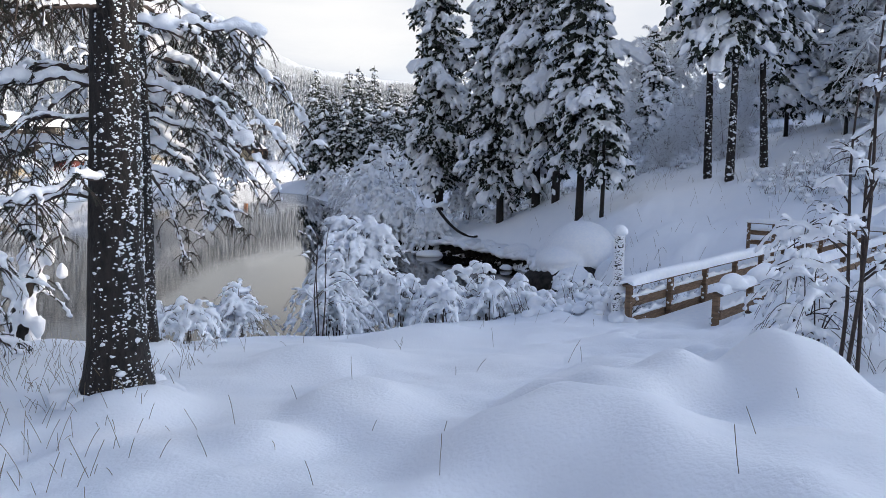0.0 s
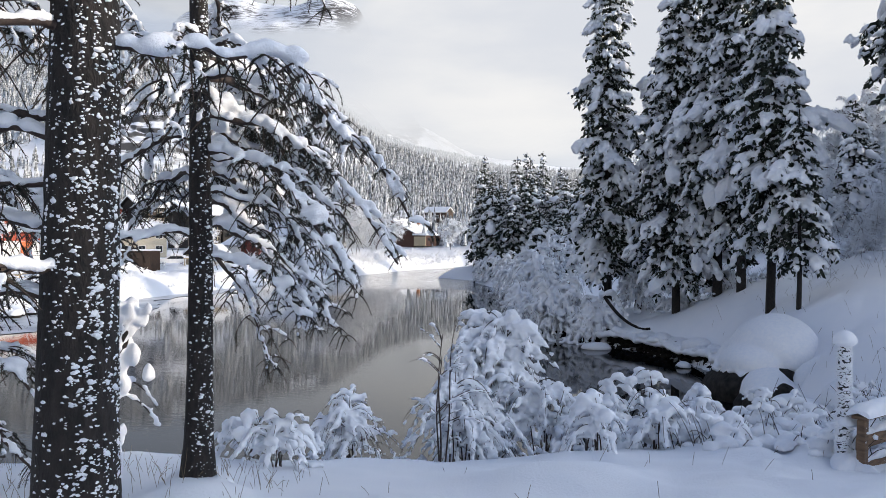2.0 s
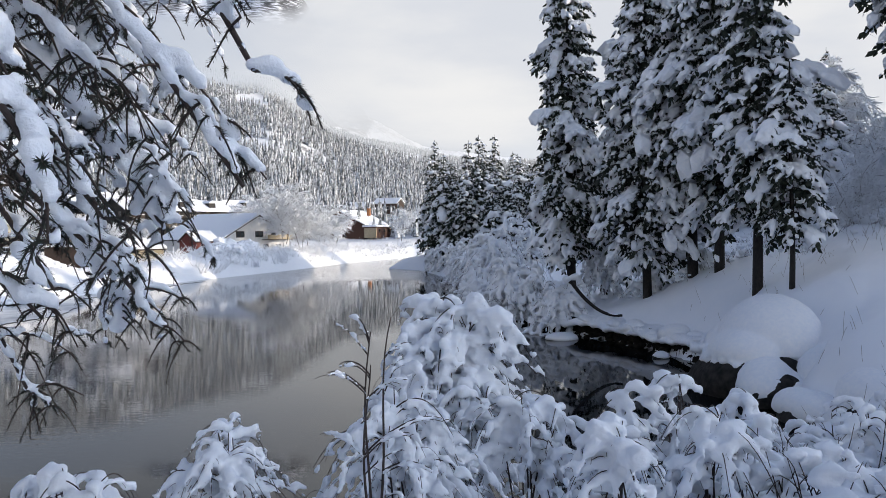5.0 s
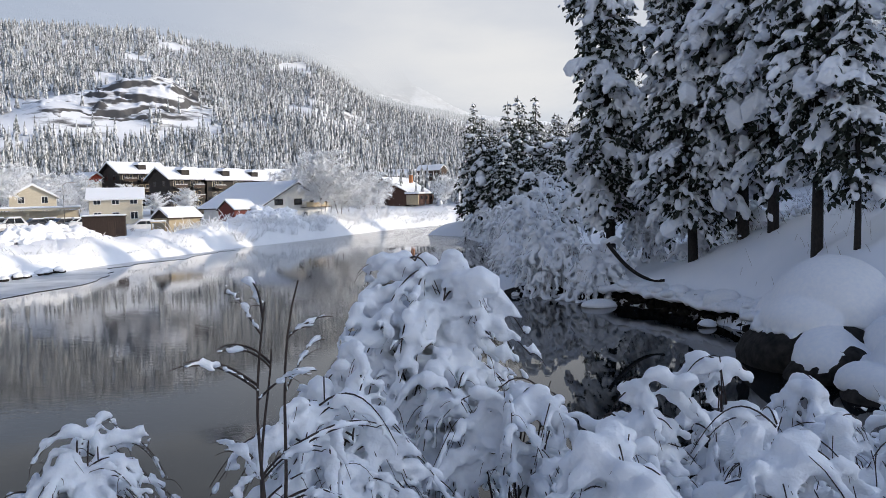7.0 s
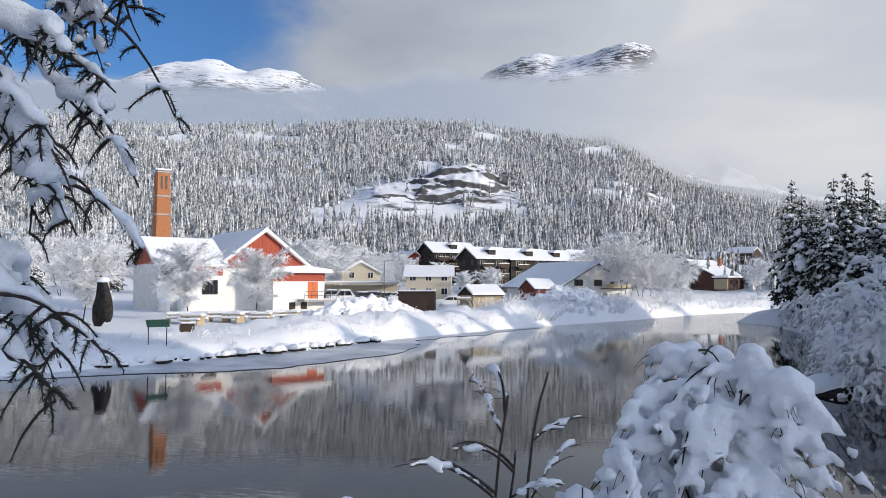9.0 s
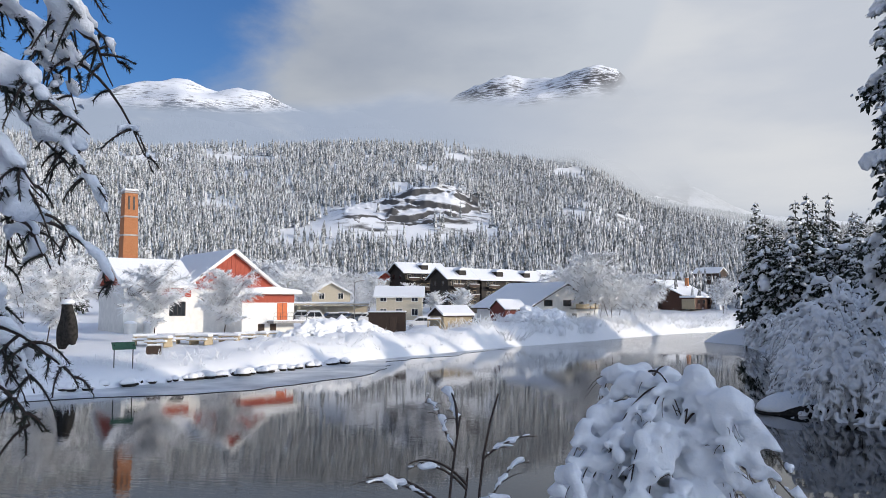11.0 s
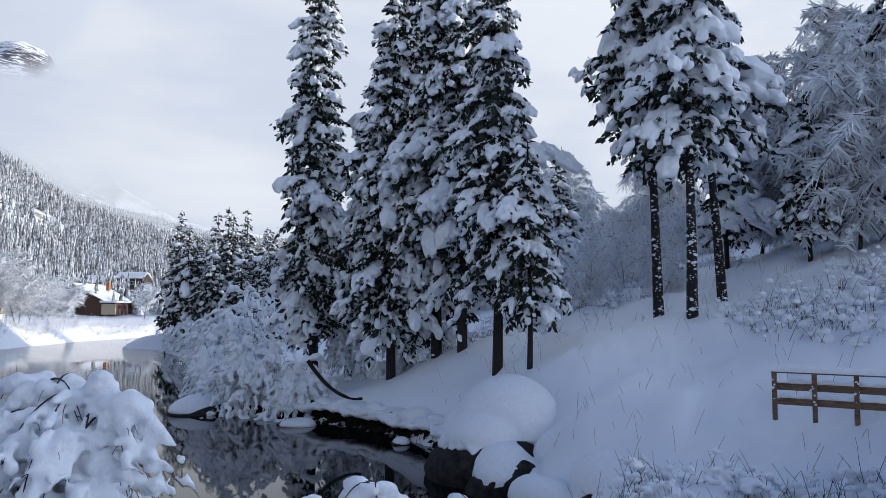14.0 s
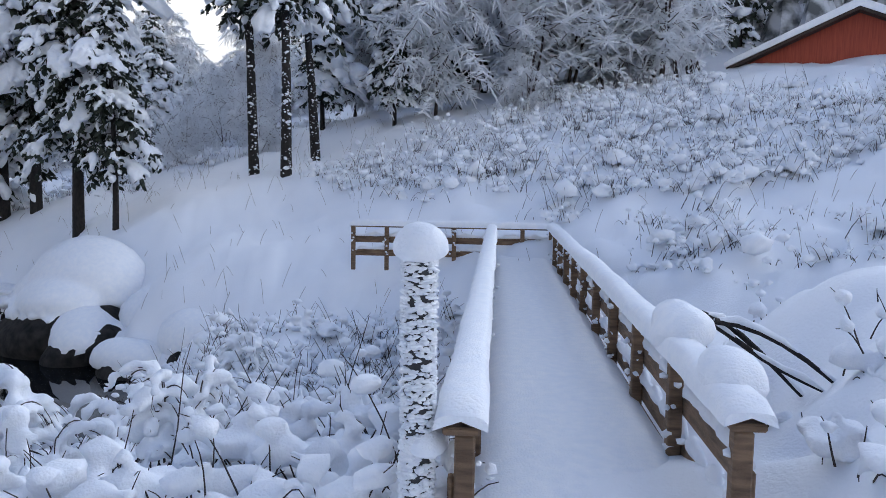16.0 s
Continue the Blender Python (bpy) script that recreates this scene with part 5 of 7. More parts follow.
    c = np.concatenate([p[b] + land_side[b] * rng.uniform(0.0, 0.8, (k, 1)), (hang[b] + 0.22)[:, None] + rng.uniform(0, 0.12, (k, 1))], 1)
    blobs(f, rng, c, np.exp(rng.normal(size=(k, 1)) * 0.35) * 0.24 * np.array([[1.1, 1.1, 0.75]]), None, 2, 0.3, 0.5)
    tagged(part("bank_snow", f, SNOW), "snow overhanging the dark bank", "snow", kind="structure")


cut_bank()


def leaning_log():
    rng = np.random.default_rng(2)
    root = thing("leaning_tree", "thin dark trunk leaning down to the water", "tree trunk", (8.0, 43.5, 1.2))
    g, f = Geo(), Geo()
    t = np.linspace(0, 1, 14)
    pts = np.stack([-1.2 + 2.2 * t + 0.0 * t, -0.6 * t, 1.9 * (1 - t) ** 2 + 0.35 * t], -1)
    tube(g, pts, 0.09 - 0.03 * t, 7)
    snow_tube(f, rng, pts, 0.07, 0.06)
    part("trunk", g, BARK, root)
    part("snow_load", f, SNOW, root)


leaning_log()

# ---- shrubs on the home bank ----
HOME = "bowed birch shrubs on the river bank"
L_BUSH = "birch shrub bowed to the ground under thick snow"
bent_shrub("birch_shrub", L_BUSH, (0.45, 19.2, lie(0.45, 19.2) - 0.1), 101, 26, 3.6, 1.3, 0.078, 12, HOME, near=True, twigs=3)
bent_shrub("birch_shrub", "lower birch shrub with long bowed snowy boughs", (-0.1, 17.0, lie(-0.1, 17.0) - 0.1), 102, 9, 1.9, 1.3, 0.056, 8, HOME, near=True, twigs=3)
bent_shrub("birch_shrub", "spreading birch shrub bowed over the bank", (1.5, 18.0, lie(1.5, 18.0) - 0.1), 115, 8, 1.7, 1.0, 0.058, 7, HOME, near=True, twigs=3)
bent_shrub("birch_shrub", "low birch shrub hung with snow above the water", (-1.9, 16.6, lie(-1.9, 16.6) - 0.1), 103, 11, 1.35, 0.9, 0.04, 9, HOME, near=True)
bent_shrub("birch_shrub", "thin upright shoots above a snowy shrub", (-0.35, 16.1, lie(-0.35, 16.1)), 116, 3, 2.4, 0.8, 0.026, 4, HOME, "shrub", 0.35, 0.3, near=True, twigs=3)
for k, (x, y, h, st, seed) in enumerate(((2.5, 17.6, 1.5, 7, 104), (3.4, 18.0, 1.7, 7, 105), (4.5, 18.8, 1.5, 7, 106), (5.5, 18.2, 1.2, 6, 107), (6.5, 19.4, 1.3, 7, 108), (-3.4, 16.2, 0.9, 6, 109), (2.0, 15.6, 1.0, 6, 111), (3.0, 15.9, 1.0, 6, 112), (8.0, 20.6, 0.9, 6, 113), (9.6, 22.6, 0.8, 6, 114), (4.0, 17.0, 0.9, 6, 117), (5.0, 16.6, 0.9, 6, 118), (-2.6, 14.6, 0.8, 6, 119))):
    bent_shrub("birch_shrub", "small shrub with fat lumps of snow on bowed stems", (x, y, lie(x, y) - 0.05), seed, st, h, 0.75, 0.06, 5, HOME, near=True, twigs=2)


def fallen_branch():
    rng = np.random.default_rng(19)
    root = thing("fallen_branch", "dark fallen branch with snow leaning by the railing", "branch", (7.7, 13.2, 0))
    g, f = Geo(), Geo()
    for k, (dx, dy, dz) in enumerate(((0.75, -1.15, -0.75), (0.85, -0.9, -0.95), (0.5, -1.0, -0.6))):
        t = np.linspace(0, 1, 9)
        pts = np.stack([dx * t, dy * t + 0.1 * k, 4.0 + dz * t ** 1.3 + 0.05 * np.sin(5 * t + k)], -1)
        tube(g, pts, np.linspace(0.03, 0.012, 9), 6)
        snow_tube(f, rng, pts, 0.05, 0.05)
    part("wood", g, BARK, root)
    part("snow_load", f, SNOW, root)


fallen_branch()


# ---- the town across the river ----
BARNRED = material("dark_red_boards", (0.11, 0.018, 0.012), (0.17, 0.03, 0.018), 0.7, 3.0, 0.3, 30.0, stretch=(6, 6, 0.4))
def town(az, d):
    """A place by its bearing to the left of north and its distance from the end of the walk."""
    x, y = 1.4 - d * math.sin(radians(az)), 11.4 + d * math.cos(radians(az))
    return x, y, lie(x, y)


def slab_part(parent, name, lo, hi, mat, bevel=0.0, label=""):
    g = Geo()
    box(g, lo, hi, bevel)
    return part(name, g, mat, parent, label, False)


def window(parent, face, a, z, w, h, plane, frame_mat=WHITE, bars=1):
    """A framed pane on a wall: face is 'x' or 'y' for the axis across the wall, plane its place, with its sign outward."""
    sign = 1 if plane > 0 else -1

    def put(u0, u1, z0, z1, o0, o1):
        lo, hi = sorted((plane + sign * o0, plane + sign * o1))
        return ((lo, u0, z0), (hi, u1, z1)) if face == "x" else ((u0, lo, z0), (u1, hi, z1))

    fr = Geo()
    for q in (put(a - w / 2 - 0.08, a - w / 2, z - 0.08, z + h + 0.08, -0.02, 0.05), put(a + w / 2, a + w / 2 + 0.08, z - 0.08, z + h + 0.08, -0.02, 0.05),
              put(a - w / 2, a + w / 2, z - 0.08, z, -0.02, 0.05), put(a - w / 2, a + w / 2, z + h, z + h + 0.08, -0.02, 0.05)):
        box(fr, *q)
    for b in range(bars):
        c = a - w / 2 + w * (b + 1) / (bars + 1)
        box(fr, *put(c - 0.025, c + 0.025, z, z + h, -0.02, 0.045))
    ob = part("window", fr, frame_mat, parent, smooth=False)
    slab_part(ob, "pane", *put(a - w / 2, a + w / 2, z, z + h, -0.03, 0.015), WINDOW)
    return ob


def gable_body(parent, w, d, wall_h, roof_h, wall_mat, gable_mat, over=0.5, snow=0.32, y0=None, base_mat=None, edge_mat=WHITE, ridge_x=0.0):
    """Walls, gables and a snowed-up roof; the ridge runs along y, the front gable faces -y."""
    y0 = -d / 2 if y0 is None else y0
    y1 = y0 + d
    g = Geo()
    prism(g, [(-w / 2, -1.0), (w / 2, -1.0), (w / 2, wall_h), (-w / 2, wall_h)], y0, y1)
    part("wall", g, wall_mat, parent, smooth=False)
    g = Geo()
    prism(g, [(-w / 2 - 0.02, wall_h - 0.004), (w / 2 + 0.02, wall_h - 0.004), (ridge_x, wall_h + roof_h)], y0 - 0.02, y1 + 0.02)
    part("gable", g, gable_mat, parent, smooth=False)
    kl, kr = roof_h / (w / 2 + ridge_x), roof_h / (w / 2 - ridge_x)
    for side, k, xe in ((-1, kl, -w / 2 - over), (1, kr, w / 2 + over)):
        ze = wall_h + roof_h - k * abs(xe - ridge_x)
        g = Geo()
        prism(g, [(ridge_x, wall_h + roof_h + 0.004), (xe, ze + 0.004), (xe, ze + 0.16), (ridge_x, wall_h + roof_h + 0.16)], y0 - over, y1 + over)
        roof = part("roof", g, edge_mat, parent, smooth=False)
        g = Geo()
        prism(g, [(ridge_x, wall_h + roof_h + 0.163), (xe * 1.01, ze + 0.163), (xe * 1.02, ze + 0.10 + snow * 0.7), (xe * 0.97 + ridge_x * 0.03, ze + 0.16 + snow), (ridge_x, wall_h + roof_h + 0.16 + snow)], y0 - over * 1.04, y1 + over * 1.04)
        part("roof_snow", g, SNOW, roof, "thick even snow on the roof", False)


# white and red mill house with a tall brick chimney
u, nrm = Vector((0.487, 0.873)), Vector((0.873, -0.487))
apex = Vector((-56.3, 88.5))
yaw_h = math.degrees(math.atan2(u.y, u.x))
gz = 2.0


def mill_house():
    root = thing("mill_house", "white rendered house with red gables and snowy roofs", "house", (apex.x, apex.y, gz), yaw_h)
    # local x runs along the front, -y is outward
    gable_body(root, 11.0, 15.0, 5.3, 4.1, WHITE, RED, 0.6, 0.35, 0.0)
    slab_part(root, "red_band", (-5.55, -0.06, 5.0), (5.55, 0.3, 5.7), RED)
    for k in range(20):
        x = -5.2 + k * 0.55
        top = 5.3 + 4.1 * (1 - abs(x) / 5.5) - 0.1
        if top > 5.5:
            slab_part(root, "batten", (x - 0.03, -0.055, 5.72), (x + 0.03, -0.021, top), RED)
    return root


mill = mill_house()


def mill_wing():
    c = apex + u * (-8.9) - nrm * 4.6
    root = thing("mill_wing", "white house wing with red gable end and snowy roof", "house", (c.x, c.y, gz), yaw_h + 90)
    # ridge along the front: local -y points to the front's far end
    gable_body(root, 9.4, 7.4, 5.4, 2.7, WHITE, RED, 0.5, 0.35)
    # the red band lies under the eaves towards the river
    window(root, "x", -2.2, 2.0, 1.7, 1.5, -4.7, DARKMETAL, 3)
    window(root, "x", 2.2, 4.2, 2.2, 0.9, -4.7, DARKMETAL, 3)
    slab_part(root, "red_band", (-4.76, -3.72, 4.1), (-4.4, 0.6, 5.35), RED)
    for y in (0.6, 2.6):
        g = Geo()
        tube(g, [(-5.6, y + 0.6, -0.2), (-5.6, y + 0.6, 1.2)], 0.62, 14)
        t = part("tank", g, WHITE, root, "round white tank")
        g = Geo()
        blobs(g, np.random.default_rng(3), [(-5.6, y + 0.6, 1.2)], [(0.68, 0.68, 0.3)], None, 2, 0.05, 0.2)
        part("tank_snow", g, SNOW, t)
    return root


mill_wing()


def mill_annex():
    c = apex + u * 2.4 + nrm * 2.3
    root = thing("mill_annex", "white entrance annex with orange door and red eaves band", "house", (c.x, c.y, gz), yaw_h)
    w, d, h = 6.6, 4.4, 4.4
    g = Geo()
    box(g, (-w / 2, -d / 2, -1), (w / 2, d / 2, h))
    part("wall", g, WHITE, root, smooth=False)
    slab_part(root, "red_band", (-w / 2 - 0.03, -d / 2 - 0.03, h - 0.95), (w / 2 + 0.03, d / 2, h + 0.02), RED)
    g = Geo()
    prism(g, [(-w / 2 - 0.7, h + 0.025), (w / 2 + 0.7, h + 0.025), (w / 2 + 0.7, h + 0.2), (-w / 2 - 0.7, h + 0.2)], -d / 2 - 0.7, d / 2)
    roof = part("roof", g, WHITE, root, smooth=False)
    g = Geo()
    prism(g, [(-w / 2 - 0.72, h + 0.203), (w / 2 + 0.72, h + 0.203), (w / 2 + 0.6, h + 0.5), (0.3, h + 0.9), (-w / 2 - 0.6, h + 0.5)], -d / 2 - 0.72, d / 2)
    part("roof_snow", g, SNOW, roof, smooth=False)
    door = slab_part(root, "door", (1.1, -d / 2 - 0.06, 1.35), (2.4, -d / 2 + 0.02, 3.4), ORANGE, 0.02, "orange double door")
    slab_part(door, "door_gap", (1.73, -d / 2 - 0.075, 1.4), (1.77, -d / 2 - 0.05, 3.35), DARKMETAL)
    slab_part(root, "landing", (-0.2, -d / 2 - 1.7, 1.05), (4.2, -d / 2, 1.3), CONCRETE, 0.02)
    slab_part(root, "landing_snow", (-0.15, -d / 2 - 1.65, 1.304), (4.1, -d / 2 - 0.05, 1.42), SNOW, 0.04)
    for k in range(5):
        slab_part(root, "step", (4.2 + k * 0.3, -d / 2 - 1.6, -0.2), (4.5 + k * 0.3, -d / 2 - 0.2, 1.05 - k * 0.22), CONCRETE, 0.01)
    for x in np.linspace(-0.1, 4.1, 6):
        g = Geo()
        tube(g, [(x, -d / 2 - 1.6, 1.3), (x, -d / 2 - 1.6, 2.25)], 0.025, 6)
        part("rail_post", g, DARKMETAL, root)
    for z in (1.8, 2.25):
        g = Geo()
        tube(g, [(-0.1, -d / 2 - 1.6, z), (4.1, -d / 2 - 1.6, z), (5.6, -d / 2 - 1.6, z - 1.05)], 0.025, 6)
        part("handrail", g, DARKMETAL, root)
    for x in (-0.9, 0.6):
        slab_part(root, "cellar_door", (x - 0.4, -d / 2 - 0.04, -0.2), (x + 0.4, -d / 2 + 0.02, 1.0), BROWN)
    return root


mill_annex()


def chimney():
    x, y, z = town(43.8, 124)
    root = thing("brick_chimney", "tall square brick chimney with pale bands", "chimney", (x, y, z), yaw_h)
    top = 22.0 - z
    g = Geo()
    v = [(sx * h, sy * h, z1) for h, z1 in ((1.25, -0.5), (0.9, top)) for sx, sy in ((-1, -1), (1, -1), (1, 1), (-1, 1))]
    g.add(v, [[0, 1, 5, 4], [1, 2, 6, 5], [2, 3, 7, 6], [3, 0, 4, 7], [4, 5, 6, 7], [3, 2, 1, 0]])
    part("shaft", g, BRICK, root, smooth=False)
    for f in (0.66, 0.80, 0.985):
        h = 1.25 - 0.35 * f + 0.1
        slab_part(root, "band", (-h, -h, top * f), (h, h, top * f + 0.25), CONCRETE, 0.03)
    for s in (-0.35, 0.35):
        slab_part(root, "slot", (s - 0.12, -1.02, top * 0.86), (s + 0.12, -0.9, top * 0.96), DARKMETAL)
    slab_part(root, "snow_cap", (-1.05, -1.05, top + 0.06), (1.05, 1.05, top + 0.35), SNOW, 0.12)


chimney()


def shed(label, az, d, yaw, w, dep, h, rise, mat, gable_mat, snow=0.25, door=None, battens=False):
    x, y, z = town(az, d)
    root = thing("shed", label, "shed", (x, y, z), yaw)
    if rise:
        gable_body(root, w, dep, h, rise, mat, gable_mat, 0.25, snow, edge_mat=BROWN)
    else:
        g = Geo()
        box(g, (-w / 2, -dep / 2, -0.6), (w / 2, dep / 2, h))
        part("wall", g, mat, root, smooth=False)
        slab_part(root, "roof", (-w / 2 - 0.1, -dep / 2 - 0.1, h + 0.003), (w / 2 + 0.1, dep / 2 + 0.1, h + 0.08), BROWN)
        slab_part(root, "roof_snow", (-w / 2 - 0.08, -dep / 2 - 0.08, h + 0.084), (w / 2 + 0.08, dep / 2 + 0.08, h + 0.08 + snow), SNOW, 0.07)
    if battens:
        for k in range(int(w / 0.3)):
            a = -w / 2 + 0.15 + k * 0.3
            slab_part(root, "batten", (a - 0.02, -dep / 2 - 0.03, 0), (a + 0.02, -dep / 2 + 0.01, h - 0.02), mat)
    if door:
        slab_part(root, "door", (door - 0.45, -dep / 2 - 0.05, 0.1), (door + 0.45, -dep / 2 + 0.01, 1.75), BROWN, 0.01)
    return root


shed("dark brown flat-roofed board shed on the snowy bank", 25.8, 100, 22, 4.6, 3.0, 2.4, 0, BROWN, BROWN, 0.2, 0.8, True)
# the pale shed's gables are brown: shade on its left-facing end put into colour
shed("small pale board shed with a snowy gable roof", 21.15, 100, -38, 3.4, 4.2, 1.9, 0.9, PALE, BROWN, 0.3)
shed("small red shed with a snowy gable roof", 17.0, 126, -38, 4.2, 4.0, 2.6, 1.3, BARNRED, BARNRED, 0.25)


def swing_bench():
    x, y, z = town(22.4, 97)
    root = thing("swing_frame", "wooden swing frame and bench carrying snow", "swing", (x, y, z), 30)
    for s in (-0.75, 0.75):
        for q in (-0.6, 0.6):
            g = Geo()
            tube(g, [(s, q, 0), (s, 0, 1.5)], 0.05, 6)
            part("leg", g, PALE, root)
    slab_part(root, "beam", (-0.9, -0.06, 1.45), (0.9, 0.06, 1.57), PALE, 0.01)
    slab_part(root, "beam_snow", (-0.9, -0.1, 1.573), (0.9, 0.1, 1.75), SNOW, 0.06)
    slab_part(root, "seat", (-0.6, -0.2, 0.45), (0.6, 0.2, 0.5), PALE, 0.01)
    slab_part(root, "seat_snow", (-0.6, -0.2, 0.503), (0.6, 0.2, 0.7), SNOW, 0.06)


swing_bench()


def white_house():
    c = Vector((-28.4, 142.1)) - nrm * 0.0
    z = lie(c.x, c.y) + 0.2
    root = thing("house", "large white house under one broad snowy roof", "house", (c.x, c.y, z), yaw_h)
    gable_body(root, 17.0, 13.0, 2.9, 3.8, WHITE, WHITE, 0.7, 0.35, 0.0, edge_mat=BROWN)
    for x in (-4.2, 0.5, 4.5):
        window(root, "y", x, 3.1, 1.8, 0.9, -0.04, BROWN)
    for x in (-5.8, -2.6, 2.2, 5.6):
        window(root, "y", x, 0.7, 1.1, 1.0, -0.01, BROWN)
    slab_part(root, "balcony", (1.2, -1.3, 2.5), (8.0, 0.0, 2.62), BROWN)
    slab_part(root, "balcony_rail", (1.2, -1.36, 2.62), (8.0, -1.3, 3.4), PALE)


white_house()


def plain_house(label, az, d, yaw, w, dep, wall_h, rise, mat, gmat, storeys=1, lift=0.0):
    x, y, z = town(az, d)
    root = thing("house", label, "house", (x, y, z + lift), yaw)
    gable_body(root, w, dep, wall_h, rise, mat, gmat, 0.5, 0.3)
    for s in range(storeys):
        z0 = 0.9 + s * 2.6
        for q in np.linspace(-dep / 2 + 1.3, dep / 2 - 1.3, max(2, int(dep / 2.6))):
            window(root, "x", q, z0, 1.1, 1.15, -w / 2 - 0.01)
            window(root, "x", q, z0, 1.1, 1.15, w / 2 + 0.01)
        for q in (-w / 4, w / 4):
            window(root, "y", q, z0, 1.0, 1.15, -dep / 2 - 0.01)
    return root


plain_house("beige two-storey house with a snowy roof", 24.9, 150, 112, 7.0, 8.5, 4.4, 1.6, BEIGE, BEIGE, 2)
plain_house("pale yellow gabled house behind the car park", 29.9, 172, 30, 8.0, 9.0, 4.6, 2.2, BEIGE, BEIGE, 2, 0.4)
plain_house("yellow house high behind the trees", 26.6, 240, 60, 8.0, 9.0, 4.0, 2.4, BEIGE, RED, 1, 5.5)
plain_house("dark timber house on the hillside", 5.0, 330, 80, 9, 11, 3.6, 2.4, BROWN, BROWN, 1, 1.0)
plain_house("dark timber house on the hillside", 2.8, 350, 70, 9, 11, 3.6, 2.2, BROWN, BROWN, 1, 2.0)
plain_house("small dark cabin above the river", 7.0, 320, 60, 8, 9, 3.4, 2.2, BROWN, BROWN, 1, 0.5)


def carport():
    x, y, z = town(30.2, 158)
    root = thing("car_port", "long low flat-roofed car port, snow on top", "building", (x, y, z), 28)
    slab_part(root, "back_wall", (-8, 1.6, -0.4), (8, 1.9, 2.5), BEIGE)
    slab_part(root, "roof", (-8.4, -2.2, 2.6), (8.4, 2.2, 2.95), BEIGE)
    slab_part(root, "roof_snow", (-8.4, -2.2, 2.953), (8.4, 2.2, 3.3), SNOW, 0.1)
    for q in np.linspace(-8, 8, 7):
        slab_part(root, "post", (q - 0.08, -2.0, -0.4), (q + 0.08, -1.84, 2.6), BEIGE)


carport()


def apartment(az, d, yaw, length, lift, label, storeys=3, ends=True):
    x, y, z = town(az, d)
    root = thing("apartment_block", label, "apartment building", (x, y, z + lift), yaw, "dark timber apartment blocks")
    dep, h = 10.0, 2.75 * storeys
    gable_body(root, dep, length, h, 2.6, TARRED, TARRED, 1.0, 0.45, edge_mat=TARRED)
    bays = max(2, int(length / 4.5))
    for s in range(storeys):
        z0 = 0.25 + 2.75 * s
        for b in range(bays):
            q = -length / 2 + (b + 0.5) * length / bays
            for sx in (-1, 1):
                window(root, "x", q - 0.9, z0 + 0.5, 1.2, 1.3, sx * (dep / 2 + 0.01), BEIGE)
                window(root, "x", q + 0.9, z0 + 0.05, 0.9, 1.9, sx * (dep / 2 + 0.01), PALE, 0)
            if s:
                fl = slab_part(root, "balcony", (dep / 2, q - 1.7, z0 - 0.2), (dep / 2 + 1.5, q + 1.7, z0 - 0.05), TARRED)
                slab_part(fl, "balcony_rail", (dep / 2 + 1.5, q - 1.7, z0 + 0.05), (dep / 2 + 1.56, q + 1.7, z0 + 0.85), BROWN)
                slab_part(fl, "rail_snow", (dep / 2 + 1.44, q - 1.7, z0 + 0.853), (dep / 2 + 1.62, q + 1.7, z0 + 0.98), SNOW)
        for q in (-2.2, 2.2):
            window(root, "y", q, z0 + 0.5, 1.2, 1.3, -length / 2 - 0.01, BROWN)
    for b in range(max(1, bays // 2)):
        q = -length / 2 + (b + 0.5) * length / max(1, bays // 2)
        g = Geo()
        box(g, (0.8, q - 1.1, h + 0.6), (dep / 2 - 0.6, q + 1.1, h + 2.2))
        dm = part("dormer", g, TARRED, root, smooth=False)
        g = Geo()
        prism(g, [(q - 1.4, h + 2.204), (q + 1.4, h + 2.204), (q + 1.3, h + 2.5), (q, h + 3.05), (q - 1.3, h + 2.5)], 0.6, dep / 2 - 0.2)
        g.v = [v[:, [1, 0, 2]] for v in g.v]
        part("dormer_snow", g, SNOW, dm, smooth=False)
    return root


L_APT = "dark timber apartment block with balconies and snowy roof"
apartment(23.6, 236, -38, 14, 3.6, L_APT)
apartment(20.9, 216, -38, 10, 1.4, L_APT)
apartment(18.2, 222, -38, 13, 1.2, L_APT)
apartment(16.2, 240, -38, 12, 1.4, L_APT)
apartment(13.7, 262, -38, 12, 0.8, L_APT)


def barn():
    x, y, z = town(5.6, 268)
    root = thing("barn", "long red-brown barn with snowy roof above the river", "barn", (x, y, 4.3), -21)
    gable_body(root, 17, 18, 4.0, 4.4, BARNBROWN, BARNBROWN, 0.9, 0.45, edge_mat=BROWN)
    slab_part(root, "lean_to", (8.5, -9.0, -0.6), (13.0, 6.0, 3.0), BARNBROWN)
    slab_part(root, "pale_porch", (9.0, -9.4, -0.6), (13.3, -9.02, 2.6), PALE)
    slab_part(root, "lean_to_snow", (8.4, -9.8, 3.004), (13.8, 6.4, 3.6), SNOW, 0.15)
    for q in (-6, -2, 2):
        window(root, "x", q, 1.2, 1.2, 1.1, 13.01, BROWN)
    slab_part(root, "flue", (3.8, 4, 7.0), (4.8, 5, 9.6), BRICK)
    slab_part(root, "big_door", (-2.2, -9.1, -0.3), (2.2, -8.98, 3.4), BROWN)


barn()


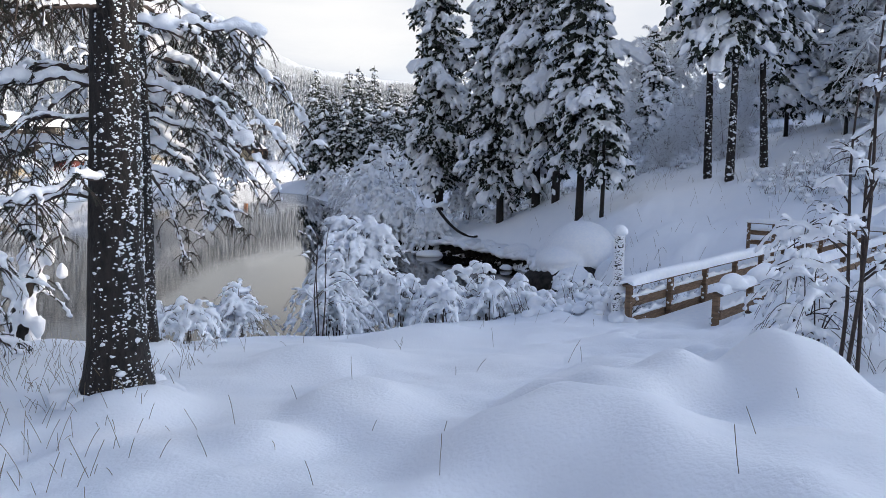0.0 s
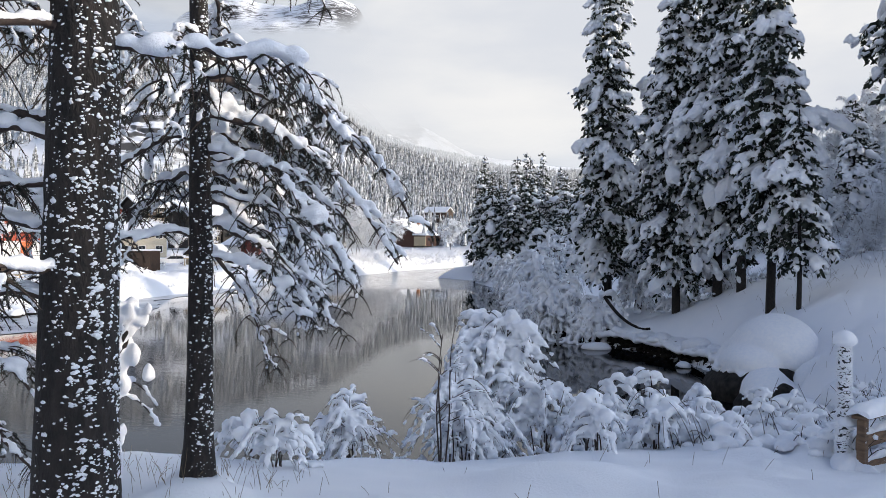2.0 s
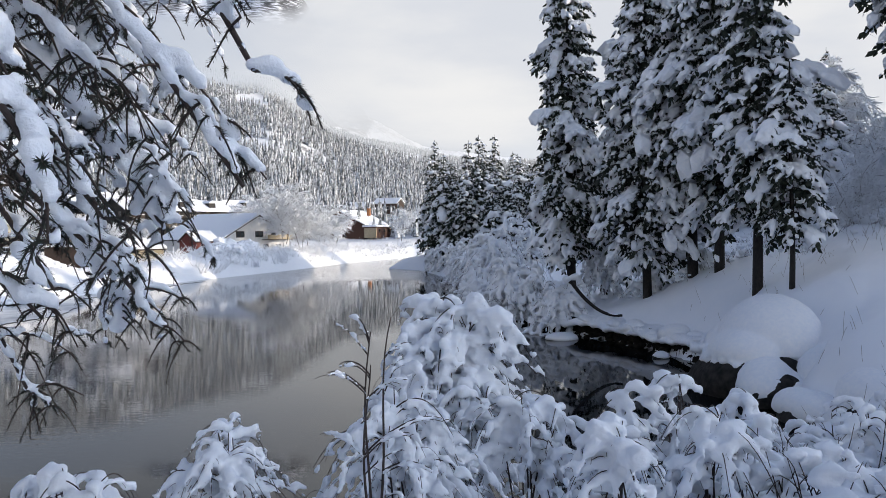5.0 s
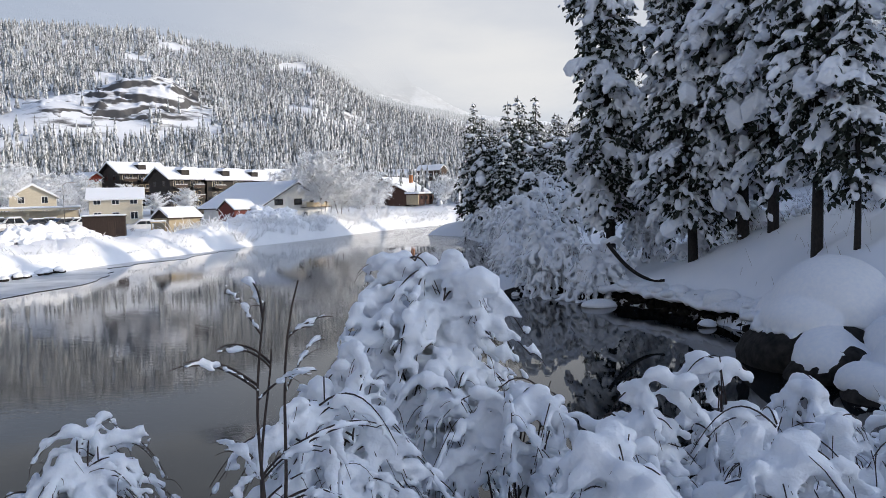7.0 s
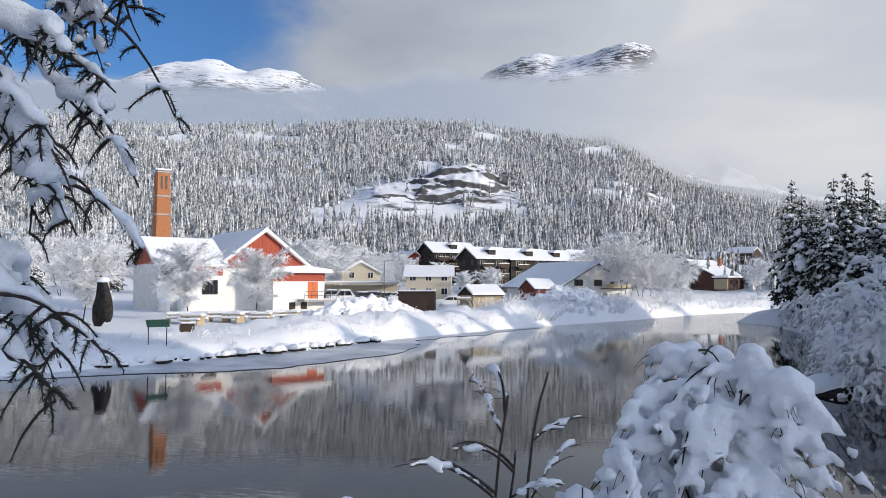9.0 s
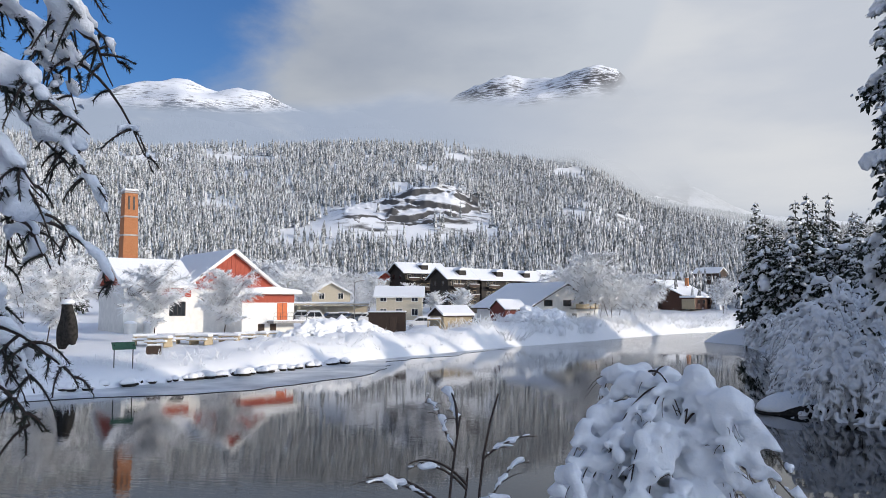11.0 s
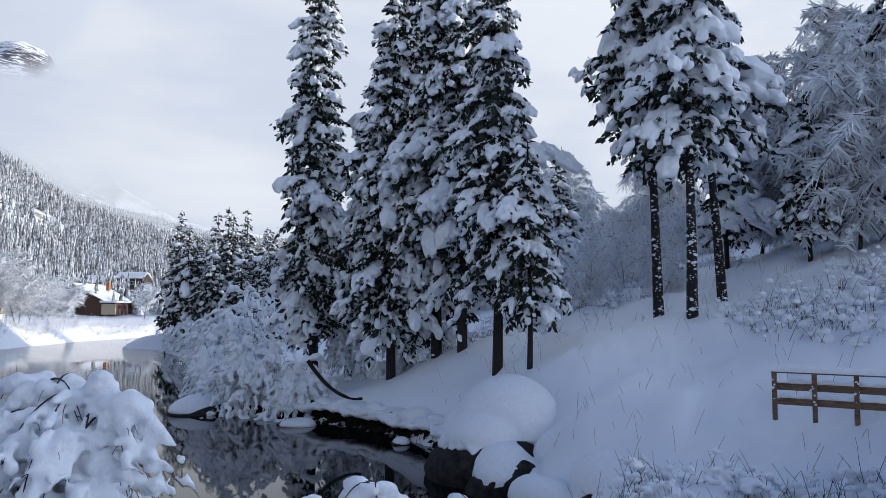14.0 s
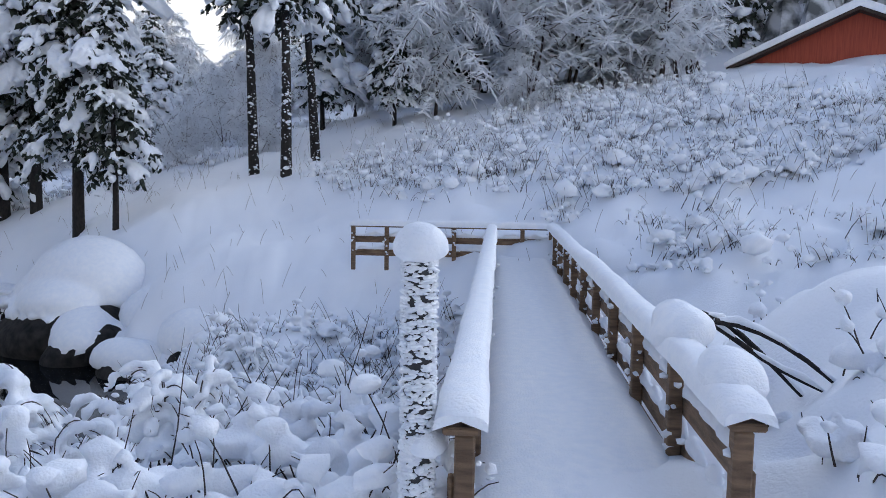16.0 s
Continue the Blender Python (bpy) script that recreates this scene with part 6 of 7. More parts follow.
def car(az, d, yaw, paint, tall=0.0):
    x, y, z = town(az, d)
    root = thing("car", "parked %s car with snow on its roof" % paint, "car", (x, y, z + 0.05), yaw, "cars in the car park")
    g = Geo()
    prism(g, [(-2.1, 0.35), (-2.1, 0.8), (-1.9, 0.9), (-1.1, 0.97), (-0.4, 1.45 + tall), (1.3, 1.45 + tall), (1.95, 0.98), (2.1, 0.9), (2.1, 0.35)], -0.85, 0.85)
    part("body", g, CARPAINT[paint], root, smooth=False)
    for s in (-1, 1):
        lo, hi = sorted((s * 0.845, s * 0.865))
        g = Geo()
        prism(g, [(-0.9, 0.98), (-0.38, 1.36 + tall), (0.35, 1.36 + tall), (0.35, 0.98)], lo, hi)
        part("window", g, WINDOW, root, smooth=False)
        g = Geo()
        prism(g, [(0.43, 0.98), (0.43, 1.36 + tall), (1.22, 1.36 + tall), (1.65, 0.98)], lo, hi)
        part("window", g, WINDOW, root, smooth=False)
        for q in (-1.35, 1.35):
            g = Geo()
            tube(g, [(q, s * 0.68, 0.33), (q, s * 0.88, 0.33)], 0.33, 14)
            w = part("wheel", g, TYRE, root)
            g = Geo()
            tube(g, [(q, s * 0.86, 0.33), (q, s * 0.885, 0.33), (q, s * 0.887, 0.33)], [0.2, 0.2, 0.01], 12)
            part("rim", g, CARPAINT["silver"], w)
        for q in (-2.11, 2.11):
            slab_part(root, "light", (q - 0.02, s * 0.6 - 0.15, 0.65), (q + 0.02, s * 0.6 + 0.15, 0.8), CARPAINT["red"] if q > 0 else CARPAINT["white"])
    slab_part(root, "roof_snow", (-0.4, -0.75, 1.453 + tall), (1.3, 0.75, 1.6 + tall), SNOW, 0.06)
    slab_part(root, "bonnet_snow", (-1.85, -0.7, 0.985), (-1.15, 0.7, 1.06), SNOW, 0.03)


for az, d, yaw, paint, tall in ((31.3, 128, 40, "white", 0.35), (30.0, 131, 50, "dark", 0.0), (29.2, 133, 20, "silver", 0.1), (28.4, 131, 60, "dark", 0.0), (27.6, 132, 60, "silver", 0.0), (27.0, 129, 30, "white", 0.1), (32.2, 138, 35, "silver", 0.2), (20.2, 118, 60, "silver", 0.0), (33.4, 135, 50, "dark", 0.0), (23.4, 112, 30, "white", 0.0)):
    car(az, d, yaw, paint, tall)


def picnic_table(az, d, yaw):
    x, y, z = town(az, d)
    root = thing("picnic_table", "wooden picnic table buried under flat slabs of snow", "table", (x, y, z), yaw, "picnic tables by the mill")
    slab_part(root, "tabletop", (-0.95, -0.4, 0.68), (0.95, 0.4, 0.74), PALE, 0.01)
    slab_part(root, "top_snow", (-0.97, -0.42, 0.744), (0.97, 0.42, 0.98), SNOW, 0.08)
    for s in (-1, 1):
        lo, hi = sorted((s * 0.6, s * 0.9))
        slab_part(root, "bench", (-0.95, lo, 0.40), (0.95, hi, 0.45), PALE, 0.01)
        slab_part(root, "bench_snow", (-0.97, lo - 0.02, 0.453), (0.97, hi + 0.02, 0.62), SNOW, 0.06)
        slab_part(root, "trestle", (s * 0.7 - 0.05, -0.75, 0), (s * 0.7 + 0.05, 0.75, 0.68), PALE, 0.01)


for az, d, yaw in ((42.6, 72, 40), (41.6, 70, 15), (39.9, 74, 30), (38.9, 73, 10), (38.0, 75, 35), (37.0, 74, 20), (36.0, 77, 40), (35.0, 78, 15), (34.2, 80, 30)):
    picnic_table(az, d, yaw)


def info_board():
    x, y, z = town(43.9, 56)
    root = thing("information_board", "green tilted information board on two thin posts", "sign", (x, y, z), 60)
    for s in (-0.6, 0.6):
        g = Geo()
        tube(g, [(s, 0, -0.2), (s, 0, 1.55)], 0.035, 6)
        part("post", g, DARKMETAL, root)
    g = Geo()
    box(g, (-0.75, -0.3, -0.02), (0.75, 0.3, 0.02))
    v = g.v[0]
    g.v[0] = np.stack([v[:, 0], v[:, 1] * 0.6, 1.45 + v[:, 2] + v[:, 1] * 0.75], -1)
    part("panel", g, GREEN, root, smooth=False)


info_board()


def planter():
    x, y, z = town(42.0, 64)
    root = thing("planter_box", "dark planter box half buried in snow", "planter", (x, y, z), 40)
    slab_part(root, "box", (-0.55, -0.4, -0.2), (0.55, 0.4, 0.6), BROWN, 0.03)
    slab_part(root, "snow", (-0.5, -0.35, 0.603), (0.5, 0.35, 0.75), SNOW, 0.06)


planter()


def lamp_mast(az, d, h):
    x, y, z = town(az, d)
    root = thing("lamp_mast", "slim grey street lamp mast beside the car park", "street lamp", (x, y, z), az)
    g = Geo()
    tube(g, [(0, 0, -0.2), (0, 0, h - 0.3), (0.25, 0, h), (0.9, 0, h + 0.1)], [0.07, 0.05, 0.05, 0.04], 7)
    part("mast", g, CONCRETE, root)
    slab_part(root, "lamp_head", (0.8, -0.12, h + 0.02), (1.4, 0.12, h + 0.16), CONCRETE, 0.03)


lamp_mast(28.2, 112, 6.5)
lamp_mast(19.9, 118, 6.5)
lamp_mast(33.0, 120, 6.5)


def standing_stone():
    x, y, z = town(47.4, 68)
    rng = np.random.default_rng(6)
    root = thing("standing_stone", "tall dark standing stone in the snow", "rock", (x, y, z))
    g = Geo()
    blobs(g, rng, [(0, 0, 1.6)], [(0.85, 0.6, 2.0)], None, 3, 0.3, 0.9)
    part("stone", g, ROCK, root)
    g = Geo()
    blobs(g, rng, [(0, 0, 3.6)], [(0.6, 0.45, 0.35)], None, 2, 0.1, 0.3)
    part("snow_cap", g, SNOW, root)


standing_stone()


def bank_rocks():
    rng = np.random.default_rng(18)
    line = np.array([(-36.4, 46), (-35.2, 52), (-33.6, 58), (-32.9, 62), (-32.4, 68), (-32.0, 73)])
    for k in range(64):
        f = (k + rng.uniform(0, 1)) / 64 * 5
        i = int(f)
        p = line[i] + (line[i + 1] - line[i]) * (f - i) + rng.normal(size=2) * 0.3 + (-0.3, 0)
        root = thing("bank_stone", "dark stone with a snow cap on the far shore", "rock", (p[0], p[1], 0.12), rng.uniform(0, 360), "stones along the far shore")
        s = rng.uniform(0.2, 0.5)
        g = Geo()
        blobs(g, rng, [(0, 0, 0)], [(s, s * 0.8, s * 0.7)], None, 2, 0.2, 0.9)
        part("stone", g, ROCK, root)
        g = Geo()
        blobs(g, rng, [(-0.1 * s, 0, s * 0.25)], [(s * 1.15, s * 0.95, s * 0.75)], None, 2, 0.15, 0.2)
        part("snow_cap", g, SNOW, root)


bank_rocks()


def plough_heaps():
    """Heaps of ploughed snow clods along the far bank."""
    rng = np.random.default_rng(23)
    for az, d, ln, wide, high in ((29.6, 82, 5.0, 2.2, 1.9), (28.0, 84, 3.0, 1.8, 1.2), (31.4, 79, 3.0, 1.8, 1.4), (15.4, 112, 4.0, 2.4, 1.7), (13.8, 116, 4.0, 2.2, 2.0)):
        x, y, z = town(az, d)
        root = thing("snow_heap", "heap of ploughed lumpy snow on the far bank", "snow heap", (x, y, z - 0.2), 62, "ploughed snow heaps")
        g = Geo()
        n = 110
        u, w = rng.normal(size=n) * 0.45, rng.normal(size=n) * 0.45
        top = np.exp(-(u ** 2 + w ** 2) * 1.6) * high
        c = np.stack([u * ln, w * wide, top * rng.uniform(0.55, 1.0, n)], -1)
        blobs(g, rng, c, rng.uniform(0.25, 0.75, (n, 1)) * np.array([[1.1, 1.0, 0.85]]), None, 1, 0.45, 0.9)
        stuff_part("snow_clod", fused(g, "snow_clod", SNOW, 0.09, 1), SNOW, root, "broken clods of snow")


plough_heaps()


def shore_ice():
    """Thin grey ice that grows out from the far shore."""
    g = Geo()
    ys = np.linspace(40, 100, 120)
    xb = np.interp(ys, [40, 48, 62, 76, 101], [-39, -36, -33, -32, -27]) - 1.5
    wide = 1.5 + 6.5 * smooth(-np.abs(ys - 58), -22, -4) + 1.2 * vnoise(ys / 3.0, ys * 0, 3, 3) + 1.5 * smooth(-np.abs(ys - 84), -8, 0)
    v = np.stack([np.r_[xb, xb + 1.5 + np.maximum(0.4, wide)], np.r_[ys, ys], np.full(240, 0.03)], -1)
    g.add(v, [[i, i + 1, 121 + i, 120 + i] for i in range(119)])
    ice = material("river_ice", (0.30, 0.33, 0.37), (0.78, 0.80, 0.82), 0.35, 0.35, 0.15, 3.0)
    tagged(part("shore_ice", g, ice), "grey snow-dusted ice along the far shore", "ice", kind="structure")


shore_ice()


# ---- woods ----
def forest_material():
    mat = material("distant_snowy_conifers", (0.020, 0.026, 0.024), (0.055, 0.062, 0.060), 0.85, 0.8, 0.0, vary=0.5)
    n, l = mat.node_tree.nodes, mat.node_tree.links
    b = n["Principled BSDF"]
    base = b.inputs["Base Color"].links[0].from_socket
    geo = n.new("ShaderNodeNewGeometry")
    tc = n.new("ShaderNodeTexCoord")
    nz = n.new("ShaderNodeTexNoise")
    nz.inputs["Scale"].default_value = 0.9
    nz.inputs["Detail"].default_value = 3
    l.new(tc.outputs["Object"], nz.inputs["Vector"])
    add = n.new("ShaderNodeMath")
    add.operation = "MULTIPLY_ADD"
    add.inputs[1].default_value = 0.22
    l.new(geo.outputs["Random Per Island"], add.inputs[0])
    l.new(nz.outputs["Fac"], add.inputs[2])
    r = n.new("ShaderNodeMapRange")
    r.inputs["From Min"].default_value = 0.50
    r.inputs["From Max"].default_value = 0.70
    r.inputs["To Min"].default_value = 0.10
    r.inputs["To Max"].default_value = 0.85
    l.new(add.outputs["Value"], r.inputs["Value"])
    mix = n.new("ShaderNodeMix")
    mix.data_type = "RGBA"
    mix.inputs["B"].default_value = (0.72, 0.74, 0.77, 1)
    l.new(base, mix.inputs["A"])
    l.new(r.outputs["Result"], mix.inputs["Factor"])
    l.new(mix.outputs["Result"], b.inputs["Base Color"])
    return mat


FOREST = forest_material()


def cone_trees(rng, x, y, z, h, w, sides=5):
    """Many small conifers in one mesh: three ragged skirts each."""
    g = Geo()
    n = len(x)
    a = np.arange(sides) * 2 * np.pi / sides
    f = np.stack([np.arange(sides), (np.arange(sides) + 1) % sides, np.full(sides, sides)], -1)
    for lo, hi, wide in ((0.05, 0.55, 1.0), (0.32, 0.8, 0.72), (0.6, 1.0, 0.42)):
        r = w[:, None] * wide * rng.uniform(0.7, 1.3, (n, sides))
        t = a[None] + rng.uniform(0, 6.28, (n, 1))
        ring = np.stack([x[:, None] + np.cos(t) * r, y[:, None] + np.sin(t) * r, z[:, None] + h[:, None] * (lo + rng.uniform(-0.05, 0.05, (n, sides)))], -1)
        tip = np.stack([x + rng.normal(size=n) * 0.05 * w, y, z + h * hi], -1)[:, None]
        g.add(np.concatenate([ring, tip], 1), (f[None] + (np.arange(n) * (sides + 1))[:, None, None]).reshape(-1, 3))
    return g


def far_forest():
    rng = np.random.default_rng(91)
    n = 62000
    az = rng.uniform(-16, 66, n)
    d = 255 + 900 * rng.uniform(0, 1, n) ** 0.8
    x, y = 1 - d * np.sin(np.radians(az)), 12 + d * np.cos(np.radians(az))
    clump = vnoise(x / 55, y / 55, 71, 3) + 0.35 * vnoise(x / 14, y / 14, 72, 2)
    high = smooth(d, 650, 1100)
    knoll = np.exp(-(((az - 24) / 6.0) ** 2)) * (d > 425) * (d < 520)
    keep = (clump > -0.28 + 0.55 * high) & (rng.uniform(0, 1, n) > knoll * 0.97)
    keep &= ~((d < 300) & (az > 12) & (clump < 0.1))
    x, y, d = x[keep], y[keep], d[keep]
    z = land(x, y)
    h = rng.uniform(5.5, 11.5, len(x)) * (1 - 0.3 * smooth(d, 700, 1150))
    g = cone_trees(rng, x, y, z, h, h * rng.uniform(0.10, 0.165, len(x)))
    tagged(part("distant_forest", g, FOREST, smooth=False), "snow-dusted conifer forest covering the mountainside", "forest", kind="stuff")


far_forest()


def knoll_ledges():
    """A broken cliff with snowy ledges that stands out of the forest."""
    n, m = 240, 70
    az, d = np.meshgrid(np.radians(np.linspace(14.5, 33, n)), np.linspace(428, 540, m), indexing="ij")
    x, y = 1 - d * np.sin(az), 12 + d * np.cos(az)
    deg = np.degrees(az)
    z = land(x, y)
    body = np.exp(-(((deg - 24) / 5.2) ** 4)) * smooth(d, 438, 452) * (1 - smooth(d, 500, 532))
    h = z + body * (-6 + 6 * smooth(d, 440, 485) + 5 * vnoise(x / 22, y / 22, 45, 4))
    bend = 9.0 * vnoise(x / 24, y / 24, 46, 4)
    step = (h + bend) / 7.5
    frac = step - np.floor(step)
    ledge = (np.floor(step) + smooth(frac, 0.45, 0.95)) * 7.5 - bend
    much = body * np.clip(0.45 + 0.7 * vnoise(x / 18, y / 18, 47, 2), 0, 1)
    z = h * (1 - much) + ledge * much + 2.5 * body - 1.5 * (1 - smooth(body, 0.02, 0.2))
    g = Geo()
    i, j = np.meshgrid(np.arange(n - 1), np.arange(m - 1), indexing="ij")
    g.add(np.stack([x, y, z], -1), np.stack([i * m + j, i * m + j + 1, (i + 1) * m + j + 1, (i + 1) * m + j], -1).reshape(-1, 4))
    root = thing("rock_knoll", "broken dark cliff with snowy ledges in the forest", "cliff")
    part("rock", g, bpy.data.materials["snow_ground"], root)


knoll_ledges()

# dark spruce wood on the point upstream
rw = np.random.default_rng(33)
kinds = []
for k in range(4):
    h = (13, 15, 16.5, 11)[k]
    kinds.append(spruce("spruce_tree", "dark snow-dusted spruce in the wood by the river", (14 + k * 3, 128 + 3 * k, lie(14 + 3 * k, 128 + 3 * k)), h, 3.3, 300 + k, 0.04, 0.75, whorl=0.8, taper=0.8, group="spruce wood upstream", fan=False))
kinds[2].location = (9.7, 146.6, lie(9.7, 146.6) - 0.5)
for k in range(110):
    f = rw.uniform(0, 1)
    x, y = 0.5 + 34 * f ** 1.4 + rw.normal() * 1.0, 94 + 38 * rw.uniform(0, 1) ** 0.6 + 4 * f
    if river_distance(np.array([x]), np.array([y]))[0] < 1.2:
        continue
    o = copy_thing(kinds[k % 4], pose(x, y, lie(x, y) - 0.2, 0, 0, rw.uniform(0, 360)))
    s = rw.uniform(0.72, 1.1)
    o.scale = (s, s, s)

# frosted birches: a few grown, the rest copied
fk = [frost_tree("birch_tree", "bare birch white with hoar frost", (*town(11.0, 128)[:2], town(11.0, 128)[2]), 11, 9, 401, 44, 150, 0.015, 0.35, "frosted birches in the town", 2),
      frost_tree("birch_tree", "small round birch white with hoar frost", town(42.0, 76), 7.4, 6.4, 402, 44, 150, 0.017, 0.3, "frosted birches in the town"),
      frost_tree("birch_tree", "broad frosted birch behind the houses", town(33, 165), 12, 10, 403, 40, 130, 0.017, 0.35, "frosted birches in the town", 2)]
rb = np.random.default_rng(44)
spots = [(37.4, 84, 1, 1.0), (48.6, 72, 1, 0.95), (9.6, 133, 0, 0.9), (8.2, 150, 0, 0.85), (7.0, 170, 2, 0.8), (12.8, 140, 2, 0.9), (10.4, 165, 2, 0.8), (20.5, 165, 1, 0.9), (24.4, 185, 0, 0.7), (29.0, 190, 2, 0.9), (31.5, 200, 0, 1.1), (33.2, 185, 2, 1.15), (28.0, 215, 0, 1.0), (26.4, 170, 1, 1.0), (35.2, 190, 0, 1.2), (30.4, 225, 2, 1.2), (27.2, 200, 0, 0.9), (22.3, 180, 1, 0.8), (40, 190, 2, 1.1), (43, 185, 0, 1.1), (45.5, 190, 2, 1.0), (38, 210, 0, 1.2), (47.5, 170, 2, 1.1), (50, 160, 0, 1.0), (53, 150, 2, 1.0), (17.6, 185, 1, 0.8), (13.0, 180, 0, 0.8), (9.0, 200, 2, 0.8), (2.0, 240, 0, 0.9), (-0.5, 250, 2, 0.9)]
for az, d, k, s in spots:
    o = copy_thing(fk[k], pose(*town(az, d), 0, 0, rb.uniform(0, 360)))
    o.scale = (s, s, s)
# snowy conifers behind the mill
for k in range(26):
    az, d = rb.uniform(30, 54), rb.uniform(175, 245)
    o = copy_thing(kinds[k % 4], pose(*town(az, d), 0, 0, rb.uniform(0, 360)))
    s = rb.uniform(0.5, 0.95)
    o.scale = (s, s, s)

# low frosted scrub along the far shore
g = Geo()
sy = np.r_[rb.uniform(100, 190, 300), rb.uniform(44, 100, 120)]
sx = np.interp(sy, [44, 62, 76, 100, 122, 150, 172, 190], [-37.5, -33.5, -32.5, -27.5, -20.5, -13.5, -3.5, 30]) - np.abs(rb.normal(size=420)) * np.r_[np.full(300, 5.0), np.full(120, 3.0)] - 0.5
sz = land(sx, sy)
for k, (x, y, z) in enumerate(zip(sx, sy, sz)):
    for q in range(9):
        t = arc(rb, (x + rb.normal() * 0.4, y + rb.normal() * 0.4, z), rb.uniform(0, 6.28), rb.uniform(0.3, 1.3) * (1 if k < 300 else 0.4), rb.uniform(0.8, 2.2), rb.uniform(0.2, 1.2), 5)
        tube(g, t, np.linspace(0.05, 0.02, 5) * (1 if k < 300 else 0.6), 3)
tagged(part("shore_scrub", g, FROST), "frosted scrub along the far shore", "shrub", kind="stuff")

# weeping birches bowed over the water on the point
POINT = "bowed birches on the point"
for k, (x, y, h, r, st) in enumerate(((5.4, 51.6, 4.2, 2.4, 12), (7.3, 49.2, 3.2, 1.9, 11), (3.9, 55.0, 3.0, 2.0, 10), (4.6, 59.5, 4.4, 2.4, 10), (10.4, 52.8, 4.2, 2.0, 9), (4.4, 68, 4.2, 2.4, 8), (4.6, 78, 4.0, 2.4, 8), (3.8, 88, 4.0, 2.4, 8), (4.0, 98, 4.0, 2.6, 7), (2.0, 108, 3.4, 2.4, 7), (12.0, 48.6, 2.6, 1.4, 8), (6.4, 63, 6.0, 2.6, 9), (14.2, 47.0, 1.6, 1.2, 7))):
    bent_shrub("birch_tree", "white bowed birch drooping over the water", (x, y, lie(x, y) - 0.1), 500 + k, st, h, r, 0.10 + 0.0008 * y, 11 if k < 5 else 6, POINT, "tree", 1.2, twigs=4 if k < 5 else 2, near=k < 5 or k > 9, voxel=0.055)

# hillside behind the footbridge
HILL = "frosted trees on the hillside"
hk = [frost_tree("birch_tree", "tall birch bowed and white with snow", (31, 44.5, lie(31, 44.5)), 11.5, 6.0, 601, 60, 120, 0.018, 0.9, HILL, 1, 0.07),
      frost_tree("birch_tree", "slender snow-covered birch on the slope", (40, 33, lie(40, 33)), 13, 6.5, 602, 54, 110, 0.0145, 0.45, HILL, 2, 0.08),
      frost_tree("birch_tree", "low bushy tree thick with snow", (26, 50, lie(26, 50)), 5.0, 4.6, 603, 34, 110, 0.018, 0.8, HILL, 3, 0.05)]
sk = [spruce("spruce_tree", "young spruce thick with snow on the slope", (33.8, 44.0, lie(33.8, 44.0) - 0.1), 8.5, 1.7, 611, 0.2, 1.0, group=HILL),
      spruce("spruce_tree", "tall dark spruce behind the slope", (45.3, 94.7, lie(45.3, 94.7) - 0.2), 17, 2.6, 612, 0.05, 0.9, whorl=1.0, group=HILL, fan=False)]
rh = np.random.default_rng(66)
for k in range(98):
    if k < 63:
        x, y = 31 + 24 * rh.uniform(0, 1) ** 1.5, rh.uniform(24, 60)
        if x < 33 + 0.12 * abs(y - 36) or (y < 28 and 36 < x < 50) or math.atan2(x - 1.6, y - 10.7) < 0.80:
            continue
    else:
        x, y = rh.uniform(26, 60), rh.uniform(56, 92)
    kind = rh.choice([0, 0, 1, 1, 1, 2, 3, 0, 1, 4]) if k < 63 else rh.choice([0, 2, 2, 3])
    src = (hk + sk)[kind]
    o = copy_thing(src, pose(x, y, lie(x, y) - 0.15, 0, 0, rh.uniform(0, 360)))
    s = rh.uniform(0.75, 1.25) * (0.9 if kind == 4 else 1)
    o.scale = (s, s, s)
for src, x, y, s in ((hk[0], 27.9, 35.3, 0.85), (sk[0], 26.6, 36.7, 0.9), (sk[1], 34.5, 39.2, 1.0), (sk[0], 27.6, 43.0, 1.15), (sk[0], 28.5, 63.0, 1.25), (sk[0], 31.5, 66.0, 0.85), (hk[2], 24.0, 43.5, 0.8), (hk[2], 22.0, 47.0, 0.7), (hk[1], 33.5, 30.0, 0.9), (hk[1], 31.0, 32.5, 0.8), (hk[2], 29.5, 31.5, 0.6)):
    o = copy_thing(src, pose(x, y, lie(x, y) - 0.15, 0, 0, rh.uniform(0, 360)))
    o.scale = (s, s, s)
# trees added on the brow, mostly unseen, to keep the sun off the inlet, beyond the slope and behind the walk
nb = 420
bx, by = rh.uniform(50, 72, nb), rh.uniform(-45, 95, nb)
brow = cone_trees(rh, bx, by, land(bx, by) - 0.3, rh.uniform(5.5, 9.0, nb), rh.uniform(1.0, 1.6, nb), 7)
tagged(part("brow_wood", brow, FOREST, smooth=False), "snow-dusted conifers added along the brow of the hill to block the sun", "forest", kind="stuff")


def hill_house():
    x, y = 43.8, 22.2
    root = thing("red_house", "red wooden house with a snowy roof up the slope", "house", (x, y, 8.6), -75)
    gable_body(root, 10, 10, 2.5, 2.2, RED, RED, 0.9, 0.4, y0=0.0, edge_mat=BROWN)
    for q in (-2.5, 2.5):
        window(root, "y", q, 0.8, 1.2, 1.2, -0.01)


hill_house()


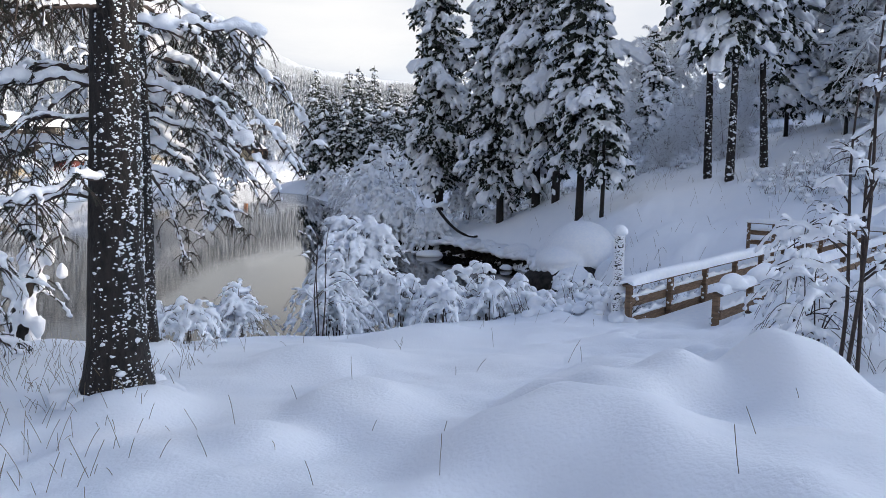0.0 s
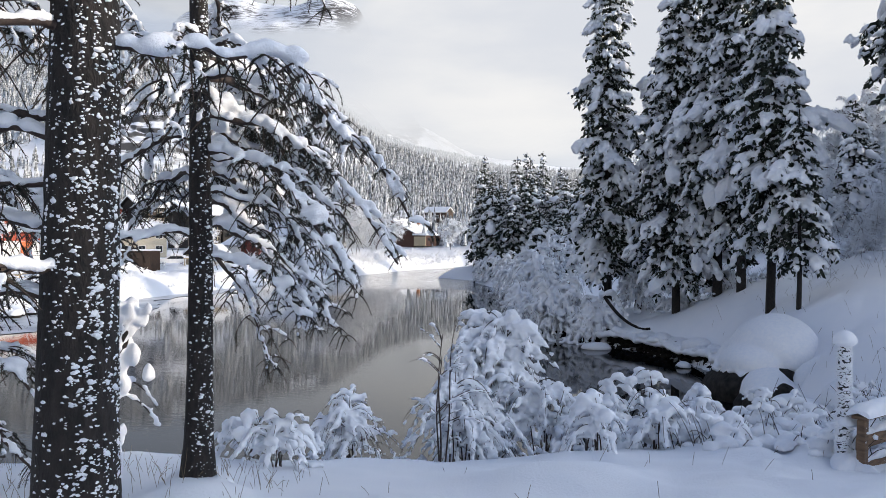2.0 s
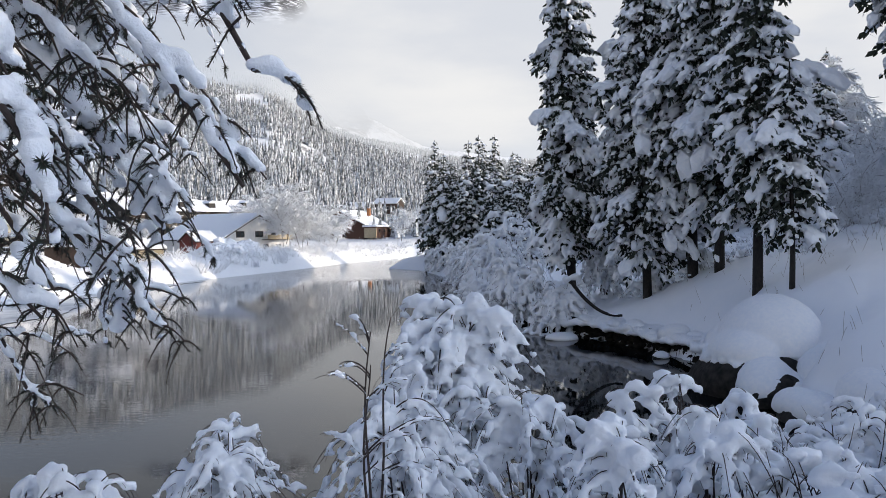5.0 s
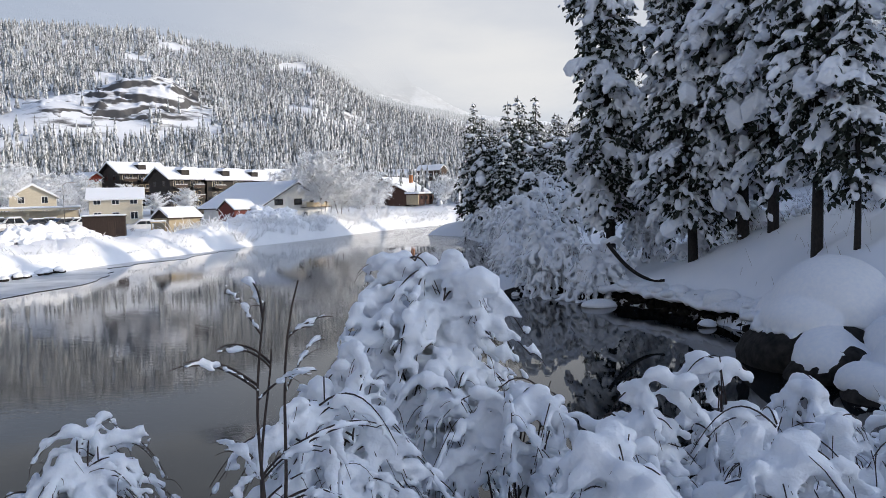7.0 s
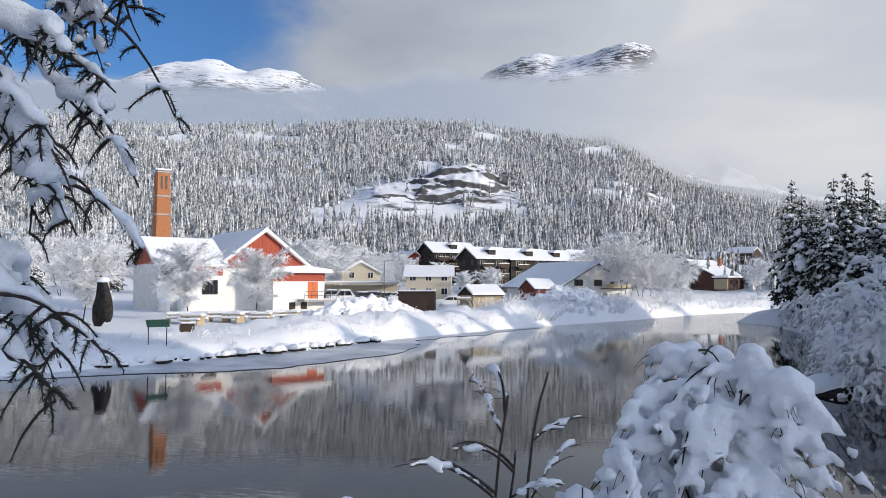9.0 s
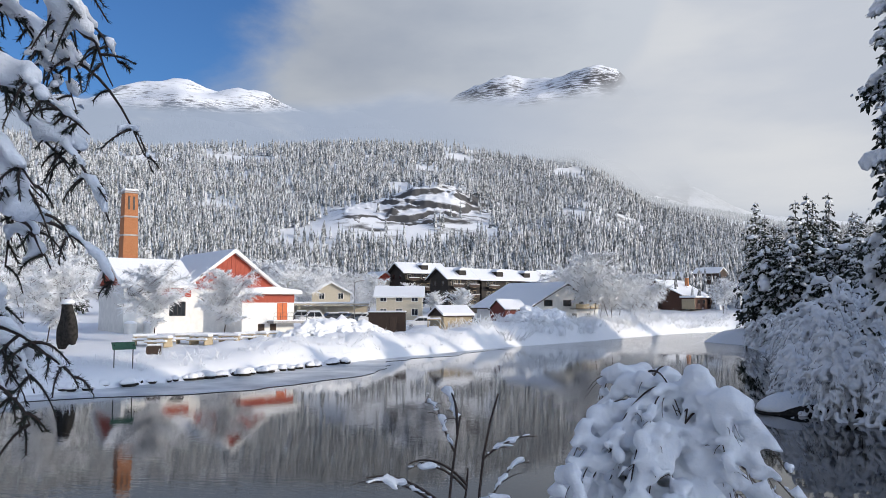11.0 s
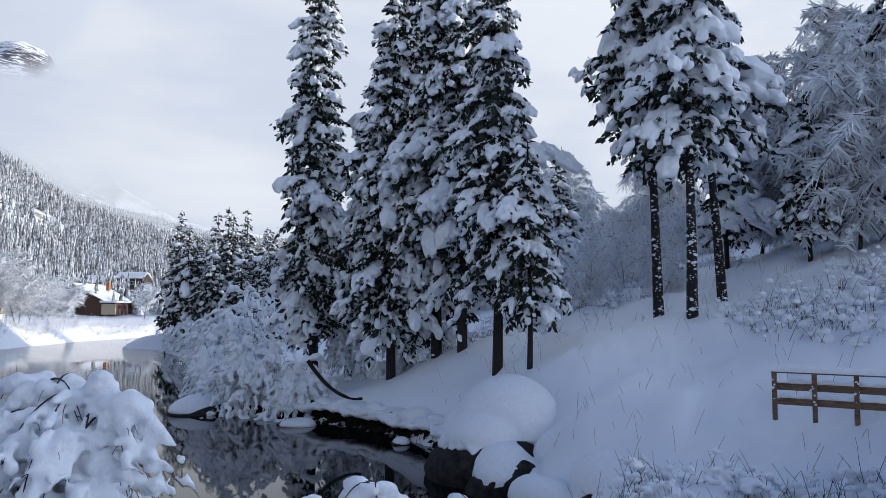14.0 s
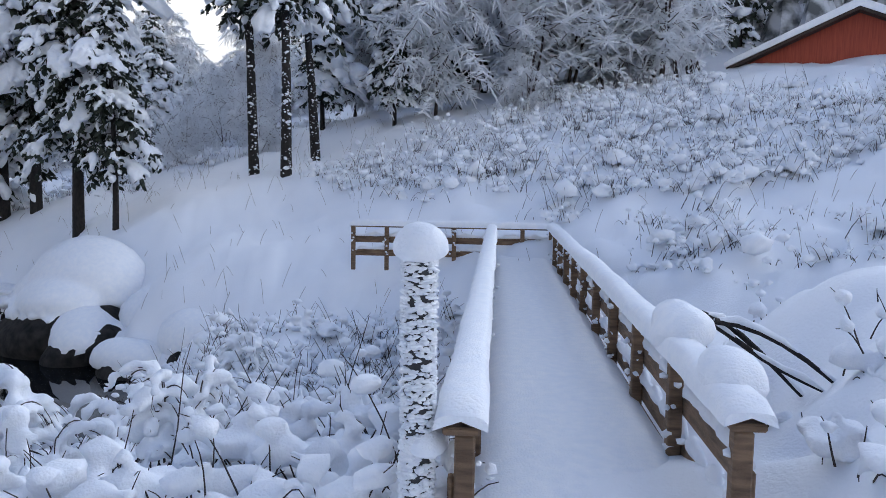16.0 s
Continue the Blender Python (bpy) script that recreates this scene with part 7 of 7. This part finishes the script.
# ---- undergrowth ----
def undergrowth():
    rng = np.random.default_rng(70)
    root = thing("undergrowth", "tangled snow-laden brush on the slope and bank", "undergrowth", kind="stuff")
    st, sn, soft = Geo(), Geo(), Geo()
    spots = []
    while len(spots) < 1550:
        zone = rng.random()
        if zone < 0.66:
            x, y = rng.uniform(17, 36), rng.uniform(6, 33)
            if (x < 18.5 and y > 19) or float(vnoise(np.array([x / 4]), np.array([y / 4]), 90, 2)[0]) < -0.3:
                continue
            size = rng.uniform(0.5, 1.25)
        elif zone < 0.84:
            s, o = rng.uniform(0.0, 13), rng.uniform(0.35, 7.0)
            x, y = 4.72 + 0.781 * s - 0.624 * o, 13.2 + 0.624 * s + 0.781 * o
            size = rng.uniform(0.45, 1.15) * (0.55 if y > 17.5 and x < 9 else 1)
        elif zone < 0.87:
            s, o = rng.uniform(0, 14), rng.uniform(0.6, 6)
            x, y = 5.84 + 0.781 * s + 0.624 * o, 12.17 + 0.624 * s - 0.781 * o
            size = rng.uniform(0.2, 0.55)
        else:
            x, y = rng.uniform(12, 30), rng.uniform(44, 62)
            size = rng.uniform(0.5, 1.1)
        if x < 2.4:
            continue
        spots.append((x, y, size))
    spots = np.array(spots)
    wet = river_distance(spots[:, 0], spots[:, 1])
    spots = spots[wet > 0.3]
    zs = land(spots[:, 0], spots[:, 1])
    for (x, y, size), z in zip(spots, zs):
        slope = x > 17
        for q in range(int(rng.integers(9, 14)) if slope else int(rng.integers(6, 10))):
            wide = 0.35 if slope else 0.22
            p = arc(rng, (x + rng.normal() * wide, y + rng.normal() * wide, z - 0.05), rng.uniform(0, 6.28), size * rng.uniform(0.15, 0.5), rng.uniform(1.2, 3.0), rng.uniform(0.2, 1.7), 5 if slope else 6, 0.12)
            tube(st, p, np.linspace(0.010 if slope else 0.008, 0.003, len(p)), 3)
            w = rng.uniform(0.026, 0.06) if slope else rng.uniform(0.022, 0.06)
            snow_tube(sn if slope else soft, rng, p[1:], w * (0.75 if slope else 1.2), w * (0.9 if slope else 1.4), 4 if slope else 6)
            if slope and q % 3 == 0:
                b = rng.uniform(0.04, 0.10) * (0.7 + 0.5 * size)
                blobs(sn, rng, [p[3]], [(b * 1.2, b, b * 0.9)], None, 1, 0.3, 0.7)
            if not slope and rng.random() < 0.5:
                b = rng.uniform(0.05, 0.13)
                blobs(soft, rng, [p[3] + (0, 0, 0.03)], [(b * 1.4, b * 1.1, b * 0.9)], None, 1, 0.3, 0.7)
        m = int(rng.integers(1, 4))
        b = size * rng.uniform(0.07, 0.20, (m, 1)) * (1.5 if slope else 1)
        c = np.stack([x + rng.normal(size=m) * 0.3, y + rng.normal(size=m) * 0.3, z + rng.uniform(-0.06, 0.2, m) * size], -1)
        blobs(sn if slope else soft, rng, c, b * np.array([[1.2, 1.1, 0.9]]), None, 1, 0.35, 0.6)
    stuff_part("stem", st, TWIG, root)
    stuff_part("snow_load", sn, SNOW, root)
    stuff_part("snow_cushion", fused(soft, "snow_cushion", SNOW, 0.032, 2), SNOW, root, "soft snow cushions bridging the stems")


undergrowth()


def stalks():
    """Dry grass and thin shoots standing out of the snow."""
    rng = np.random.default_rng(71)
    g = Geo()
    x = np.r_[rng.uniform(-6.0, -1.9, 700), rng.uniform(-2, 4.5, 45), rng.uniform(11.5, 34, 700)]
    y = np.r_[rng.uniform(5.5, 14, 700), rng.uniform(4, 15, 45), rng.uniform(10, 44, 700)]
    z = np.where(river_distance(x, y) > 0.8, land(x, y), -3.0)
    for k in range(len(x)):
        ln = rng.uniform(0.12, 0.5) if k < 745 else rng.uniform(0.3, 1.0)
        p = arc(rng, (x[k], y[k], z[k] - 0.03), rng.uniform(0, 6.28), ln * 0.3, rng.uniform(1.5, 3.2), rng.uniform(0.0, 0.9), 4)
        tube(g, p, 0.0025 if k < 745 else 0.0045, 3)
    tagged(part("dry_stalks", g, GRASS), "dry stalks poking out of the snow", "grass", kind="stuff")


stalks()


def plastered_stump():
    """A broken trunk by the water, wrapped in snow."""
    rng = np.random.default_rng(88)
    x, y = -5.5, 15.1
    root = thing("broken_tree", "broken leaning trunk plastered white with snow by the water", "tree trunk", (x, y, lie(x, y) - 0.4))
    g, f = Geo(), Geo()
    t = np.linspace(0, 1, 12)
    pts = np.stack([0.55 * t ** 2, 0.15 * np.sin(3 * t), 2.6 * t], -1)
    tube(g, pts, 0.17 - 0.06 * t, 9)
    k = np.sort(rng.uniform(0.0, 1, 150))
    c = np.stack([np.interp(k, t, pts[:, i]) for i in range(3)], -1) + rng.normal(size=(150, 3)) * np.stack([0.17 - 0.07 * k, 0.17 - 0.07 * k, 0.05 + 0 * k], -1)
    blobs(f, rng, c, rng.uniform(0.06, 0.14, (150, 1)) * np.array([[0.9, 0.9, 1.5]]), None, 1, 0.3, 0.9)
    for q in range(9):
        b = pts[int(rng.integers(5, 12))]
        a = arc(rng, b, rng.uniform(0, 6.28), rng.uniform(0.3, 0.8), 0.5, rng.uniform(0.8, 1.5), 9)
        tube(g, a, np.linspace(0.02, 0.006, 9), 4)
        snow_lumps(f, rng, a, 0.06, 1)
    part("trunk", g, BARK, root)
    part("snow_load", fused(f, "snow_load", SNOW, 0.035, 2), SNOW, root)


plastered_stump()

# more of the home bank: a shaggy spruce by the water, a laden sapling near the start
rs = np.random.default_rng(81)
limbs3 = [(rs.uniform(0.8, 7.0), rs.uniform(0, 6.28), rs.uniform(1.3, 2.3), rs.uniform(-0.1, 0.15), rs.uniform(0.3, 0.7), rs.uniform(0.9, 1.15)) for _ in range(30)]
T3 = (-5.6, 11.4)
old_spruce("shaggy dark spruce with heavy drooping snowy boughs", (*T3, lie(*T3) - 0.05), 10, 0.2, 13, limbs3, 400, -0.6)
bent_shrub("birch_sapling", "birch sapling white with clinging snow", (4.0, 6.9, lie(4.0, 6.9)), 120, 3, 3.5, 1.0, 0.034, 9, "", "sapling", 0.55, 0.5, near=True)
for x, y, h, seed in ((4.7, 8.4, 1.3, 121), (5.4, 9.6, 1.6, 122), (5.6, 8.2, 1.2, 123)):
    bent_shrub("birch_shrub", "small snowy shrub beside the footbridge", (x, y, lie(x, y) - 0.05), seed, 6, h, 0.8, 0.045, 5, HOME, near=True, twigs=3)
bpy.data.scenes.remove(WORKSHOP)
